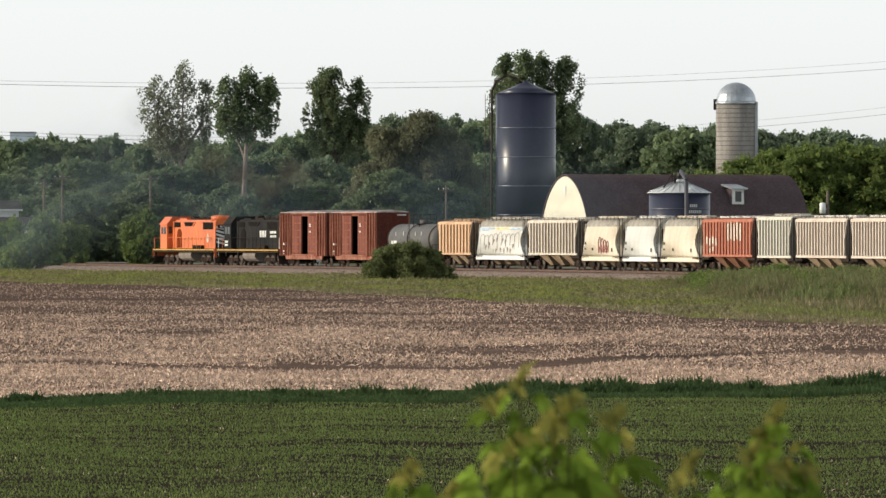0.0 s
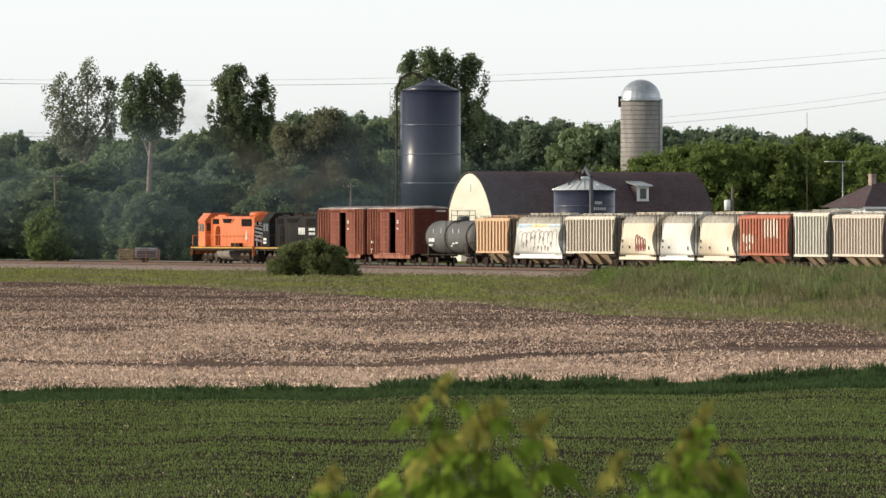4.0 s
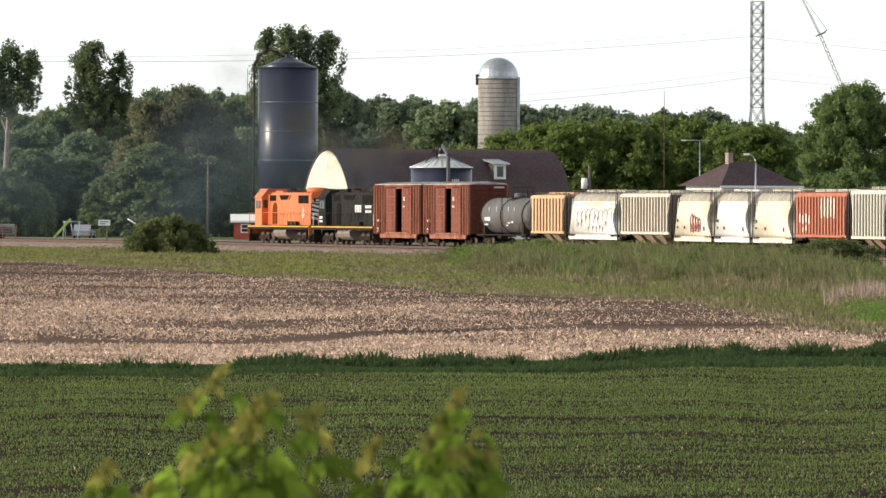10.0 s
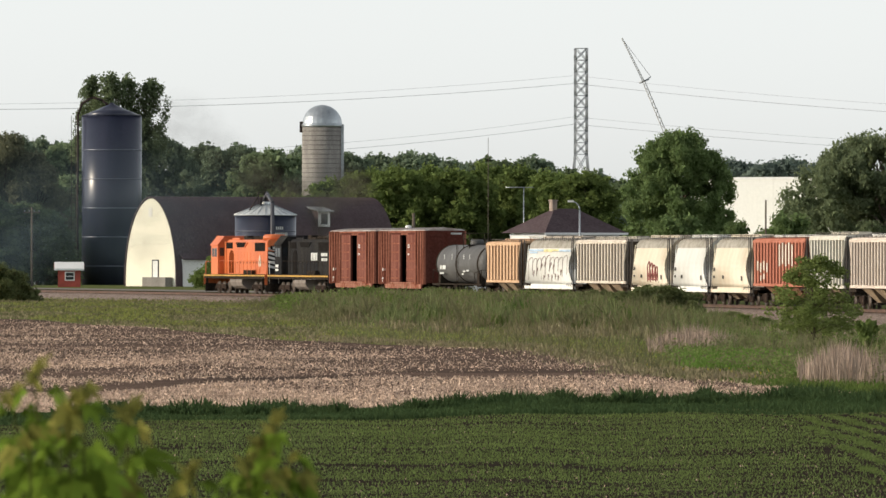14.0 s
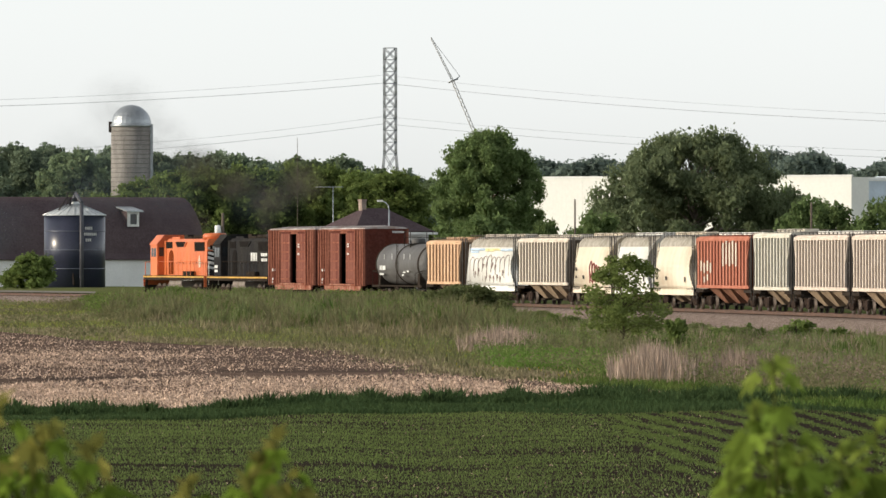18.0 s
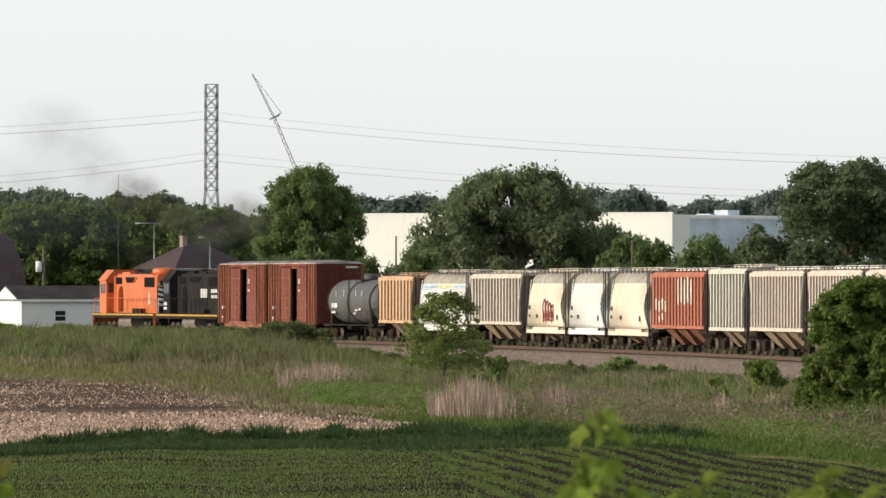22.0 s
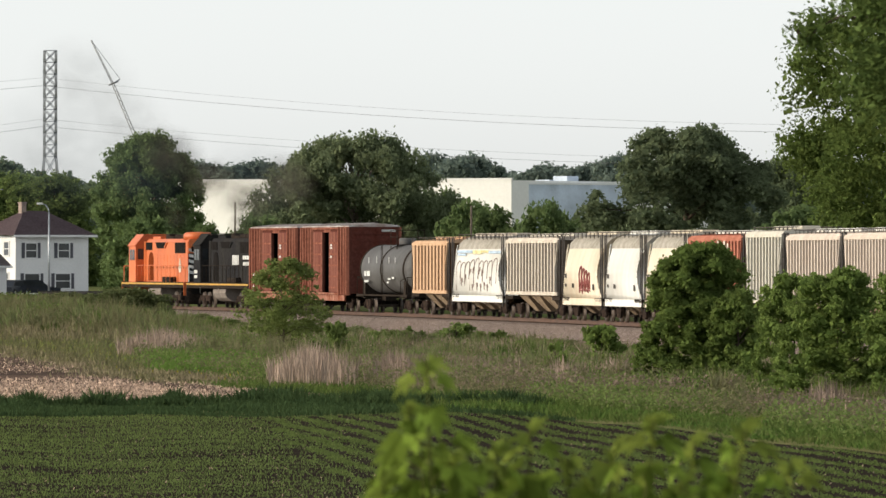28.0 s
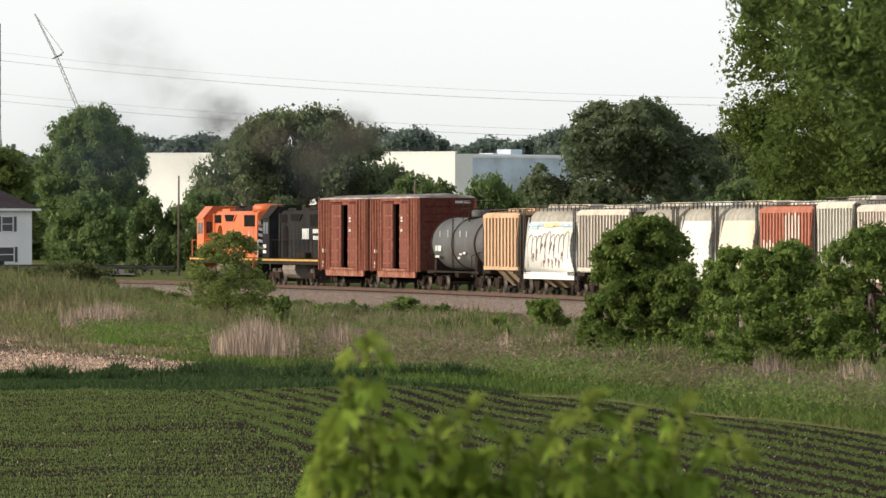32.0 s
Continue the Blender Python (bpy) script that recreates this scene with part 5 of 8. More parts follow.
                part("door_rib", box(B(), x0 + 0.1, x1 - 0.1, min(s * (w + 0.1), s * (w + 0.14)), max(s * (w + 0.1), s * (w + 0.14)), z, z + 0.09), M_RUSTRED, dr)
        part("door_track", box(B(), d0 - 3.4, d1 + 3.4, min(s * w, s * (w + 0.14)), max(s * w, s * (w + 0.14)), H0 + 0.02, H0 + 0.14), M_WORN, root)
        part("door_track", box(B(), d0 - 3.4, d1 + 3.4, min(s * w, s * (w + 0.12)), max(s * w, s * (w + 0.12)), H1 - 0.14, H1 - 0.03), M_RUSTRED, root)
        part("side_sill", hexa(B(), [(-h + 1.6, min(s * (w - 0.1), s * w), 0.66), (h - 1.6, min(s * (w - 0.1), s * w), 0.66), (h - 1.6, max(s * (w - 0.1), s * w), 0.66), (-h + 1.6, max(s * (w - 0.1), s * w), 0.66)], [(-h + 1.4, min(s * (w - 0.1), s * w), H0), (h - 1.4, min(s * (w - 0.1), s * w), H0), (h - 1.4, max(s * (w - 0.1), s * w), H0), (-h + 1.4, max(s * (w - 0.1), s * w), H0)]), M_WORN, root, "worn side sill")
    for x0, x1, z0, z1 in ((-h + 0.3, -h + 0.75, H0 + 0.4, 3.4), (h - 0.75, h - 0.3, H0 + 0.4, 3.4)):
        ladder(root, x0, x1, -w - 0.13, z0 - 0.5, z1, M_RUSTRED, 6)
    for k in range(9):      # scuffed foot plates between the posts
        x = (-h + 0.36 + k * 0.86) if k < 4 else (h - 0.88 - (k - 4) * 0.86)
        if not d0 - 3.7 < x < d1 + 3.2:
            part("scuffed_foot", box(B(), x, x + 0.5, -w - 0.03, -w + 0.01, H0 + 0.02, H0 + 0.5 + 0.25 * (k % 3)), M_WORN, root, "pale scuffed panel foot")
    part("centre_sill", box(B(), -h + 0.2, h - 0.2, -0.25, 0.25, 0.75, H0), M_UNDER, root)
    for x in (-h + 2.1, h - 2.1):
        truck(root, x)
    bars(root, [(-h + 0.9, 2.0, 0.55, 0.2), (-h + 1.55, 2.0, 0.5, 0.2)], -w - 0.1, M_MARK, "small white stencil bars")
    bars(root, [(-h + 0.9, 1.35, 0.5, 0.16), (-h + 0.9, 1.15, 0.35, 0.12)], -w - 0.1, M_MARK, "small white stencil bars")
    bars(root, [(d1 + 0.55, 3.9, 0.5, 0.12), (d1 + 0.5, 3.75, 0.6, 0.1), (d1 + 0.5, 3.2, 0.2, 0.14), (d1 + 0.85, 3.2, 0.2, 0.14)], -w - 0.115, M_MARK, "small white stencil bars")
    return root, 16.9


def tank_car():
    root = empty("tank_car", "dull dark grey tank car with a girth band", "tank car", "freight train")
    L, r, zc = 16.6, 1.42, 2.55
    h = L / 2
    prof = [(0.02, -h + 0.5), (0.7, -h + 0.55), (1.15, -h + 0.75), (r, -h + 1.25), (r, h - 1.25), (1.15, h - 0.75), (0.7, h - 0.55), (0.02, h - 0.5)]
    part("tank", lathe(B(), prof, 40, "X", c=(0, 0, zc)), M_TANKCAR, root)
    for x in (-0.3, -h + 1.35, h - 1.35):
        part("girth_band", lathe(B(), [(r, x - 0.14), (r + 0.035, x - 0.12), (r + 0.035, x + 0.12), (r, x + 0.14)], 40, "X", c=(0, 0, zc)), M_UNDER, root, "dark girth band")
    bm = lathe(B(), [(0.5, 0), (0.5, 0.45), (0.42, 0.52)], 20, c=(0.6, 0, zc + r - 0.12))
    part("manway", bm, M_TANKCAR, root)
    bm = B()
    for x in (-0.4, 1.6):
        for y in (-0.8, 0.8):
            rod(bm, (x, y, zc + r - 0.3), (x, y, zc + r + 0.85), 0.025, n=5)
    for z in (zc + r + 0.45, zc + r + 0.85):
        for a, b in (((-0.4, -0.8), (1.6, -0.8)), ((1.6, -0.8), (1.6, 0.8)), ((1.6, 0.8), (-0.4, 0.8)), ((-0.4, 0.8), (-0.4, -0.8))):
            rod(bm, (*a, z), (*b, z), 0.022, n=5)
    part("platform_rail", bm, M_UNDER, root)
    part("platform", box(B(), -0.5, 1.7, -0.9, 0.9, zc + r - 0.02, zc + r + 0.02), M_UNDER, root)
    for s in (-1, 1):
        x = s * (h - 1.7)
        part("saddle", extrude(B(), [(-1.3, 0.85), (1.3, 0.85), (1.25, 2.0), (0.7, 1.35), (0, 1.16), (-0.7, 1.35), (-1.25, 2.0)], "X", x - 0.35, x + 0.35), M_UNDER, root)
        part("end_platform", box(B(), min(s * (h - 2.2), s * h), max(s * (h - 2.2), s * h), -1.45, 1.45, 0.95, 1.1), M_UNDER, root)
        part("stub_sill", box(B(), min(s * (h - 3.5), s * h), max(s * (h - 3.5), s * h), -0.3, 0.3, 0.7, 0.95), M_UNDER, root)
        coupler(root, s * h, s)
        truck(root, x)
        bm = B()
        for y in (-1.4, -0.5, 0.5, 1.4):
            rod(bm, (s * (h - 0.05), y, 1.1), (s * (h - 0.05), y, 2.1), 0.022, n=5)
        rod(bm, (s * (h - 0.05), -1.4, 2.1), (s * (h - 0.05), 1.4, 2.1), 0.022, n=5)
        for y in (-1, 1):
            rod(bm, (s * (h - 0.05), y * 1.4, 2.1), (s * (h - 2.2), y * 1.43, 1.9), 0.022, n=5)
            rod(bm, (s * (h - 2.2), y * 1.43, 1.9), (s * (h - 2.2), y * 1.43, 1.1), 0.022, n=5)
        part("end_rail", bm, M_UNDER, root)
    for y in (-1.4, 1.4):
        part("side_walkway", box(B(), -h + 2.2, h - 2.2, y - 0.08, y + 0.08, 1.0, 1.09), M_UNDER, root)
    ladder(root, 0.3, 0.75, -r - 0.08, 1.05, zc + r, M_UNDER, 8)
    bars(root, [(-h + 2.6, 2.15, 0.7, 0.3), (-h + 3.5, 2.15, 1.0, 0.3), (-h + 2.6, 1.8, 1.3, 0.12)], -r - 0.01, M_MARK)
    bars(root, [(1.8, 1.75, 0.6, 0.1), (2.2, 1.95, 0.8, 0.1), (3.4, 2.0, 0.7, 0.12), (-1.6, 2.9, 0.12, 0.4), (-4.2, 2.9, 0.12, 0.35), (2.4, 2.9, 0.12, 0.35), (4.4, 2.9, 0.12, 0.35)], -r - 0.015, M_MARK, "small pale stencil bars")
    part("placard", box(B(), h - 2.1, h - 1.6, -1.36, -1.32, 2.4, 2.75), M_PALEPATCH, root)
    return root, 18.4


def hopper_base(root, L, body, bays, zbot, chute=None):
    """Underframe, slope-sided outlet bays, end platforms, ladders and bogies of a covered hopper."""
    h = L / 2
    part("centre_sill", box(B(), -h, h, -0.25, 0.25, 0.78, 1.05), M_UNDER, root)
    span = L - 6.4
    for k in range(bays):
        x0 = -span / 2 + span * k / bays + 0.18
        x1 = -span / 2 + span * (k + 1) / bays - 0.35
        xm = (x0 + x1) / 2
        part("outlet_bay", hexa(B(), [(xm - 0.55, -0.5, 0.38), (xm + 0.55, -0.5, 0.38), (xm + 0.55, 0.5, 0.38), (xm - 0.55, 0.5, 0.38)], [(x0, -1.44, zbot + 0.03), (x1, -1.44, zbot + 0.03), (x1, 1.44, zbot + 0.03), (x0, 1.44, zbot + 0.03)]), chute or body, root, "slanting hopper outlet")
        part("outlet_gate", box(B(), xm - 0.6, xm + 0.6, -0.75, 0.75, 0.28, 0.4), M_UNDER, root)
    for s in (-1, 1):
        part("end_platform", box(B(), min(s * (h - 2.4), s * h), max(s * (h - 2.4), s * h), -1.46, 1.46, 1.03, 1.2), M_UNDER, root)
        coupler(root, s * h, s)
        for y in (-1.44, 1.44):
            bm = B()
            rod(bm, (s * (h - 0.1), y, 0.6), (s * (h - 0.1), y, 4.35), 0.045, n=5)
            rod(bm, (s * (h - 0.65), y, 0.9), (s * (h - 0.65), y, 4.35), 0.03, n=5)
            for k in range(9):
                z = 0.7 + k * 0.42
                rod(bm, (s * (h - 0.1), y, z), (s * (h - 0.65), y, z), 0.018, n=4)
            part("end_ladder", bm, M_STEELDARK, root)
        part("end_post", box(B(), min(s * (h - 1.0), s * (h - 0.85)), max(s * (h - 1.0), s * (h - 0.85)), -0.9, 0.9, 1.2, 4.1), M_UNDER, root)
        truck(root, s * (h - 2.0))


def roof_walk(root, L, z, hatch, n):
    h = L / 2
    bm = B()
    for y in (-0.95, 0.95):
        box(bm, -h + 0.1, h - 0.1, y - 0.22, y + 0.22, z + 0.12, z + 0.16)
    for k in range(int(L / 1.3)):
        x = -h + 0.5 + k * 1.3
        for y in (-0.75, 0.75, -1.15, 1.15):
            rod(bm, (x, y, z - 0.15), (x, y, z + 0.12), 0.02, n=4)
    part("running_board", bm, M_STEELDARK, root)
    for k in range(n):
        x = -h + 1.2 + (L - 2.4) * (k + 0.08) / n
        part("hatch_cover", box(B(), x, x + (L - 2.4) / n * 0.84, -0.42, 0.42, z - 0.02, z + 0.2, 0.04), hatch, root)


def ribbed_hopper(label, L, paint, bays, ribs, hatch, top=4.15, zbot=1.35):
    """A covered hopper with upright side posts and sloped ends."""
    root = empty("covered_hopper", label, "hopper car", "freight train")
    h, w = L / 2, 1.5
    e0, e1, zm = h - 0.35, h - 1.15, top - 1.35
    bm = B()
    ring = [(-e1, zbot), (e1, zbot), (e1, zm), (e0, top), (-e0, top), (-e1, zm)]
    body = HOP[paint]
    extrude(bm, ring, "Y", -w + 0.06, w - 0.06)
    part("body", bm, GRIME_SHADE[paint], root)
    part("roof", extrude(B(), [(-w, top), (w, top), (w - 0.1, top + 0.12), (0, top + 0.26), (-w + 0.1, top + 0.12)], "X", -e0 - 0.05, e0 + 0.05), body, root)
    for s in (-1, 1):
        y0, y1 = sorted((s * (w - 0.06), s * (w + 0.03)))
        part("top_chord", box(B(), -e0, e0, y0, y1, top - 0.14, top), body, root)
        part("side_sill", box(B(), -e1 - 0.6, e1 + 0.6, y0, y1, zbot - 0.08, zbot + 0.1), body, root)
        for k in range(ribs + 1):
            x = -e1 + 0.08 + (2 * e1 - 0.16) * k / ribs
            ya, yb = sorted((s * (w - 0.06), s * (w + 0.06)))
            g = 2 * e1 / ribs * (0.24 if paint in ("tan", "red") else 0.15)
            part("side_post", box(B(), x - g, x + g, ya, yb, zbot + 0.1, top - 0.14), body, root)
        for sx in (-1, 1):
            bm = hexa(B(), [(sx * (e1 - 0.01), y0, zm), (sx * (e1 + 0.12), y0, zm), (sx * (e1 + 0.12), y1, zm), (sx * (e1 - 0.01), y1, zm)], [(sx * (e0 - 0.14), y0, top - 0.14), (sx * e0, y0, top - 0.14), (sx * e0, y1, top - 0.14), (sx * (e0 - 0.14), y1, top - 0.14)])
            part("corner_plate", bm, body, root)
    roof_walk(root, L - 0.7, top + 0.16, hatch, 4 if L > 15 else 3)
    hopper_base(root, L, body, bays, zbot, M_REDCHUTE if paint == "red" else M_CHUTE)
    return root


def curved_hopper(label, L, body, bays, hatch, top=4.25, zbot=1.1):
    """A covered hopper with smooth bowed sides and hollow ends."""
    root = empty("covered_hopper", label, "hopper car", "freight train")
    h = L / 2
    ring = [(-1.30, zbot), (1.30, zbot)]
    for k in range(9):
        f = k / 8
        ring.append((1.30 + 0.24 * math.sin(math.pi * (0.12 + 0.88 * f)) ** 0.8 - 0.12 * f * f, zbot + (top - 0.55 - zbot) * f))
    for k in range(1, 9):
        a = math.pi * k / 9
        ring.append((1.18 * math.cos(a), top - 0.55 + 0.75 * math.sin(a)))
    for k in range(8, -1, -1):
        f = k / 8
        ring.append((-(1.30 + 0.24 * math.sin(math.pi * (0.12 + 0.88 * f)) ** 0.8 - 0.12 * f * f), zbot + (top - 0.55 - zbot) * f))
    zs = [p[1] for p in ring]
    lo, hi = min(zs), max(zs)

    def inset(z):
        f = (z - lo) / (hi - lo)
        return 0.38 + 1.0 * max(0.0, math.sin(math.pi * min(1.0, f * 1.12))) ** 1.2
    bm = B()
    rings = []
    for sx in (-1, 1):
        rings.append([bm.verts.new((sx * (h - inset(z)), y, z)) for y, z in ring])
    k = len(ring)
    for i in range(k):
        f = bm.faces.new((rings[0][i], rings[0][(i + 1) % k], rings[1][(i + 1) % k], rings[1][i]))
        f.smooth = True
        f.material_index = 1 if 10 <= i < k - 9 else 0
    for sx, r in ((-1, rings[0]), (1, rings[1])):
        c = bm.verts.new((sx * (h - 1.45), 0, (lo + hi) / 2))
        for i in range(k):
            bm.faces.new((r[i], r[(i + 1) % k], c))
    part("body", bm, (body, M_DUSTYROOF), root)
    for s in (-1, 1):
        y0, y1 = sorted((s * 1.22, s * 1.46))
        part("side_sill", box(B(), -h + 0.2, h - 0.2, y0, y1, zbot - 0.28, zbot + 0.06), body, root)
        for sx in (-1, 1):
            bm = B()
            pr = None
            for i in range(11):
                z = zbot + (top - 0.35 - zbot) * i / 10
                p = Vector((sx * (h - inset(z) + 0.02), s * (1.30 + 0.22 * math.sin(math.pi * (0.12 + 0.88 * i / 10)) ** 0.8 - 0.1 * (i / 10) ** 2), z))
                if pr is not None:
                    rod(bm, pr, p, 0.05, n=4)
                pr = p
            part("end_rim", bm, body, root)
    roof_walk(root, L - 0.6, top + 0.12, hatch, 4 if L > 15 else 3)
    hopper_base(root, L, body, bays, zbot, M_CHUTE)
    return root


def bow(z, zbot=1.1, top=4.25):
    """How far the bowed side stands out at height z."""
    f = min(max((z - zbot) / (top - 0.55 - zbot), 0), 1)
    return 1.30 + 0.24 * max(0.0, math.sin(math.pi * (0.12 + 0.88 * f))) ** 0.8 - 0.12 * f * f


def stroke(root, pts, r, material, label):
    """One sprayed line over the bowed side, through (x, z) points."""
    bm = B()
    ps = [Vector((x, -bow(z) - 0.035, z)) for x, z in pts]
    for a, b in zip(ps, ps[1:]):
        rod(bm, a, b, r, n=4, caps=False)
    part("graffiti_stroke", bm, material, root, label)


def arch(x0, x1, foot0, top, foot1):
    """The points of a tall rounded arch."""
    pts = [(x0, foot0)]
    for k in range(7):
        a = math.pi * k / 6
        pts.append(((x0 + x1) / 2 - (x1 - x0) / 2 * math.cos(a), top - 0.42 + 0.42 * math.sin(a)))
    return pts + [(x1, foot1)]


CARS = []      # thing, length over couplers, bogie base
lo1, ll = locomotive(M_ORANGE, "orange diesel locomotive with a dark striped hood end", True, "shield")
CARS.append((lo1, 21.9, 12.4))
lo2, ll = locomotive(M_BLACK, "black diesel locomotive with yellow sill and white lettering", True, "letters")
CARS.append((lo2, 21.4, 12.4))
bx, ll = boxcar("rusty red boxcar with its doors pushed open", 0.3)
CARS.append((bx, 16.9, 11.2))
CARS.append((tagged(copy_thing(bx, Matrix()), "rusty red boxcar coupled before the tank car"), 16.9, 11.2))
tk, ll = tank_car()
CARS.append((tk, 19.3, 12.2))
h1 = ribbed_hopper("short tan ribbed covered hopper", 12.2, "tan", 2, 9, HOP["tan"], 4.05, 1.3)
CARS.append((h1, 12.9, 8.2))
h2 = curved_hopper("white covered hopper covered in faded graffiti", 16.8, HOP["white"], 3, HOP["grey"])
bars(h2, [(-7.0, 3.5, 5.0, 0.14), (3.2, 3.46, 3.8, 0.14), (-6.8, 3.34, 2.6, 0.12)], -1.36, M_TAGBLUE, "faded blue spray paint")
bars(h2, [(-1.9, 3.44, 2.8, 0.2), (1.0, 3.5, 2.1, 0.14)], -1.36, M_TAGYELLOW, "faded yellow spray paint")
rg = np.random.default_rng(3)
for k in range(9):
    x = -6.5 + 1.45 * k
    stroke(h2, arch(x, x + 1.4, rg.uniform(1.35, 2.1), rg.uniform(2.95, 3.4), rg.uniform(1.4, 2.3)), 0.019, M_TAGLINE, "dark arched sprayed outline")
for x, z in ((-1.9, 2.45), (-0.9, 2.55), (1.1, 2.5), (2.0, 2.4), (-1.2, 1.6), (0.3, 1.65), (1.5, 1.6), (2.7, 1.7), (3.6, 1.6), (-4.6, 1.9), (-3.4, 2.1), (4.6, 2.0)):
    w, q = rg.uniform(0.22, 0.36), rg.uniform(0.14, 0.22)
    stroke(h2, [(x, z), (x + w, z + 0.03), (x + w - 0.05, z + q), (x + 0.03, z + q), (x, z), (x - 0.05, z - q)], 0.028, M_TAGLINE, "small dark sprayed sign")
CARS.append((h2, 17.6, 11.8))
h3 = ribbed_hopper("grey ribbed covered hopper with brown streaks", 17.6, "grey", 3, 15, HOP["palegrey"])
CARS.append((h3, 18.4, 13.6))
h4 = curved_hopper("cream covered hopper with a small red tag", 13.0, HOP["cream"], 2, HOP["cream"])
for x, z in ((-0.4, 1.45), (0.5, 1.4), (1.4, 1.5), (2.3, 1.45)):
    stroke(h4, arch(x, x + 0.75, z, 2.75 - 0.12 * x, z + 0.2), 0.045, M_TAGRED, "red sprayed tag stroke")
    stroke(h4, [(x + 0.1, 2.2), (x + 0.45, 1.9), (x + 0.2, 1.65), (x + 0.7, 1.55)], 0.04, M_TAGRED, "red sprayed tag stroke")
CARS.append((h4, 13.8, 9.0))
h5 = curved_hopper("clean white covered hopper", 12.2, HOP["white"], 2, HOP["white"])
CARS.append((h5, 12.9, 8.2))
h6 = curved_hopper("cream covered hopper stained beige below", 13.5, HOP["cream"], 2, HOP["cream"])
CARS.append((h6, 14.3, 9.5))
h7 = ribbed_hopper("orange-red ribbed covered hopper with pale patches", 18.0, "red", 3, 15, HOP["white"])
CARS.append((h7, 18.7, 14.0))
h8 = ribbed_hopper("pale grey ribbed covered hopper", 12.5, "palegrey", 2, 10, HOP["palegrey"], 4.3, 1.3)
CARS.append((h8, 13.2, 8.5))
h9 = ribbed_hopper("long beige ribbed covered hopper", 18.2, "beige", 3, 16, HOP["white"])
CARS.append((h9, 18.9, 14.2))
for k in range(3):
    CARS.append((tagged(copy_thing(h9, Matrix()), "long beige ribbed covered hopper further along"), 18.9, 14.2))
for car, xs in ((h4, (-5.0, -2.6)), (h5, (-4.6, -2.5)), (h6, (-5.2, -2.2))):
    bars(car, [(x, 2.2 - 0.5 * j, 0.5, 0.22) for j, x in enumerate(xs)] + [(xs[0], 1.75, 0.4, 0.15), (4.0, 1.6, 0.35, 0.3)], -1.55, M_STEELDARK, "small dark stencil bars")
def on_posts(first, last, z, h, wide=0.46):
    """Bars laid on the red hopper's side posts, from one post to another."""
    return [(-7.77 + 1.036 * k - wide / 2, z + 0.12 * (k % 2), wide, h) for k in range(first, last)]


bars(h7, on_posts(8, 13, 2.55, 1.35), -1.562, M_PALEPATCH, "pale painted-over patches")
bars(h7, on_posts(1, 5, 2.15, 0.6) + on_posts(2, 4, 1.6, 0.35, 0.4), -1.562, M_PALEPATCH, "pale lettering bars")

SPEED, SLOWING, EASING, TAIL0 = 11.2603, 0.006110, -0.00045188, -218.57      # metres a second and its changes; where the last locomotive's far end stands at the start


def motions():
    """The train rolls towards the eye at a steady pace; the near shrubs sway in the wind."""
    off = TAIL0
    for car, ln, base in CARS:
        mid = off + ln / 2
        walk(car, [(float(t), car_pose(mid + SPEED * t + SLOWING * t * t + EASING * t ** 3, base)) for t in range(0, 33)])
        off += ln
    # the smoke keeps over its engine, lower and thinner at first, rolling as it goes
    for smoke, behind in ((smoke_a, 11.0), (smoke_b, 32.5)):
        rows = []
        for k in range(0, 33):
            p = track_at(TAIL0 + behind + SPEED * k + SLOWING * k * k + EASING * k ** 3)
            rows.append((float(k), Matrix.Translation((p.x + 0.5 * math.sin(k * 1.1), p.y, 4.2 + 0.35 * math.sin(k * 0.8 + behind))) @ pose(0, 0, 0, 0, 6 * math.sin(k * 0.7), facing(1000 * (k - 16) / 16))))
        walk(smoke, rows)
    for shrub, sway in ((shrub_a, SWAY_A), (shrub_b, SWAY_B), (shrub_c, [(t, 1.25 * du, 0.45 * dv) for t, du, dv in SWAY_A])):
        rest = shrub.matrix_basis.translation.copy()
        walk(shrub, [(t, Matrix.Translation(rest + Vector((du * 20 / FOCAL, 0, dv * 20 / FOCAL))) @ pose(0, 0, 0, 0, du * 0.006, 0)) for t, du, dv in sway])

# ---------------------------------------------------------------- low growth and field cover
def polar(u, d):
    a = u / FOCAL
    return d * np.sin(a), d * np.cos(a)


GZ_U = np.arange(-1900, 2601, 20.0)
GZ_D = np.concatenate([np.arange(80, 300, 4.0), np.arange(300, 1100, 6.0)])
GZ = np.array([[ground_z(u, d) for d in GZ_D] for u in GZ_U])


def ground_heights(u, d):
    iu = np.clip((u - GZ_U[0]) / 20.0, 0, len(GZ_U) - 1.001)
    jd = np.clip(np.interp(d, GZ_D, np.arange(len(GZ_D))), 0, len(GZ_D) - 1.001)
    i, j = iu.astype(int), jd.astype(int)
    fu, fd = iu - i, jd - j
    return (GZ[i, j] * (1 - fu) + GZ[i + 1, j] * fu) * (1 - fd) + (GZ[i, j + 1] * (1 - fu) + GZ[i + 1, j + 1] * fu) * fd


def patches(u, d, scale, seed):
    """Smooth random patches between 0 and 1 over the land."""
    x, y = polar(u, d)
    rg = np.random.default_rng(seed)
    v = np.zeros_like(u)
    for k in range(6):
        a, ph = rg.uniform(0, 2 * math.pi), rg.uniform(0, 2 * math.pi)
        f = rg.uniform(0.5, 1.6) / scale
        v += np.sin((x * math.cos(a) * 2.2 + y * math.sin(a)) * f + ph)
    return 0.5 + v / 6


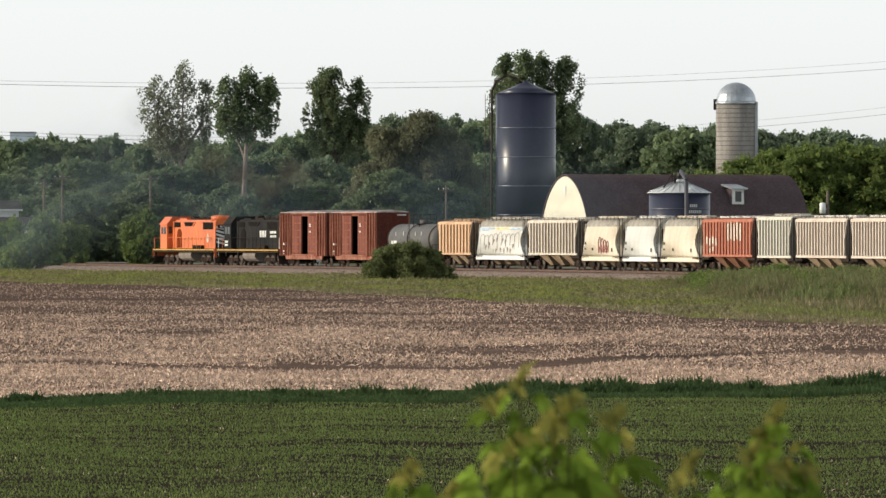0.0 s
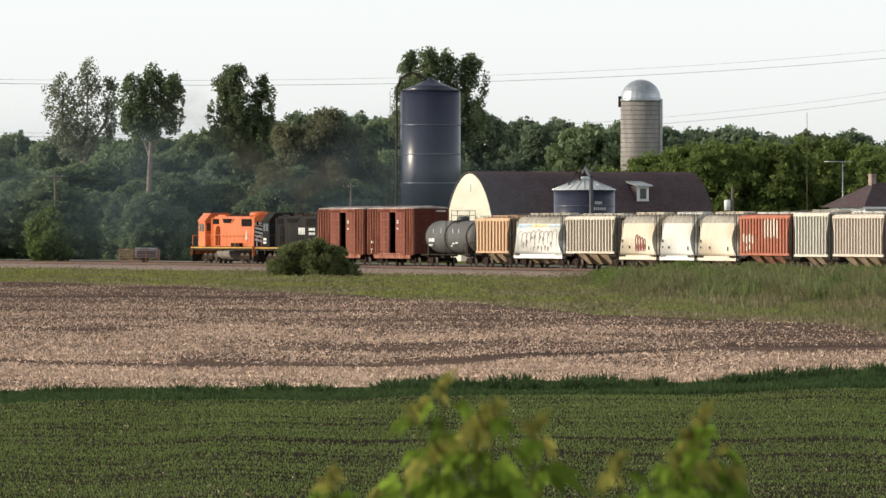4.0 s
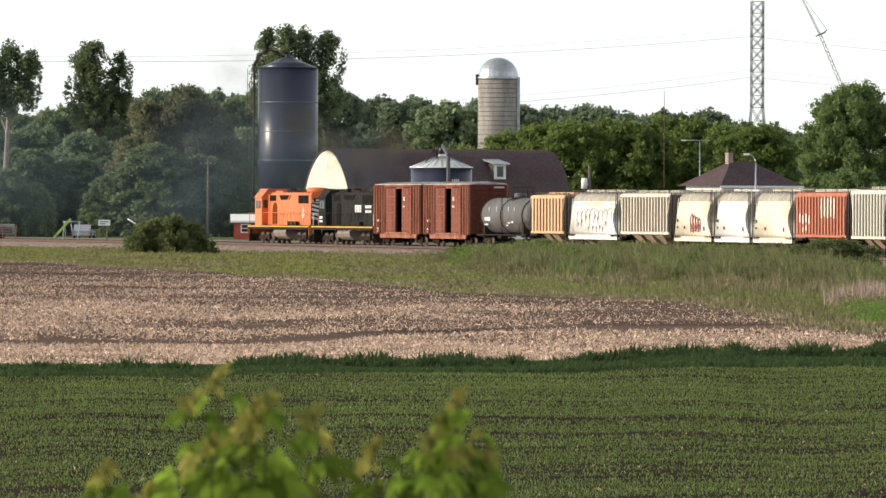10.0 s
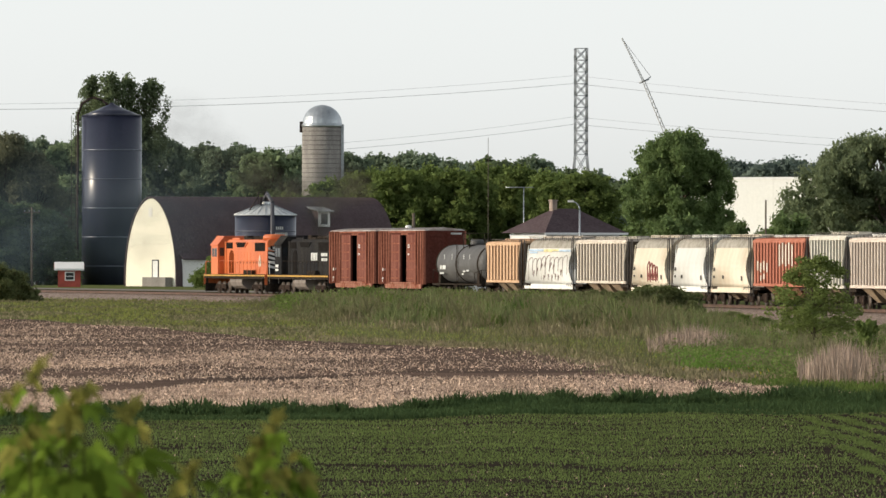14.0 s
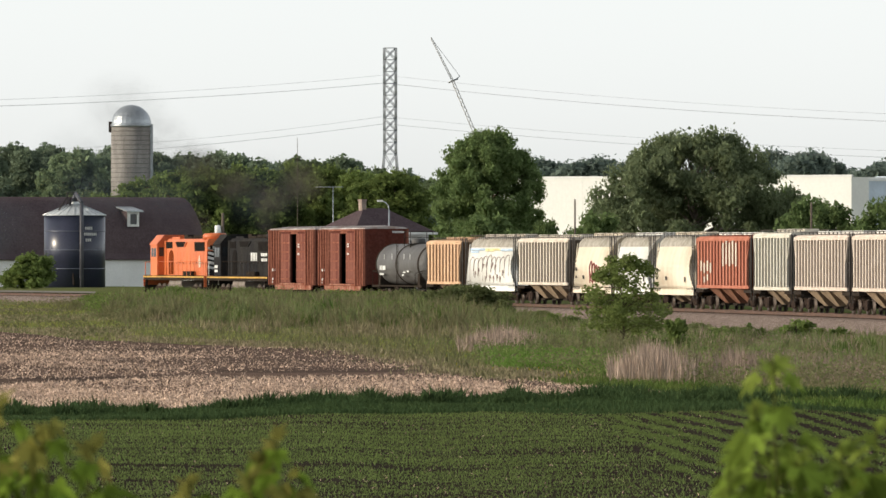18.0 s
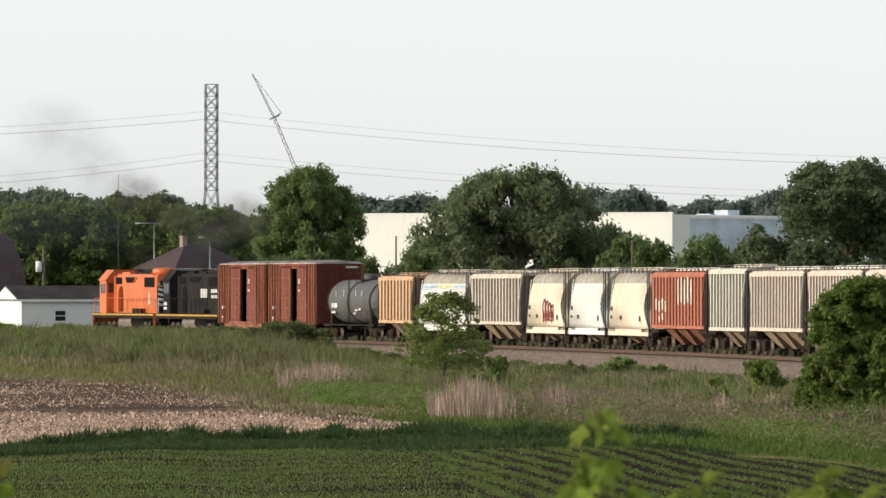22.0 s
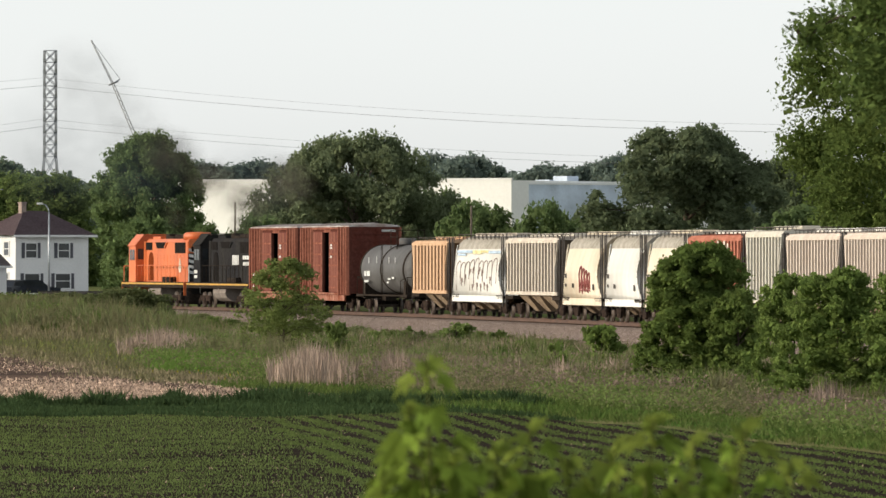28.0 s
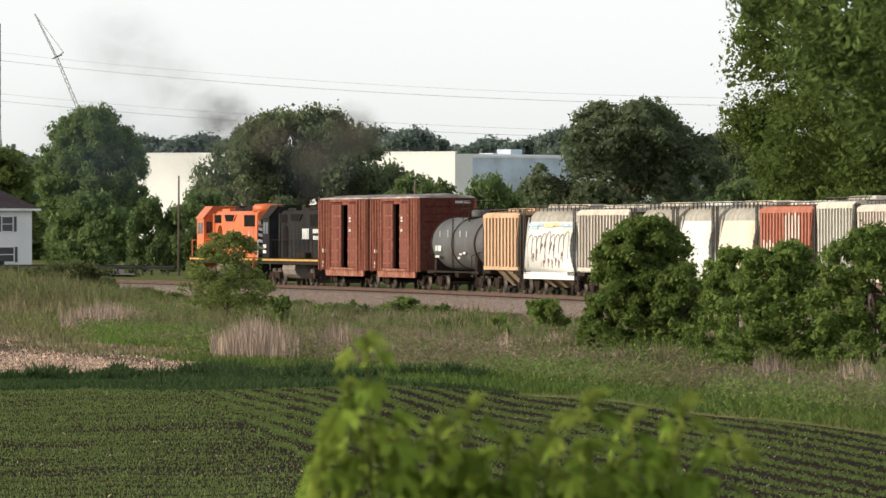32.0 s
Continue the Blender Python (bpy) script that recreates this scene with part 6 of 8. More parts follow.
def streaks(u, d, along, across, seed):
    """Smooth random streaks between 0 and 1, drawn out across the view."""
    x, y = polar(u, d)
    grid = np.random.default_rng(seed).random((256, 256))
    a, b = x / along + 128.0, y / across
    i, j = np.floor(a).astype(int), np.floor(b).astype(int)
    f, g = a - i, b - j
    f, g = f * f * (3 - 2 * f), g * g * (3 - 2 * g)
    i, j, i1, j1 = i % 256, j % 256, (i + 1) % 256, (j + 1) % 256
    return (grid[i, j] * (1 - f) + grid[i1, j] * f) * (1 - g) + (grid[i, j1] * (1 - f) + grid[i1, j1] * f) * g


def blades(name, u, d, height, width, material, label, lean=0.25, curl=0.3, lift=0.0):
    """Upright blades as slim kites that bend over at the tip."""
    k = len(u)
    x, y = polar(u, d)
    z = ground_heights(u, d) - 0.012 + lift
    a = RNG.uniform(0, math.pi, k)
    t = RNG.uniform(0, 2 * math.pi, k)
    h = height * RNG.uniform(0.55, 1.3, k)
    l = h * np.abs(RNG.normal(0, lean, k))
    w = width * RNG.uniform(0.6, 1.4, k)
    base = np.stack([x, y, z], 1)
    tip = base + np.stack([np.cos(t) * l, np.sin(t) * l, h], 1)
    mid = base * 0.5 + tip * 0.5
    mid[:, 2] += h * 0.06
    side = np.stack([np.cos(a) * w, np.sin(a) * w, np.zeros(k)], 1) / 2
    ob = quads(name, np.stack([base - side * 0.4, mid + side, tip, mid - side], 1), material)
    return tagged(ob, label, "plants", kind="stuff")


def between(n, u0, u1, lo, hi, power=1.0):
    """Random bearings and distances between two edges, spread evenly over what the eye sees."""
    u = RNG.uniform(u0, u1, n)
    a = np.array([lo(q) for q in u])
    b = np.array([hi(q) for q in u])
    f = RNG.random(n) ** power
    d = 1.0 / (1.0 / a + (1.0 / b - 1.0 / a) * f)
    return u, d


# the crop: cross rows on one side, rows that run towards the eye on the other
def crop_rows():
    us, ds = [], []
    d = 112.0
    while d < 240:
        n = int(3220 / FOCAL * d / 0.024)
        u = np.linspace(-1520, 1700, n) + RNG.normal(0, 0.9, n)
        dd = d + 0.5 * np.sin(u * 0.004) + RNG.normal(0, 0.05, n)
        keep = RNG.random(n) < RNG.choice((0.35, 0.8, 1.0), p=(0.1, 0.3, 0.6))
        us.append(u[keep]), ds.append(dd[keep])
        d += 0.76
    u, d = np.concatenate(us), np.concatenate(ds)
    side = 700 + (64800 / d - 290) * 1.3 + 25 * np.sin(d * 0.7) + RNG.normal(0, 85, len(d))
    ok = (u < side) & (d < np.interp(u, *CROP_EDGE) - 0.5)
    ok &= 0.7 * streaks(u, d, 7.0, 0.9, 11) + 0.4 * streaks(u, d, 9.0, 4.0, 13) > RNG.uniform(-0.3, 0.66, len(u))
    wob = 4 * (patches(u, d, 8.0, 12) - 0.5)
    for lane in (128, 141, 160, 172, 188, 214):      # bare wheel lanes
        ok &= RNG.random(len(u)) > 0.85 * np.exp(-((d - lane - wob) / 1.3) ** 2) * np.clip(patches(u, d, 5.0, lane) * 2.4 - 0.9, 0, 1)
    u, d = u[ok], d[ok]
    xs = np.arange(4.0, 28.0, 0.76)
    uu, dd = [], []
    for x0 in xs:
        y = np.arange(95, 245, 0.035)
        y = y + RNG.uniform(-0.05, 0.05, len(y))
        x = x0 - 0.0123 * (y - 170) + RNG.normal(0, 0.11, len(y)) + 0.05 * np.sin(y * 0.35 + x0 * 2) + 0.012 * np.maximum(0, 170 - y) ** 1.35 * 0.3
        q = np.arctan2(x, y) * FOCAL
        r = np.hypot(x, y)
        ok = (q > 700 + (64800 / r - 290) * 1.3 + 25 * np.sin(r * 0.7)) & (q < 2050) & (r < np.interp(q, *CROP_EDGE) - 0.5)
        uu.append(q[ok]), dd.append(r[ok])
    u2, d2 = np.concatenate(uu), np.concatenate(dd)
    thin = streaks(u2, d2, 1.6, 7.0, 17) > RNG.uniform(-0.2, 0.42, len(u2))
    u2, d2 = u2[thin], d2[thin]
    # self-sown plants close some of the gaps
    u3, d3 = RNG.uniform(650, 2050, 60000), 1 / RNG.uniform(1 / 245, 1 / 100, 60000)
    ok = (u3 > 700 + (64800 / d3 - 290) * 1.3) & (d3 < np.interp(u3, *CROP_EDGE) - 0.5) & (streaks(u3, d3, 2.5, 12.0, 18) > RNG.uniform(0.55, 1.1, 60000))
    u2, d2 = np.concatenate([u2, u3[ok]]), np.concatenate([d2, d3[ok]])
    return u, d, u2, d2


cu, cd, ru, rd = crop_rows()
blades("crop_plants", cu, cd, 0.055, 0.019, M_CROPLEAF, "young green crop plants in rows", 0.4)
blades("crop_plants", cu, cd + 0.05, 0.034, 0.026, M_CROPLEAF, "young green crop plants in rows", 1.0)
blades("crop_plants", ru, rd, 0.055, 0.03, M_CROPLEAF, "young green crop plants in curving rows", 0.5)
blades("crop_plants", ru, rd + 0.04, 0.04, 0.042, M_CROPLEAF, "young green crop plants in curving rows", 0.9)
# straw bits left from last year's crop among the plants
u, d = between(2600, -1520, 1900, lambda q: 120.0, lambda q: crop_edge(q) - 1)
blades("straw_bits", u, d, 0.05, 0.022, M_STRAW, "pale straw bits scattered among the crop", 1.4)


def stubble_cover(n):
    """Where straw lies: thin in streaks along the old rows, nearly gone in a few bare furrows."""
    u, d = between(n, -1500, 1000, strip_edge, stubble_edge, 1.0)
    wob = patches(u, d, 9.0, 23) - 0.5
    furrow = np.interp(u, (-1150, -450, 0, 463, 640), (275, 279, 302, 303, 290)) + 16 * wob
    gone = np.exp(-((d - furrow) / 5.0) ** 2) * np.clip(patches(u, d, 12.0, 24) * 2.2, 0.35, 1)
    gone += 0.75 * ((d > furrow) & (d < furrow + 42)) * np.clip(patches(u, d, 10.0, 25) * 1.7 - 0.3, 0, 1) * (u > -950)
    gone += 0.9 * np.exp(-((d - 535 - 14 * wob) / 22.0) ** 2) * (u < -760)
    gone += 0.8 * np.exp(-((d - np.interp(u, *STUBBLE_EDGE) + 10) / 11.0) ** 2) * np.clip(patches(u, d, 14.0, 26) * 1.4, 0, 1)
    gone += 0.85 * np.exp(-((d - 398 - 8 * wob) / 10.0) ** 2) * np.clip(patches(u, d, 9.0, 27) * 2 - 0.7, 0, 1)
    streak = 0.5 + 0.5 * np.sin(d * 2 * math.pi / (3.0 * d / 260) + 9 * wob + 0.004 * u)
    ok = (patches(u, d, 7.0, 21) > RNG.uniform(-0.35, 0.75, n)) & (RNG.random(n) > gone) & (RNG.random(n) < 0.62 + 0.38 * streak)
    ok &= RNG.random(n) < np.interp(d, (250, 330, 450, 600), (1.0, 0.75, 0.55, 0.5)) * np.where(d > furrow, np.interp(u, (-800, -200, 200), (1.0, 0.45, 0.16)), np.interp(u, (-800, 0, 400), (1.0, 0.48, 0.22)))
    return u[ok], d[ok]


su, sd = stubble_cover(420000)
x, y = polar(su, sd)
heap = np.stack([x, y, ground_heights(su, sd) + RNG.uniform(0.0, 0.07, len(su))], 1)
tagged(quads("straw_litter", leaf_cloud(heap, RNG.normal(0, 0.6, (len(su), 3)) + np.array((-0.2, -0.5, 0.6)), 0.066, 0.24, 0.4), M_STRAW), "pale straw litter lying on bare soil", "straw", kind="stuff")
su, sd = stubble_cover(110000)
blades("corn_stubble", su, sd, 0.11, 0.03, M_STRAW, "pale cut corn stalks left in the field", 0.4)

u, d = between(52000, -1520, 1250, lambda q: crop_edge(q) - 1.0, lambda q: strip_edge(q) + 1.0)
hh = (0.06 + 0.1 * np.clip(patches(u, d, 2.0, 31), 0, 1)) * np.interp(u, (-700, -150, 300, 700, 1000), (0.8, 1.15, 1.3, 1.35, 1.0))
blades("strip_grass", u, d, hh, 0.045, M_STRIP, "dark green grass strip between the fields", 0.4)
tu, td, th = [], [], []
for k in range(120):      # rounded tussocks, close together on one stretch and rare on the other
    q = RNG.uniform(-560, 1180) if k > 12 else RNG.uniform(-1450, -560)
    c = strip_edge(q) - RNG.uniform(0.5, 6)
    n, r, top = 170, RNG.uniform(0.3, 1.0), RNG.uniform(0.16, 0.42) * float(np.interp(q, (-1450, -500, -200), (0.5, 0.75, 1.0)))
    dx, dy = RNG.normal(0, r * 0.5, n), RNG.normal(0, r * 0.5, n)
    tu.append(q + dx * FOCAL / c), td.append(c + dy), th.append(top * np.exp(-(dx * dx + dy * dy) / (r * r)) + 0.05)
blades("tussock_grass", np.concatenate(tu), np.concatenate(td), np.concatenate(th), 0.045, M_STRIP, "rounded dark grass tussocks between the fields", 0.6)

# verge by the field, weedy bank, damp ground further on
def herbage(name, u, d, height, leaf, material, label, each=5, spread=0.22):
    """Leafy weeds: each plant is a loose heap of small leaves."""
    k = len(u)
    x, y = polar(u, d)
    base = np.stack([x, y, ground_heights(u, d)], 1)
    f = RNG.random((k, each)) ** 0.7
    h = (height * RNG.uniform(0.6, 1.25, k))[:, None] * f
    off = RNG.normal(0, spread, (k, each, 2)) * (1.1 - 0.5 * f[..., None])
    pts = (base[:, None, :] + np.concatenate([off, h[..., None]], 2)).reshape(-1, 3)
    drs = RNG.normal(0, 0.7, (k * each, 3)) + np.array((0, -0.1, 0.7))
    ob = quads(name, leaf_cloud(pts, drs, leaf, 0.5, 0.5), material)
    return tagged(ob, label, "plants", kind="stuff")


u, d = between(60000, -1520, 500, stubble_edge, lambda q: track_d(q) * 0.985)
def bank_end(u, d):
    """How far along a place lies past the bank's ragged, slanting end."""
    k = d / np.interp(u, TRACK_U, TRACK_D)
    return u + 110 * (patches(u, d, 6.0, 45) - 0.5) + 245 - 300 * (0.97 - k)


left = bank_end(u, d) < 0
dry = left & (patches(u, d, 8.0, 44) + 0.35 * (d < np.array([stubble_edge(q) + 22 for q in u])) > 0.62)
blades("dry_grass", u[dry], d[dry], 0.2, 0.06, M_DRYGRASS, "faded yellow grass by the stubble", 0.7)
lush = left & ~dry
blades("verge_grass", u[lush], d[lush], 0.22, 0.06, M_VERGE, "short green grass along the railway", 0.8)
uu, dd = u[left][::20], d[left][::20]
herbage("verge_weeds", uu, dd, 0.3, 0.1, M_WEED, "low weeds along the railway", 6, 0.4)
u, d = u[~left], d[~left]
k = d / np.interp(u, TRACK_U, TRACK_D)
low = (k < 0.7) & (RNG.random(len(u)) < 0.65)
blades("verge_grass", u[low], d[low], 0.15, 0.035, M_VERGE, "short bright grass beside the stubble", 0.6)
u, d = u[~low], d[~low]
blades("bank_weeds", u, d, 0.2 + 0.25 * patches(u, d, 5.0, 41), 0.05, M_WEED, "tall rough weeds on the bank", 0.6)
u, d = between(9000, -330, 530, lambda q: track_d(q) * 0.72, lambda q: track_d(q) * 0.97)
ok = bank_end(u, d) > RNG.uniform(-30, 60, len(u))
u, d = u[ok], d[ok]
p = np.clip(patches(u, d, 5.0, 42), 0, 1)
herbage("bank_weeds", u, d, 0.3 + 0.55 * p, 0.085, M_WEED, "tall rough weeds on the bank", 7, 0.3)
u, d = between(7000, -215, 530, lambda q: track_d(q) * 0.74, lambda q: track_d(q) * 0.95)
ok = patches(u, d, 3.0, 43) > 0.6
herbage("leafy_weeds", u[ok], d[ok], 0.75, 0.09, M_LEAF_BUSH, "leafy green weeds on the bank", 8, 0.35)

def mounds(name, n, u0, u1, lo, hi, reach, tall, width, material, label, each=70):
    """Rounded, feathery heaps of tall weeds: upright blades, longest in each heap's middle."""
    u, d = between(n, u0, u1, lo, hi)
    ok = (u > 400) | (bank_end(u, d) > 20)
    u, d = u[ok], d[ok]
    k = len(u)
    r = (reach * RNG.uniform(0.4, 1.4, k))[:, None]
    dx, dy = RNG.normal(0, 0.55, (k, each)) * r, RNG.normal(0, 0.55, (k, each)) * r
    f = d / np.interp(u, TRACK_U, TRACK_D)
    top = tall * RNG.uniform(0.45, 1.3, k) * np.interp(f, (0.8, 0.93), (1.0, 0.3))
    h = top[:, None] * np.exp(-(dx * dx + dy * dy) / (r * r)) + 0.08
    q = u[:, None] + dx * FOCAL / d[:, None]
    return blades(name, q.ravel(), (d[:, None] + dy).ravel(), h.ravel(), width, material, label, 0.45)


def bank_foot(q):
    return track_d(q) * 0.71


def bank_top(q):
    return track_d(q) * 0.95


mounds("weed_mounds", 620, -330, 560, bank_foot, bank_top, 1.3, 0.95, 0.075, M_WEED, "rounded mounds of rough olive weeds on the bank", 80)
mounds("weed_mounds", 260, -330, 560, bank_foot, bank_top, 1.3, 0.95, 0.075, M_LEAF_SHRUB, "rounded mounds of greener weeds on the bank", 80)
mounds("weed_mounds", 130, -100, 560, bank_foot, bank_top, 1.1, 0.8, 0.075, M_LUSH, "dark green weed mounds on the bank", 80)
mounds("grass_mounds", 170, -330, 560, lambda q: track_d(q) * 0.66, bank_top, 1.4, 0.6, 0.05, M_DRYGRASS, "faded straw-coloured grass on the bank", 60)
mounds("grass_mounds", 260, -250, 620, lambda q: stubble_edge(q) + 1, lambda q: stubble_edge(q) + 16, 1.6, 0.16, 0.05, M_DRYGRASS, "yellowed grass along the stubble", 60)


def damp_lo(q):
    return max(strip_edge(q) + 6, track_d(q) * 0.6)


def damp_hi(q):
    return track_d(q) * 0.95


mounds("weed_mounds", 420, 540, 1950, damp_lo, damp_hi, 0.9, 0.7, 0.045, M_WEED, "rough olive weed mounds below the ballast", 80)
mounds("weed_mounds", 330, 540, 1950, damp_lo, damp_hi, 0.9, 0.7, 0.045, M_LEAF_SHRUB, "leafy weed mounds below the ballast", 80)
mounds("weed_mounds", 360, 540, 1950, damp_lo, damp_hi, 1.0, 0.6, 0.045, M_LUSH, "dark lush grass mounds in damp ground", 80)
mounds("grass_mounds", 380, 640, 1950, lambda q: track_d(q) * 0.7, lambda q: track_d(q) * 0.965, 1.1, 0.6, 0.028, M_REED, "pinkish dry grass below the ballast", 90)

# damp ground by the crop's far side: short grass, weeds, scattered dry reeds
def damp_edge(q):
    return max(stubble_edge(q), strip_edge(q) - 2) if q < 1000 else crop_edge(q) + 1


u, d = between(70000, 500, 2050, damp_edge, lambda q: track_d(q) * 0.965)
p, q = patches(u, d, 7.0, 51), np.clip(patches(u, d, 4.0, 52), 0, 1)
near = d < np.interp(u, *STUBBLE_EDGE) + 22
blades("verge_grass", u[near], d[near], 0.12 + 0.14 * q[near], 0.045, M_LUSH, "lush green grass by the crop", 0.7)
tan = (~near) & (p > 0.54)
blades("dry_grass", u[tan], d[tan], 0.16 + 0.2 * q[tan], 0.035, M_DRYGRASS, "faded dry grass in damp ground", 0.7)
green = (~near) & ~tan
blades("verge_grass", u[green], d[green], 0.12 + 0.2 * q[green], 0.05, M_LUSH, "green grass in damp ground", 0.7)
u, d = between(10000, 470, 2000, lambda q: max(damp_edge(q) + 14, track_d(q) * 0.5), lambda q: track_d(q) * 0.955)
p = patches(u, d, 5.0, 53)
ok = p > 0.42
herbage("railway_weeds", u[ok], d[ok], (0.2 + 0.6 * np.clip(p, 0, 1))[ok], 0.06, M_WEED, "rough olive weeds by the railway", 6, 0.3)
u, d = between(12000, 470, 2000, lambda q: max(damp_edge(q) + 10, track_d(q) * 0.5), lambda q: track_d(q) * 0.93)
ok = patches(u, d, 4.0, 54) > 0.58
herbage("leafy_weeds", u[ok], d[ok], 0.55, 0.06, M_LEAF_BRIGHT, "leafy green weeds in damp ground", 8, 0.3)
u, d = between(12000, 800, 2000, lambda q: max(damp_edge(q) + 12, track_d(q) * 0.55), lambda q: track_d(q) * 0.95)
ok = patches(u, d, 4.5, 57) > 0.47
herbage("dry_weeds", u[ok], d[ok], 0.5, 0.055, mat("dead_weed", (0.27, 0.2, 0.16), 0.9, vary=0.3, second=(0.2, 0.16, 0.12), island=0.3, trans=0.3), "pinkish brown dead weeds by the railway", 7, 0.3)
u, d = between(9000, 880, 1420, lambda q: 275 + 0 * q, lambda q: 325 + 0 * q)
ok = patches(u, d, 4.0, 55) > 0.66
blades("dry_reeds", u[ok], d[ok], 0.55, 0.025, M_REED, "thin dry reeds scattered in damp ground", 0.3)
for u0, u1, d0, h, n in ((718, 852, 285, 1.1, 2400), (450, 590, 372, 0.95, 3200), (886, 978, 288, 0.95, 1100), (1190, 1260, 285, 0.8, 350), (1655, 1740, 232, 0.8, 700), (1800, 1900, 225, 0.8, 600), (1110, 1180, 300, 0.7, 300), (1290, 1345, 290, 0.7, 300)):
    w = (u1 - u0) / 2
    u = np.clip(RNG.normal((u0 + u1) / 2, w * 0.55, n), u0 - 8, u1 + 8)
    d = d0 + RNG.normal(0, 4.0, n)
    ob = blades("reed_clump", u, d, h * np.clip(1 - 0.3 * np.abs(u - (u0 + u1) / 2) / w, 0.3, 1) * RNG.uniform(0.6, 1.15, n), 0.034, M_REED, "clump of pale dry reeds", 0.16)
    tagged(ob, group="reed clumps")
u, d = between(24000, 480, 760, lambda q: 308 + 0 * q, lambda q: 430 + 0 * q)
ok = patches(u, d, 6.0, 61) - 0.9 * np.abs((u - 620) / 140) ** 4 > RNG.uniform(0.1, 0.5, len(u))
blades("lush_grass", u[ok], d[ok], 0.36, 0.06, foliage("bright_grass", (0.125, 0.205, 0.045), (0.11, 0.18, 0.04), 0.5, 0.25), "patch of bright green grass in damp ground", 0.6)
u, d = between(46, 420, 660, lambda q: stubble_edge(q) + 3, lambda q: stubble_edge(q) + 60)
blades("yellow_flowers", u, d, 0.12, 0.06, mat("flower_yellow", (0.45, 0.4, 0.05), 0.8), "small yellow flowers in the grass", 0.6, lift=0.12)


# bushes on the near side of the railway
def bush(label, u, d, top_v, width, leafmat, leaf, count, h0=3.0, w0=3.0, per=90, fill=1.3, br=0.5, z0=0.1, shape="bush"):
    b = tree("bush", label, h0, w0, z0, count, br, leaf, per, leafmat, shape=shape, trunk_r=0.07, limbs=10, fill=fill)
    sized(b, u, d, top_v, width, h0, w0)
    return b


M_LEAF_SAP = foliage("sapling_leaf", (0.21, 0.255, 0.085), (0.175, 0.22, 0.07), 0.58, 0.25)
bush("rounded olive-green bush in front of the train", -717, 762, -19, 172, M_LEAF_SHRUB, 0.16, 120, 3.2, 8.0, 110, br=0.55)
sapling = tree("sapling", "slender young tree with airy light green leaves", 4.0, 3.0, 0.15, 190, 0.22, 0.095, 420, M_LEAF_SAP, shape="dome", trunk_r=0.05, limbs=26, fill=0.0, inner=0.2)
sized(sapling, 735, 381, -3, 160, 4.0, 3.0)
bush("low bright bush beside the sapling", 818, 350, -113, 82, M_LEAF_BRIGHT, 0.13, 26, 1.3, 1.8, 260, br=0.25)
bush("small dark shrub in the grass", 598, 392, -140, 44, M_LEAF_MID, 0.12, 16, 1.0, 1.2, 260, br=0.2)
bush("rounded olive bushes at the bank's end", 455, 505, -52, 175, M_LEAF_SHRUB, 0.1, 120, 2.4, 5.0, 220, br=0.36, fill=0.8)
bush("leafy bush on the bank", 350, 530, -64, 130, M_LEAF_SHRUB, 0.1, 70, 2.4, 4.5, 200, br=0.4)
bush("leafy bush on the bank", 240, 545, -70, 110, M_LEAF_SHRUB, 0.1, 60, 2.0, 4.0, 200, br=0.4)
bush("low leafy shrub by the railway", 1298, 310, -118, 80, M_LEAF_BUSH, 0.11, 26, 1.8, 1.6, 260, br=0.26)
bush("small leafy green shrub in the grass", 1215, 300, -150, 46, M_LEAF_BUSH, 0.11, 16, 1.2, 1.1, 260, br=0.2)
for u0, d0, v0, w0 in ((960, 400, -112, 90), (1040, 390, -104, 110), (1120, 380, -118, 80), (900, 410, -116, 70)):
    bush("grey-green weedy shrub below the ballast", u0, d0, v0 - 12, w0, M_LEAF_BRIGHT, 0.1, 24, 1.5, 2.4, 260, br=0.24)
bush("large dense green bush before the train", 1472, 281, 24, 238, M_LEAF_BUSH, 0.085, 420, 4.5, 3.6, 340, br=0.24, fill=1.5)
bush("leafy side shoots of a large bush", 1540, 279, -55, 120, M_LEAF_BUSH, 0.085, 80, 3.0, 2.2, 360, br=0.24)
bush("leafy green bush beside the railway", 1635, 262, -30, 180, M_LEAF_BUSH, 0.08, 220, 3.6, 3.2, 340, br=0.23, fill=1.3)
bush("wide green bush beside the field", 1715, 242, -20, 250, M_LEAF_BUSH, 0.08, 200, 4.0, 3.6, 360, br=0.27, fill=1.6)
bush("wide green bush beside the field", 1880, 238, 12, 260, M_LEAF_BUSH, 0.08, 200, 4.4, 3.8, 360, br=0.27, fill=1.6)

# ragged weed shrubs along the top of the bank
weed = bush("ragged olive weed shrub on the bank", 60, 585, -58, 60, M_LEAF_SHRUB, 0.1, 34, 1.6, 2.4, 170, br=0.32, fill=0.0)
lush_weed = bush("leafy green weed shrub on the bank", -60, 590, -56, 70, M_LEAF_BRIGHT, 0.12, 34, 1.6, 2.4, 170, br=0.32, fill=0.0)
for k in range(28):
    q = -200 + k * 25 + RNG.uniform(-12, 12)
    f = RNG.uniform(0.84, 0.93)
    dd = track_d(q) * f
    base_v = (ground_z(q, dd) - EYE[2]) * FOCAL / dd
    plant((weed, lush_weed)[int(RNG.random() < 0.4)], q, dd, base_v + RNG.uniform(10, 24), RNG.uniform(40, 95), 1.6, 2.4, "weed shrubs on the bank")

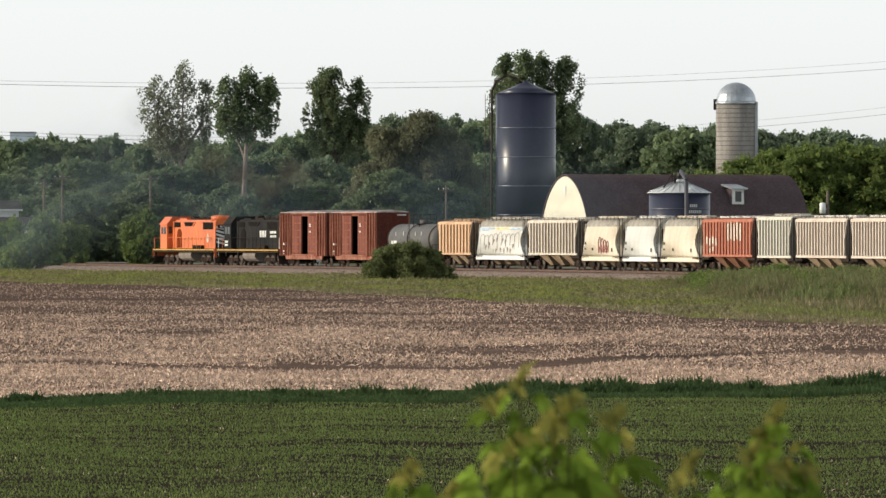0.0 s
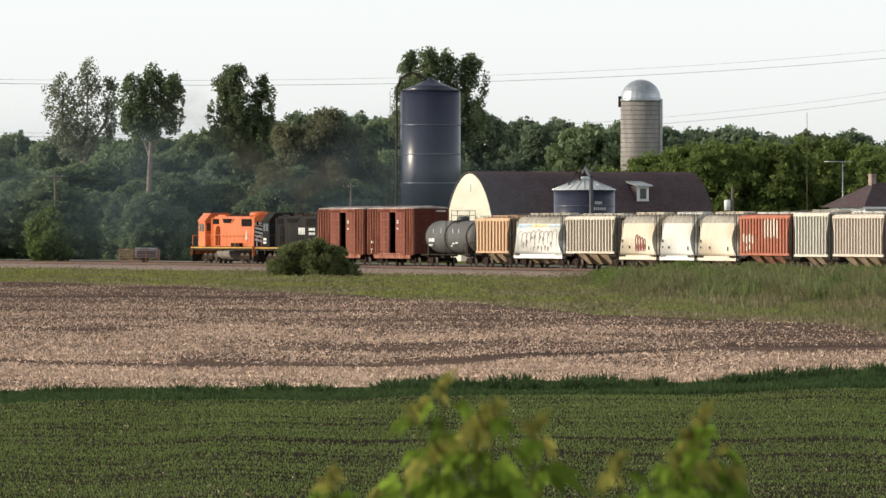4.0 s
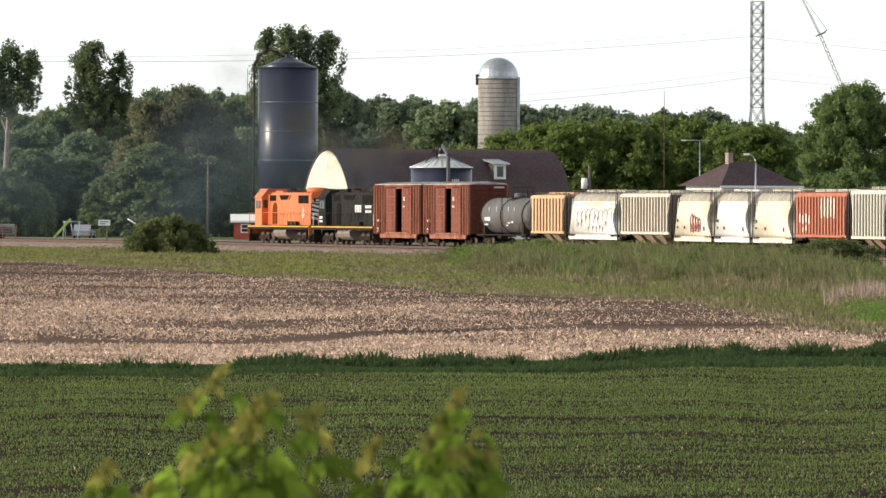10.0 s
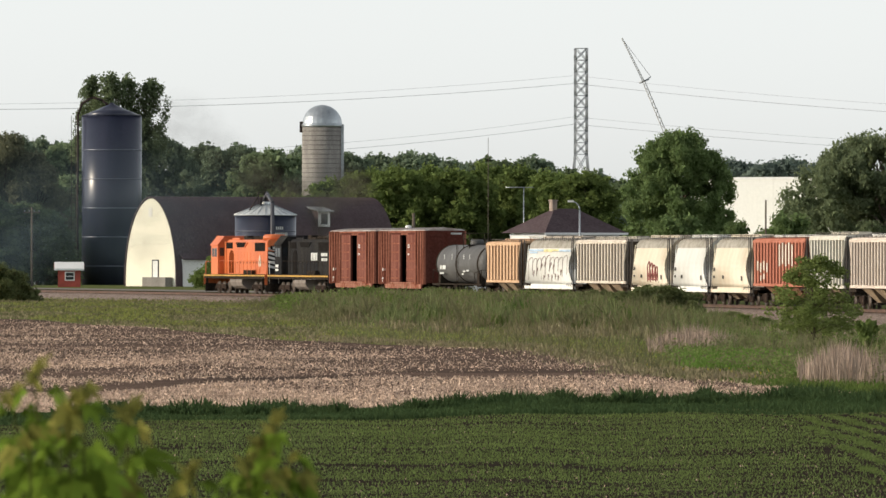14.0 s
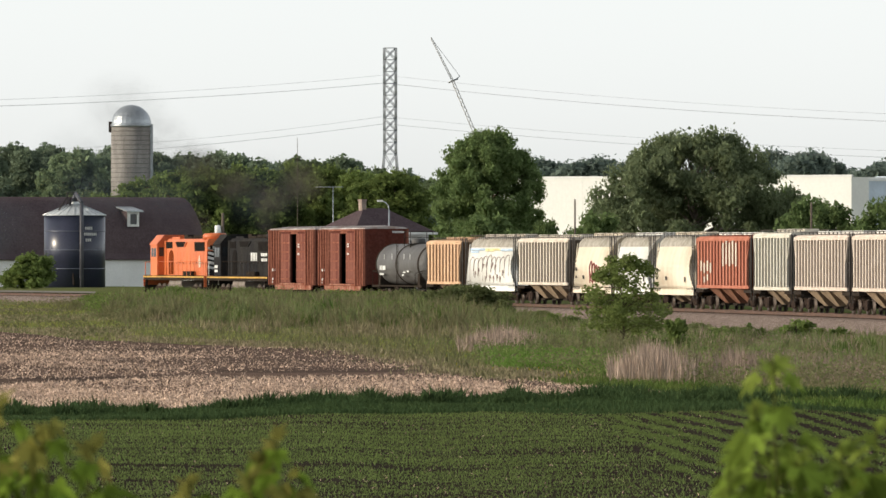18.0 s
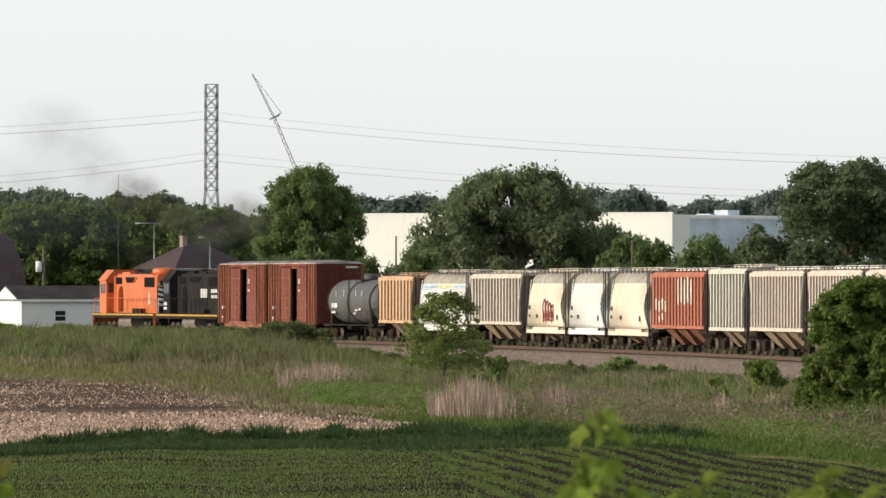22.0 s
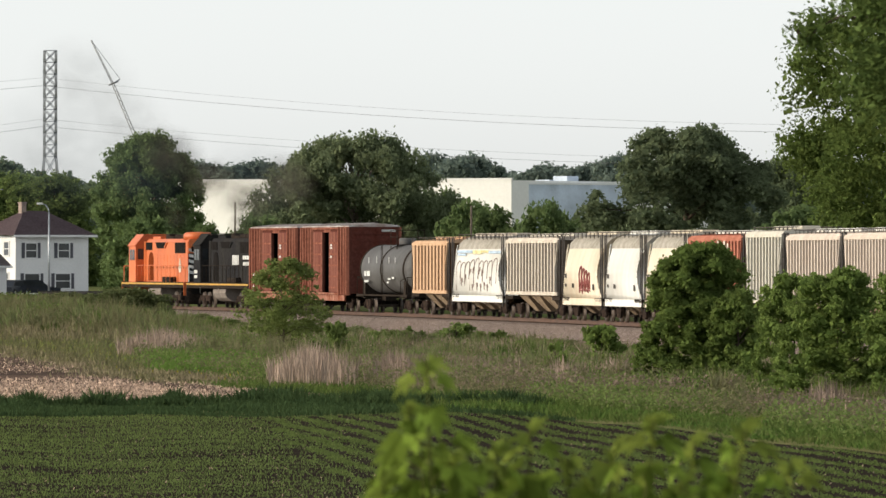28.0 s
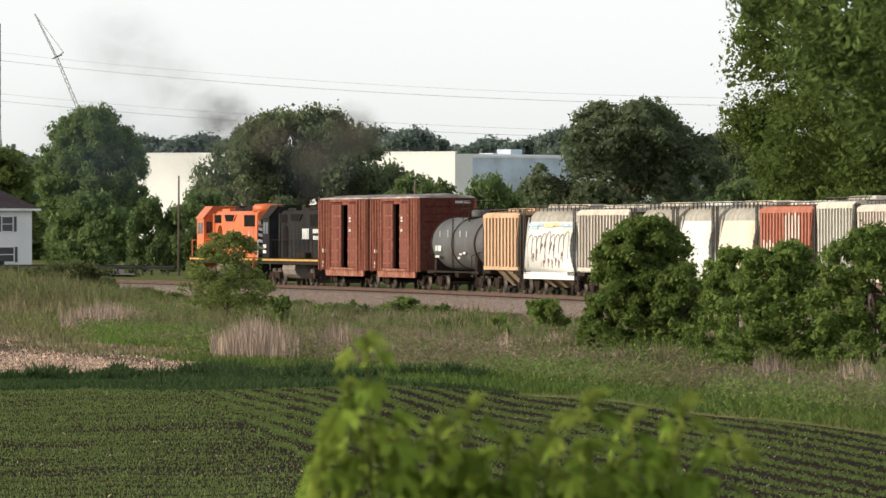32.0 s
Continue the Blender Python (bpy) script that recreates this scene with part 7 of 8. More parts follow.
# weeds and shrubs along the foot of the ballast
for k in range(34):
    q = 560 + k * 27 + RNG.uniform(-12, 12)
    dd = track_d(q) * RNG.uniform(0.8, 0.935)
    base_v = (ground_z(q, dd) - EYE[2]) * FOCAL / dd
    plant((weed, lush_weed)[int(RNG.random() < 0.55)], q, dd, base_v + RNG.uniform(14, 36), RNG.uniform(40, 95), 1.6, 2.4, "weed shrubs below the ballast")
tp, h = post("utility_pole", "grey utility pole with a white transformer", "utility pole", 25, 765, 72, 0.16, M_POLE, group="utility poles")
part("transformer", lathe(B(), [(0.05, h - 1.9), (0.26, h - 1.9), (0.26, h - 1.05), (0.05, h - 1.0)], 14, c=(-0.42, -0.05, 0)), M_WHITE, tp, "white can-shaped transformer")
part("bracket", box(B(), -0.3, 0.0, -0.08, 0.06, h - 1.6, h - 1.45), M_GALV, tp)

# two larger trees at the edge
back_tree = tree("ash_tree", "tall leafy tree with clumped boughs behind the track", 20, 19, 0.5, 560, 1.15, 0.135, 84, M_LEAF_BUSH, shape="oak", trunk_r=0.45, limbs=20, fill=0.9)
sized(back_tree, 1960, 440, 620, 700, 20, 19)


def overhang_tree():
    """A near tree whose lower boughs reach in from the side."""
    d = 68.0
    root = empty("ash_tree", "near ash tree with drooping boughs of slim leaflets", "tree", m=Matrix.Translation(at(2420, d, ground_z(2420, d))))
    o = root.matrix_basis.translation
    bm = B()
    rod(bm, (0, 0, -0.5), (-0.1, 0, 3.2), 0.2, 0.15, 9, False)
    rod(bm, (-0.1, 0, 3.2), (-0.2, 0, 7.5), 0.15, 0.06, 8, False)
    cs = []
    for k in range(64):
        u, v = RNG.uniform(1790, 2560), RNG.uniform(150, 560)
        if v < 300 - 1.2 * (u - 1790):
            continue
        cs.append(at(u, d + RNG.uniform(-1.2, 1.2), rise(v, d)) - o)
    twigs = [at(u, d, rise(v, d)) - o for u, v in ((1642, 402), (1655, 376), (1668, 392), (1690, 410), (1720, 425), (1760, 420))]
    for a, b in zip(twigs, twigs[1:]):
        rod(bm, a, b, 0.012, 0.015, 5, False)
    rod(bm, twigs[-1], Vector((-0.15, 0, twigs[-1].z + 0.3)), 0.02, 0.05, 5, False)
    for c in cs[::4]:
        s = Vector((-0.15, 0, max(2.6, c.z - 0.9)))
        m = s.lerp(c, 0.55) + Vector((0, 0, 0.25))
        rod(bm, s, m, 0.05, 0.03, 6, False)
        rod(bm, m, c, 0.03, 0.008, 5, False)
    part("trunk", bm, M_BARK, root)
    pts, drs = [], []
    for c in cs:
        n = 620
        q = RNG.normal(0, 1, (n, 3)) * np.array((0.17, 0.22, 0.13)) + np.array(c)
        pts.append(q)
        drs.append(RNG.normal(0, 1, (n, 3)) + np.array((0, -0.3, 0.8)))
    for c in twigs:
        pts.append(RNG.normal(0, 1, (34, 3)) * np.array((0.06, 0.06, 0.055)) + np.array(c))
        drs.append(RNG.normal(0, 1, (34, 3)) + np.array((0, -0.3, 0.8)))
    quads("crown", leaf_cloud(np.concatenate(pts), np.concatenate(drs), 0.045, 0.34, 0.4), foliage("ash_leaf", (0.13, 0.18, 0.055), (0.1, 0.15, 0.045), 0.35), root)


overhang_tree()


# ---------------------------------------------------------------- shrubs close to the eye
def broad_leaf(c, way, up, size):
    """One lobed leaf as five kite blades round its stem end, folded along the middle."""
    way = way.normalized()
    side = way.cross(up).normalized()
    nrm = side.cross(way).normalized()
    out = []
    for ang, ln in ((0, 1.2), (0.55, 0.9), (-0.55, 0.9), (1.25, 0.5), (-1.25, 0.5)):
        a = way * math.cos(ang) + side * math.sin(ang) + nrm * 0.16 * abs(math.sin(ang))
        b = nrm.cross(a)
        tip = c + a * ln * size - nrm * size * 0.2 * ln
        mid = c + a * ln * size * 0.52
        out.append([tuple(c), tuple(mid + b * size * 0.16), tuple(tip), tuple(mid - b * size * 0.16)])
    return out


M_LEAF_TIP = foliage("leaf_tip", (0.3, 0.225, 0.075), (0.24, 0.27, 0.055), trans=0.5, island=0.4)


def near_shrub(label, u0, d, tips, leafmat, gap, big=1.0, tipmat=None):
    """Young shoots with opposite, drooping lobed leaves: tips are (bearing, units under the horizon, leafy length, half-width)."""
    root = empty("near_shrub", label, "shrub", "shrubs close by", Matrix.Translation(at(u0, d, ground_z(u0, d))))
    o = root.matrix_basis.translation
    bm = B()
    lv, young = [], []
    for u, v, ln, hw in tips:
        top = at(u, d + RNG.uniform(-0.25, 0.25), rise(-v, d)) - o
        foot = Vector((top.x * 0.35, top.y * 0.3, -0.3))
        mid = foot.lerp(top, 0.5) + Vector((RNG.uniform(-0.04, 0.04), 0, 0))
        rod(bm, foot, mid, 0.01, 0.007, 6, False)
        rod(bm, mid, top, 0.007, 0.0025, 6, False)
        down = (mid - top).normalized()
        for j in range(4):      # the youngest leaves, still half folded
            a = j * 1.57 + RNG.uniform(-0.4, 0.4)
            way = Vector((math.cos(a) * 0.55, math.sin(a) * 0.55, RNG.uniform(-0.5, 0.9)))
            young += broad_leaf(top + down * 0.012 * j, way, Vector((math.cos(a + 2), math.sin(a + 2), 0.6)), RNG.uniform(0.032, 0.05) * big)
        n = max(2, int(ln / gap))
        turn = RNG.uniform(0, 3)
        for k in range(n):
            f = (k + 0.6) / n
            p = top + down * ln * f
            turn += 1.57 + RNG.uniform(-0.35, 0.35)
            for j in range(2 if f < 0.35 else 3):
                a = turn + j * (math.pi if f < 0.35 else 2.1) + RNG.uniform(-0.3, 0.3)
                reach = hw * (0.2 + 0.8 * min(1, f * 1.5)) * RNG.uniform(0.4, 0.95)
                out = Vector((math.cos(a), math.sin(a) * 0.8, 0.35))
                q = p + out.normalized() * reach
                rod(bm, p, q, 0.0016, 0.0011, 4, False)
                hang = Vector((math.cos(a) * 0.7, math.sin(a) * 0.6, RNG.uniform(-1.1, -0.25)))
                leaf = broad_leaf(q, hang, Vector((-math.cos(a) * 0.2, -0.5 + RNG.uniform(-0.4, 0.4), 1)), RNG.uniform(0.055, 0.085) * (0.72 + 0.4 * min(1, f * 2)) * big)
                if f < 0.2 and RNG.random() < 0.4:
                    young += leaf
                else:
                    lv += leaf
    part("stem", bm, M_SHOOT, root)
    quads("foliage", np.array(lv), leafmat, root)
    quads("young_leaves", np.array(young), tipmat or M_LEAF_TIP, root, "yellowish young leaves at the tips")
    return root


shrub_a = near_shrub("sunlit yellow-green maple shoots close by", -489, 20.0, [(-520, 262, 0.42, 0.12), (-430, 285, 0.38, 0.12), (-560, 300, 0.36, 0.1), (-350, 330, 0.22, 0.06), (-480, 345, 0.35, 0.13), (-719, 410, 0.2, 0.09), (-640, 450, 0.2, 0.09), (-400, 430, 0.25, 0.12), (-455, 300, 0.4, 0.14), (-530, 360, 0.35, 0.15)], M_LEAF_YOUNG, 0.07, 1.1)
shrub_c = near_shrub("yellow-green maple shoot beside a larger one", -90, 20.0, [(-66, 322, 0.22, 0.07), (-90, 345, 0.25, 0.09), (-215, 405, 0.2, 0.08), (-110, 385, 0.2, 0.1), (-40, 390, 0.2, 0.09)], M_LEAF_YOUNG, 0.055)
shrub_b = near_shrub("fresh green maple shoots close by", 1200, 20.0, [(1141, 170, 0.5, 0.13), (1105, 250, 0.42, 0.13), (1321, 292, 0.3, 0.09), (1260, 330, 0.28, 0.12), (1541, 278, 0.3, 0.12), (1470, 330, 0.3, 0.13), (1610, 320, 0.3, 0.12), (1390, 345, 0.28, 0.12), (1180, 350, 0.3, 0.14), (1700, 300, 0.3, 0.12), (1060, 380, 0.24, 0.12), (1780, 360, 0.3, 0.13), (1225, 380, 0.3, 0.12), (1330, 390, 0.3, 0.12), (1430, 380, 0.3, 0.12), (1520, 370, 0.3, 0.12), (1590, 390, 0.3, 0.12), (1670, 370, 0.3, 0.12), (1130, 330, 0.3, 0.14), (1290, 360, 0.25, 0.14)], foliage("leaf_fresh", (0.15, 0.25, 0.04), (0.24, 0.3, 0.05), 0.6, 0.6), 0.066, 1.08, foliage("fresh_tip", (0.26, 0.3, 0.06), (0.2, 0.27, 0.05), 0.55, 0.4))

SWAY_A = [(0, 0, 0), (0.5, 64, 56), (1, 69, 75), (1.5, 31, 0), (2, -50, 36), (2.5, -40, 39), (3.5, 20, 0), (4.5, 50, -40), (5, 120, -65), (5.5, 70, -60), (6, -165, -134), (6.5, -173, -110), (7, -200, -250), (7.5, -215, -245), (8, -220, -180), (8.5, -210, -125), (9, -180, -99), (9.5, -68, -72), (10, -101, -45), (10.5, -146, -52), (11, -74, 22), (11.5, -39, 11), (12, -164, -12), (12.5, -171, -31), (13, 5, 42), (13.5, 64, 40), (14, -110, 52), (14.5, 24, -6), (15.5, 60, 10), (16.5, 46, 14), (17, 150, 40), (17.5, 121, -31), (18, 130, -10), (19, 70, 40), (20, 20, 10), (21, 60, 20), (23, -40, -30), (26, 30, 0), (29, -20, 10), (32, 20, 0)]
SWAY_B = [(0, 0, 0), (4, -40, 10), (8, 30, -10), (12, -30, 0), (15, 10, 0), (16.5, -145, -40), (17, -138, -35), (17.5, -144, -28), (18, -123, -18), (18.5, -69, -10), (19, -13, -6), (19.5, -50, -7), (20, -147, -39), (20.5, -80, -32), (21, -50, -37), (21.5, -74, -42), (22, -112, -47), (22.5, -94, -38), (23, -108, -29), (23.5, -111, -22), (24, -116, -33), (24.5, -133, -46), (25, -75, -36), (25.5, -71, -39), (26, 0, 0), (26.5, -20, 12), (27.5, -100, 0), (28.5, -145, -20), (29, -136, -17), (29.5, -150, -24), (30, -156, -31), (30.5, -140, -22), (31, -132, -13), (31.5, -136, -15), (32, -139, -17)]


# ---------------------------------------------------------------- yard things beyond the track
def parked_car(u, d, paint, label, turn):
    root = empty("parked_car", label, "car", "parked cars", Matrix.Translation(at(u, d, -0.2)) @ Matrix.Rotation(radians(facing(u) + turn), 4, "Z"))
    part("body", extrude(B(), [(-2.2, 0.35), (2.2, 0.35), (2.25, 0.75), (1.2, 0.9), (0.6, 1.42), (-1.3, 1.45), (-1.9, 0.95), (-2.25, 0.85)], "Y", -0.85, 0.85), paint, root)
    part("side_glass", extrude(B(), [(0.95, 0.95), (0.52, 1.36), (-1.22, 1.38), (-1.65, 0.97)], "Y", -0.865, -0.845), M_GLASS, root)
    part("bumper", box(B(), 2.2, 2.32, -0.8, 0.8, 0.35, 0.55), M_GALV, root)
    for x in (-1.4, 1.4):
        for y in (-0.8, 0.8):
            w = part("wheel", lathe(B(), [(0.1, y - 0.1), (0.33, y - 0.1), (0.33, y + 0.1), (0.1, y + 0.1)], 16, "Y", c=(x, 0, 0.33)), M_TYRE, root)
            part("rim", lathe(B(), [(0.05, y - 0.115), (0.2, y - 0.11), (0.2, y + 0.11), (0.05, y + 0.115)], 12, "Y", c=(x, 0, 0.33)), M_GALV, w)


M_CARDARK = mat("car_dark", (0.02, 0.025, 0.035), 0.25)
M_CARWHITE = mat("car_grey", (0.3, 0.31, 0.34), 0.3)
parked_car(252, 762, M_CARDARK, "dark parked car beside the house", 70)
parked_car(290, 764, M_CARDARK, "dark parked pickup-sized car beside the house", 10)


def guard_rail(u0, u1, d, label, material, h=0.75):
    a, b = at(u0, d, -0.2), at(u1, d, -0.2)
    ln = (b - a).length
    root = empty("guard_rail", label, "guard rail", m=Matrix.Translation(a) @ Matrix.Rotation(math.atan2((b - a).y, (b - a).x), 4, "Z"))
    part("beam", extrude(B(), [(-0.04, h - 0.32), (0.0, h - 0.25), (-0.04, h - 0.16), (0.0, h - 0.08), (-0.04, h), (0.03, h), (0.03, h - 0.32)], "X", 0, ln), material, root)
    for k in range(int(ln / 1.9) + 1):
        part("post", box(B(), k * 1.9, k * 1.9 + 0.12, 0.03, 0.18, -0.3, h - 0.02), material, root)


tagged(mesh_of("road", [at(u, d, -0.1) for d in (672, 735, 795) for u in (120, 250, 380, 480, 570)], [(i + 5 * j, i + 1 + 5 * j, i + 6 + 5 * j, i + 5 + 5 * j) for j in range(2) for i in range(4)], mat("old_asphalt", (0.17, 0.165, 0.16), 0.9, vary=0.2, scale=0.2, fine=3, second=(0.13, 0.125, 0.12))), "pale worn asphalt road beyond the track", "road", kind="structure")
guard_rail(405, 640, 690, "dull steel guard rail along the road", M_STEELDARK)
guard_rail(300, 420, 700, "dull steel guard rail along the road", M_STEELDARK)
M_GATE = mat("gate_paint", (0.36, 0.18, 0.13), 0.7, vary=0.2)
gate = empty("yard_gate", "low red pipe gate in the farm yard", "gate", m=Matrix.Translation(at(-1059, 900, -0.2)))
for k in range(5):
    part("bar", rod(B(), (0, 0, 0.3 + k * 0.26), (3.9, 0, 0.3 + k * 0.26), 0.04, n=6), M_GATE, gate)
for x in (0, 1.3, 2.6, 3.9):
    part("upright", rod(B(), (x, 0, -0.2), (x, 0, 1.4), 0.05, n=6), M_GATE, gate)
slide = empty("play_slide", "leaning yellow-green yard slide", "slide", m=Matrix.Translation(at(-905, 905, -0.2)))
part("chute", hexa(B(), [(-1.1, 0, 0.2), (-0.9, 0, 0.1), (-0.9, 0.5, 0.1), (-1.1, 0.5, 0.2)], [(0.6, 0, 2.1), (0.75, 0, 1.95), (0.75, 0.5, 1.95), (0.6, 0.5, 2.1)]), mat("slide_plastic", (0.42, 0.55, 0.12), 0.5), slide)
for y in (0, 0.5):
    part("leg", rod(B(), (0.95, y, -0.2), (0.7, y, 2.0), 0.04, n=6), M_STEEL, slide)
parked_car(-868, 925, M_CARWHITE, "pale car parked in the farm yard", 82)
swing = empty("swing_frame", "small pale blue A-frame yard swing", "swing", m=Matrix.Translation(at(-893, 915, -0.2)))
M_SWING = mat("swing_paint", (0.4, 0.52, 0.6), 0.5)
for x in (-0.6, 0.9):
    for y in (-0.5, 0.5):
        part("leg", rod(B(), (x + 0.3 * y, y, -0.1), (x, 0, 1.75), 0.04, n=6), M_SWING, swing)
part("top_bar", rod(B(), (-0.75, 0, 1.75), (1.05, 0, 1.75), 0.045, n=6), M_SWING, swing)
part("seat", box(B(), -0.15, 0.4, -0.12, 0.12, 0.5, 0.55), M_SHUTTER, swing)
for x in (-0.12, 0.37):
    part("chain", rod(B(), (x, 0, 0.52), (x, 0, 1.74), 0.012, n=4), M_STEELDARK, swing)
trailer = empty("yard_trailer", "low grey box trailer behind the gate", "trailer", m=Matrix.Translation(at(-1012, 915, -0.2)))
part("box_body", box(B(), -1.1, 1.1, 0, 1.5, 0.45, 1.5, 0.04), M_CARWHITE, trailer)
part("tail_panel", box(B(), -0.95, 0.95, -0.03, 0.02, 0.55, 1.2), M_SHUTTER, trailer)
part("drawbar", rod(B(), (1.1, 0.7, 0.5), (2.3, 0.7, 0.45), 0.05, n=6), M_STEELDARK, trailer)
for y in (0.1, 1.4):
    part("wheel", lathe(B(), [(0.1, y - 0.09), (0.32, y - 0.09), (0.32, y + 0.09), (0.1, y + 0.09)], 14, "Y", c=(-0.2, 0, 0.32)), M_TYRE, trailer)
sign = empty("road_sign", "small white sign board on a dark post", "sign", m=Matrix.Translation(at(-828, 880, -0.2)) @ Matrix.Rotation(radians(facing(-828)), 4, "Z"))
part("post", rod(B(), (0, 0, -0.3), (0, 0, 2.1), 0.06, n=6), M_POLE, sign)
bd = part("board", box(B(), -0.85, 0.3, -0.12, -0.06, 1.45, 2.0, 0.01), M_WHITE, sign)
for k, w in enumerate((0.8, 0.55)):
    part("lettering", box(B(), -0.7, -0.7 + w, -0.13, -0.118, 1.78 - k * 0.2, 1.86 - k * 0.2), M_SHUTTER, bd, "dark lettering bar")
rack = empty("leaning_ladder", "white ladder leaning on a low rack", "ladder", m=Matrix.Translation(at(-776, 905, -0.2)) @ Matrix.Rotation(radians(facing(-776)), 4, "Z"))
for y in (0.0, 0.4):
    part("rail", rod(B(), (-0.9, y, 2.1), (0.9, y, 0.9), 0.05, n=6), M_WHITE, rack)
    part("support", rod(B(), (0.5, y, -0.2), (-0.1, y, 1.6), 0.05, n=6), M_POLE, rack)
for k in range(6):
    f = (k + 0.5) / 6
    part("rung", rod(B(), (-0.9 + 1.8 * f, 0, 2.1 - 1.2 * f), (-0.9 + 1.8 * f, 0.4, 2.1 - 1.2 * f), 0.03, n=5), M_WHITE, rack)
for v in (66, 84, 98):      # service wires along the yard's poles
    wires("power_line", [((-1800, v - 6, 962), (-1361, v - 4, 960), 0.5), ((-1361, v - 4, 960), (-1173, v, 955), 0.4), ((-1173, v, 955), (-650, v - 18, 950), 0.9)], 0.014)
tagged(mesh_of("farm_road", [at(u, track_d(u) + k, -0.1) for k in (24, 62) for u in (-1900, -1200, -600, -200)], [(0, 1, 5, 4), (1, 2, 6, 5), (2, 3, 7, 6)], M_YARD), "pale gravel yard before the barn", "yard", kind="structure")
tank = empty("far_building", "grey flat block over the far trees", "building", m=Matrix.Translation(at(-1400, 2000, -0.2)))
part("block", box(B(), -2.6, 2.6, 0, 6, 0, rise(176, 2000)), M_HALL_BLUE, tank)
part("rim", box(B(), -2.7, 2.7, -0.1, 6.1, rise(176, 2000), rise(176, 2000) + 0.3), M_STEEL, tank)
# a wooded rise on the far horizon, its distance haze painted as bluish colour
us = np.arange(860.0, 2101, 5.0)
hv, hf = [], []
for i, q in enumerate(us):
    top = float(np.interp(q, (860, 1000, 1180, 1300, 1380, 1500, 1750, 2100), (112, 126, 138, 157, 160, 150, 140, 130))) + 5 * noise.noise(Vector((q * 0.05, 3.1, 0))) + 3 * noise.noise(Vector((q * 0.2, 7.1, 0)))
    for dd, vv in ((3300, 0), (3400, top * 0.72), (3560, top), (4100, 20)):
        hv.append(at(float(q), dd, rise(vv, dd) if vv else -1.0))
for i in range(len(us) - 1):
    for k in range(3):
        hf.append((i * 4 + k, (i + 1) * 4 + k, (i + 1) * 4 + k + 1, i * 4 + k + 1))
tagged(mesh_of("far_hill", hv, hf, mat("haze_tinted_wood", (0.2, 0.26, 0.25), 0.95, vary=0.2, scale=0.02, fine=0.12, second=(0.16, 0.215, 0.22))), "wooded hill on the far horizon, painted haze-blue", "hill", kind="structure")
far_house = gabled("farmhouse", "white house hidden among dark trees", "house", -632, 1010, -0.2, 3.2, 4.0, 3.0, 4.6, 20, M_WHITE, M_GREYROOF)
window(far_house, 1.6, 1.2, 0.7, 1.0)


# ---------------------------------------------------------------- exhaust smoke, as drifting puffs of soot flakes
def soot(name, alpha, shade):
    """Smoke that thins out from a puff's middle to its rim, torn by noise."""
    m = bpy.data.materials.new(name)
    m.use_nodes = True
    n, l = m.node_tree.nodes, m.node_tree.links
    cl, df, mx = n.new("ShaderNodeBsdfTransparent"), n.new("ShaderNodeBsdfDiffuse"), n.new("ShaderNodeMixShader")
    df.inputs["Color"].default_value = (*shade, 1)
    co, gr, nz = n.new("ShaderNodeTexCoord"), n.new("ShaderNodeTexGradient"), n.new("ShaderNodeTexNoise")
    gr.gradient_type = "SPHERICAL"
    l.new(co.outputs["Object"], gr.inputs["Vector"])
    l.new(co.outputs["Object"], nz.inputs["Vector"])
    nz.inputs["Scale"].default_value, nz.inputs["Detail"].default_value = 2.2, 4
    ease = n.new("ShaderNodeMapRange")
    ease.interpolation_type = "SMOOTHSTEP"
    ease.inputs["From Max"].default_value, ease.inputs["To Max"].default_value = 0.9, alpha * 2
    torn = n.new("ShaderNodeMath")
    torn.operation = "MULTIPLY"
    l.new(gr.outputs["Fac"], ease.inputs["Value"])
    l.new(ease.outputs["Result"], torn.inputs[0])
    l.new(nz.outputs["Fac"], torn.inputs[1])
    l.new(torn.outputs["Value"], mx.inputs["Fac"])
    l.new(cl.outputs["BSDF"], mx.inputs[1])
    l.new(df.outputs["BSDF"], mx.inputs[2])
    l.new(mx.outputs["Shader"], n["Material Output"].inputs["Surface"])
    return m


M_SOOT = soot("soot", 0.33, (0.09, 0.08, 0.066))
M_SOOT_THIN = soot("thin_soot", 0.18, (0.12, 0.105, 0.09))
M_HAZE = soot("blue_haze", 0.2, (0.14, 0.17, 0.19))
# paler and bluer than smoke, to veil the dark wood with haze
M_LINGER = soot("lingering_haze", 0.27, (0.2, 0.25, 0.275))


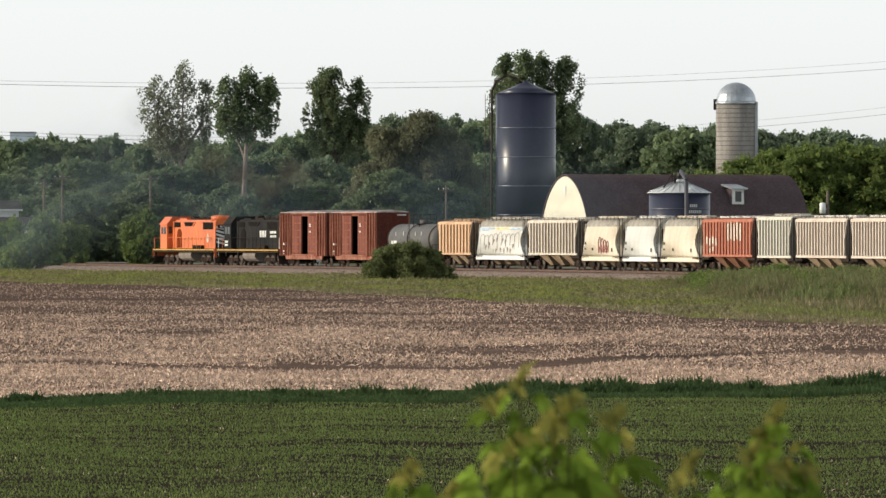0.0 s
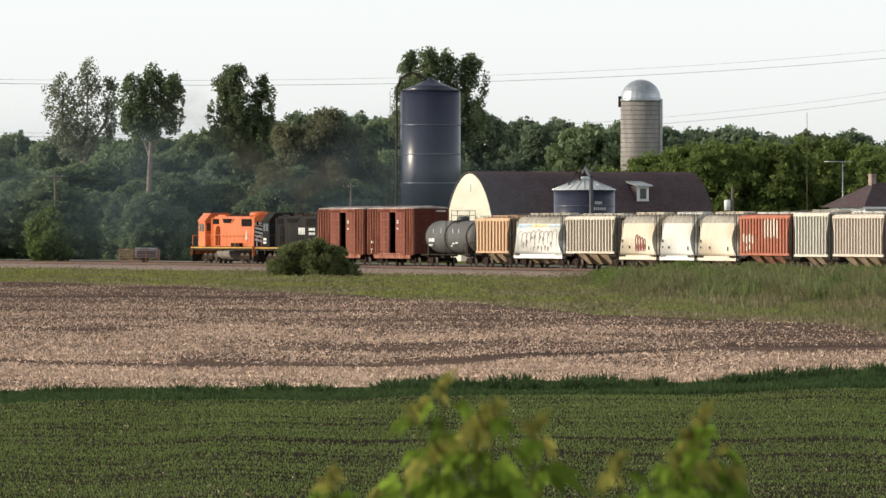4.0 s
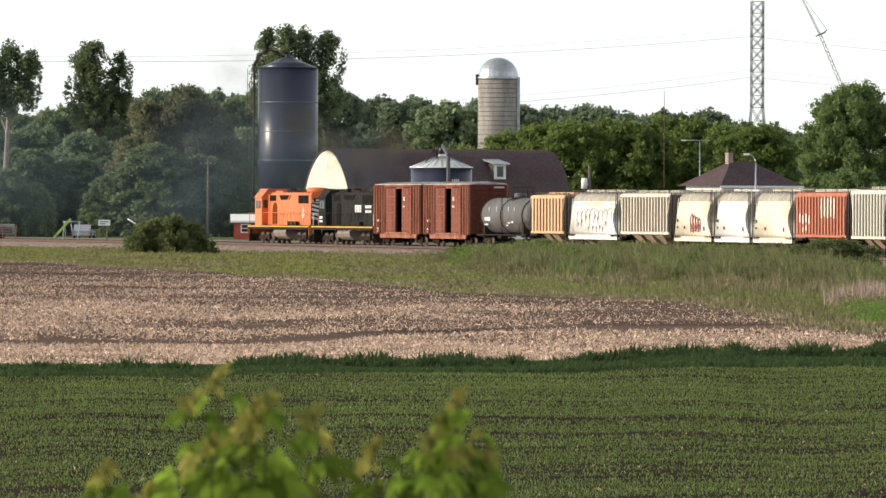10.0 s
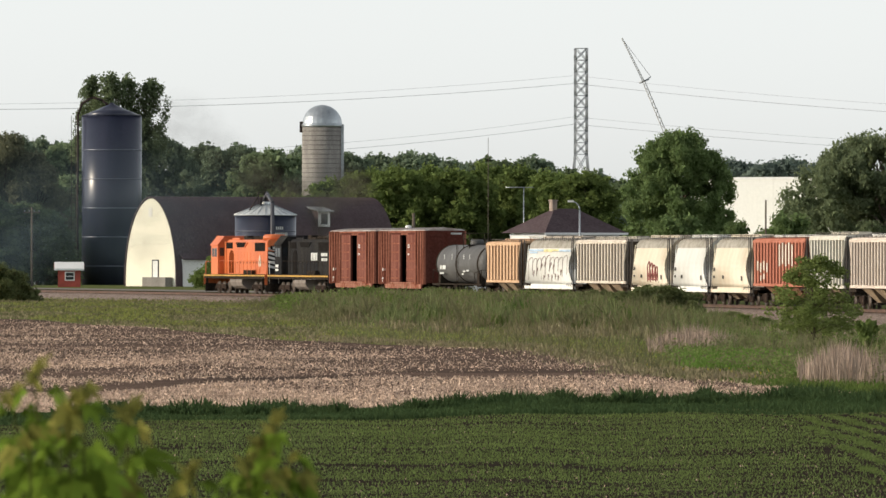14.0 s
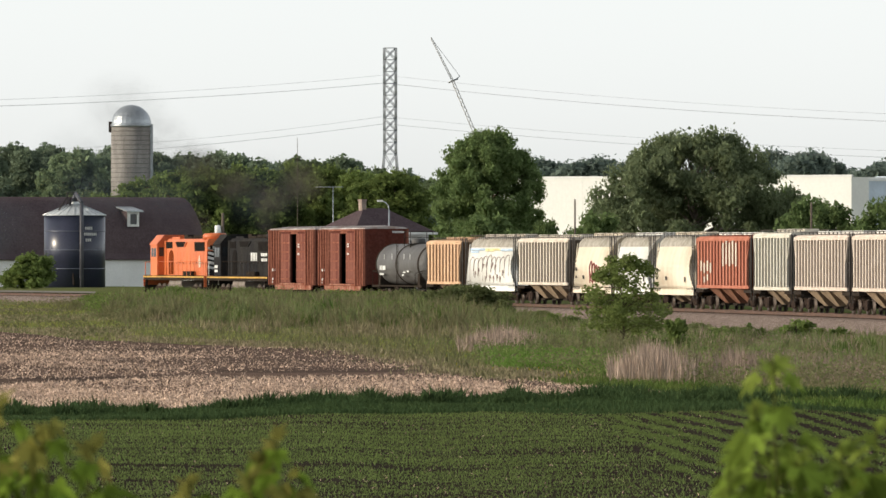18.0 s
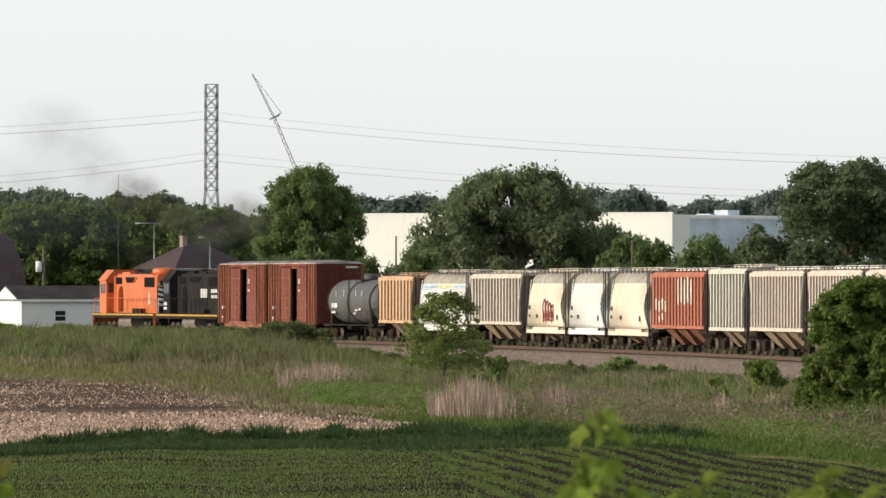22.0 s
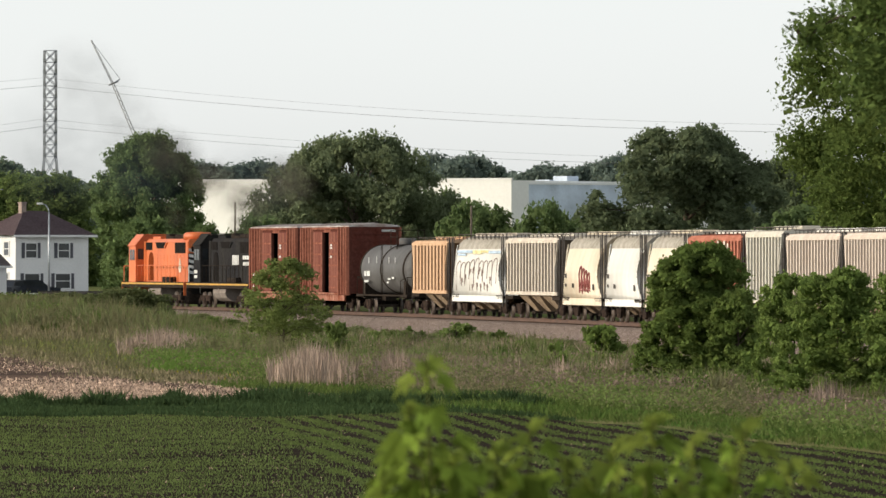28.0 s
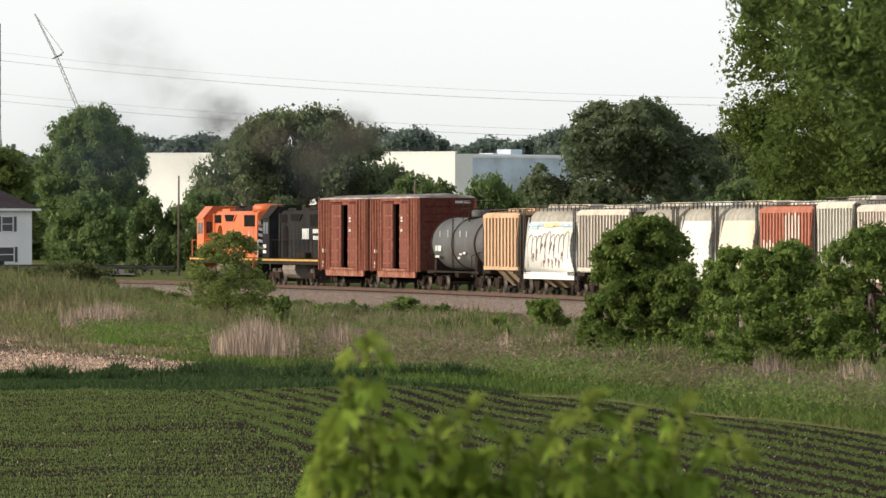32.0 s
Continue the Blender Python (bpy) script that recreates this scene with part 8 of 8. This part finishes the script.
def plume(label, puffs):
    """A plume: each puff is (right, up, width, height, surface), made of one or two rough bowed sheets."""
    root = empty("exhaust_smoke", label, "smoke", "engine smoke")
    for x, z, w, h, surface in puffs:
        bm = B()
        for tilt in ((-0.35, 0.4) if surface is M_SOOT else (0.3,)):
            ring = []
            for k in range(18):
                a = k / 18 * 2 * math.pi
                r = RNG.uniform(0.96, 1.04)
                ring.append(bm.verts.new((r * math.cos(a), 0.5 * r * math.cos(a) * tilt + 0.3 * r * math.sin(a) * tilt, r * math.sin(a))))
            hub = bm.verts.new((0, 0.12 * tilt, 0))
            for k in range(18):
                bm.faces.new((hub, ring[k], ring[(k + 1) % 18]))
        ob = part("puff", bm, surface, root)
        ob.matrix_basis = Matrix.LocRotScale(Vector((x, RNG.uniform(-0.8, 0.8), z)), Euler((0, RNG.uniform(-0.6, 0.6), RNG.uniform(-0.3, 0.3))), (w / 2, w / 2, h / 2))
        ob.visible_shadow = False
    return root


smoke_b = plume("dark exhaust smoke drifting off the black engine", [(0.3, 1.2, 2.0, 2.6, M_SOOT), (0.6, 3.0, 4.5, 3.4, M_SOOT), (3.0, 4.4, 5.0, 4.2, M_SOOT), (-2.0, 4.2, 4.5, 3.2, M_SOOT), (-4.6, 5.6, 5.5, 4.2, M_SOOT), (-7.5, 7.6, 7.0, 5.5, M_SOOT_THIN), (-10.5, 10.0, 8.5, 6.5, M_SOOT_THIN)])
smoke_a = plume("thin exhaust haze over the orange engine", [(0.2, 1.4, 2.4, 3.0, M_SOOT_THIN), (-2.2, 4.2, 8.0, 7.5, M_HAZE), (-8.0, 5.0, 13.0, 10.0, M_HAZE), (5.0, 3.8, 9.0, 7.0, M_HAZE)])

# exhaust that hangs in the still air, and distance haze, added as tinted sheets before the wood
lingering = plume("bluish sheets of exhaust and distance haze before the wood", [(x, z, w, h, M_LINGER) for x, z, w, h in ((-24, 5, 34, 17), (-4, 6.5, 34, 20), (17, 6, 34, 18), (30, 5, 20, 12))])
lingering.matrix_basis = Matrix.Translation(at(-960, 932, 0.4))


motions()
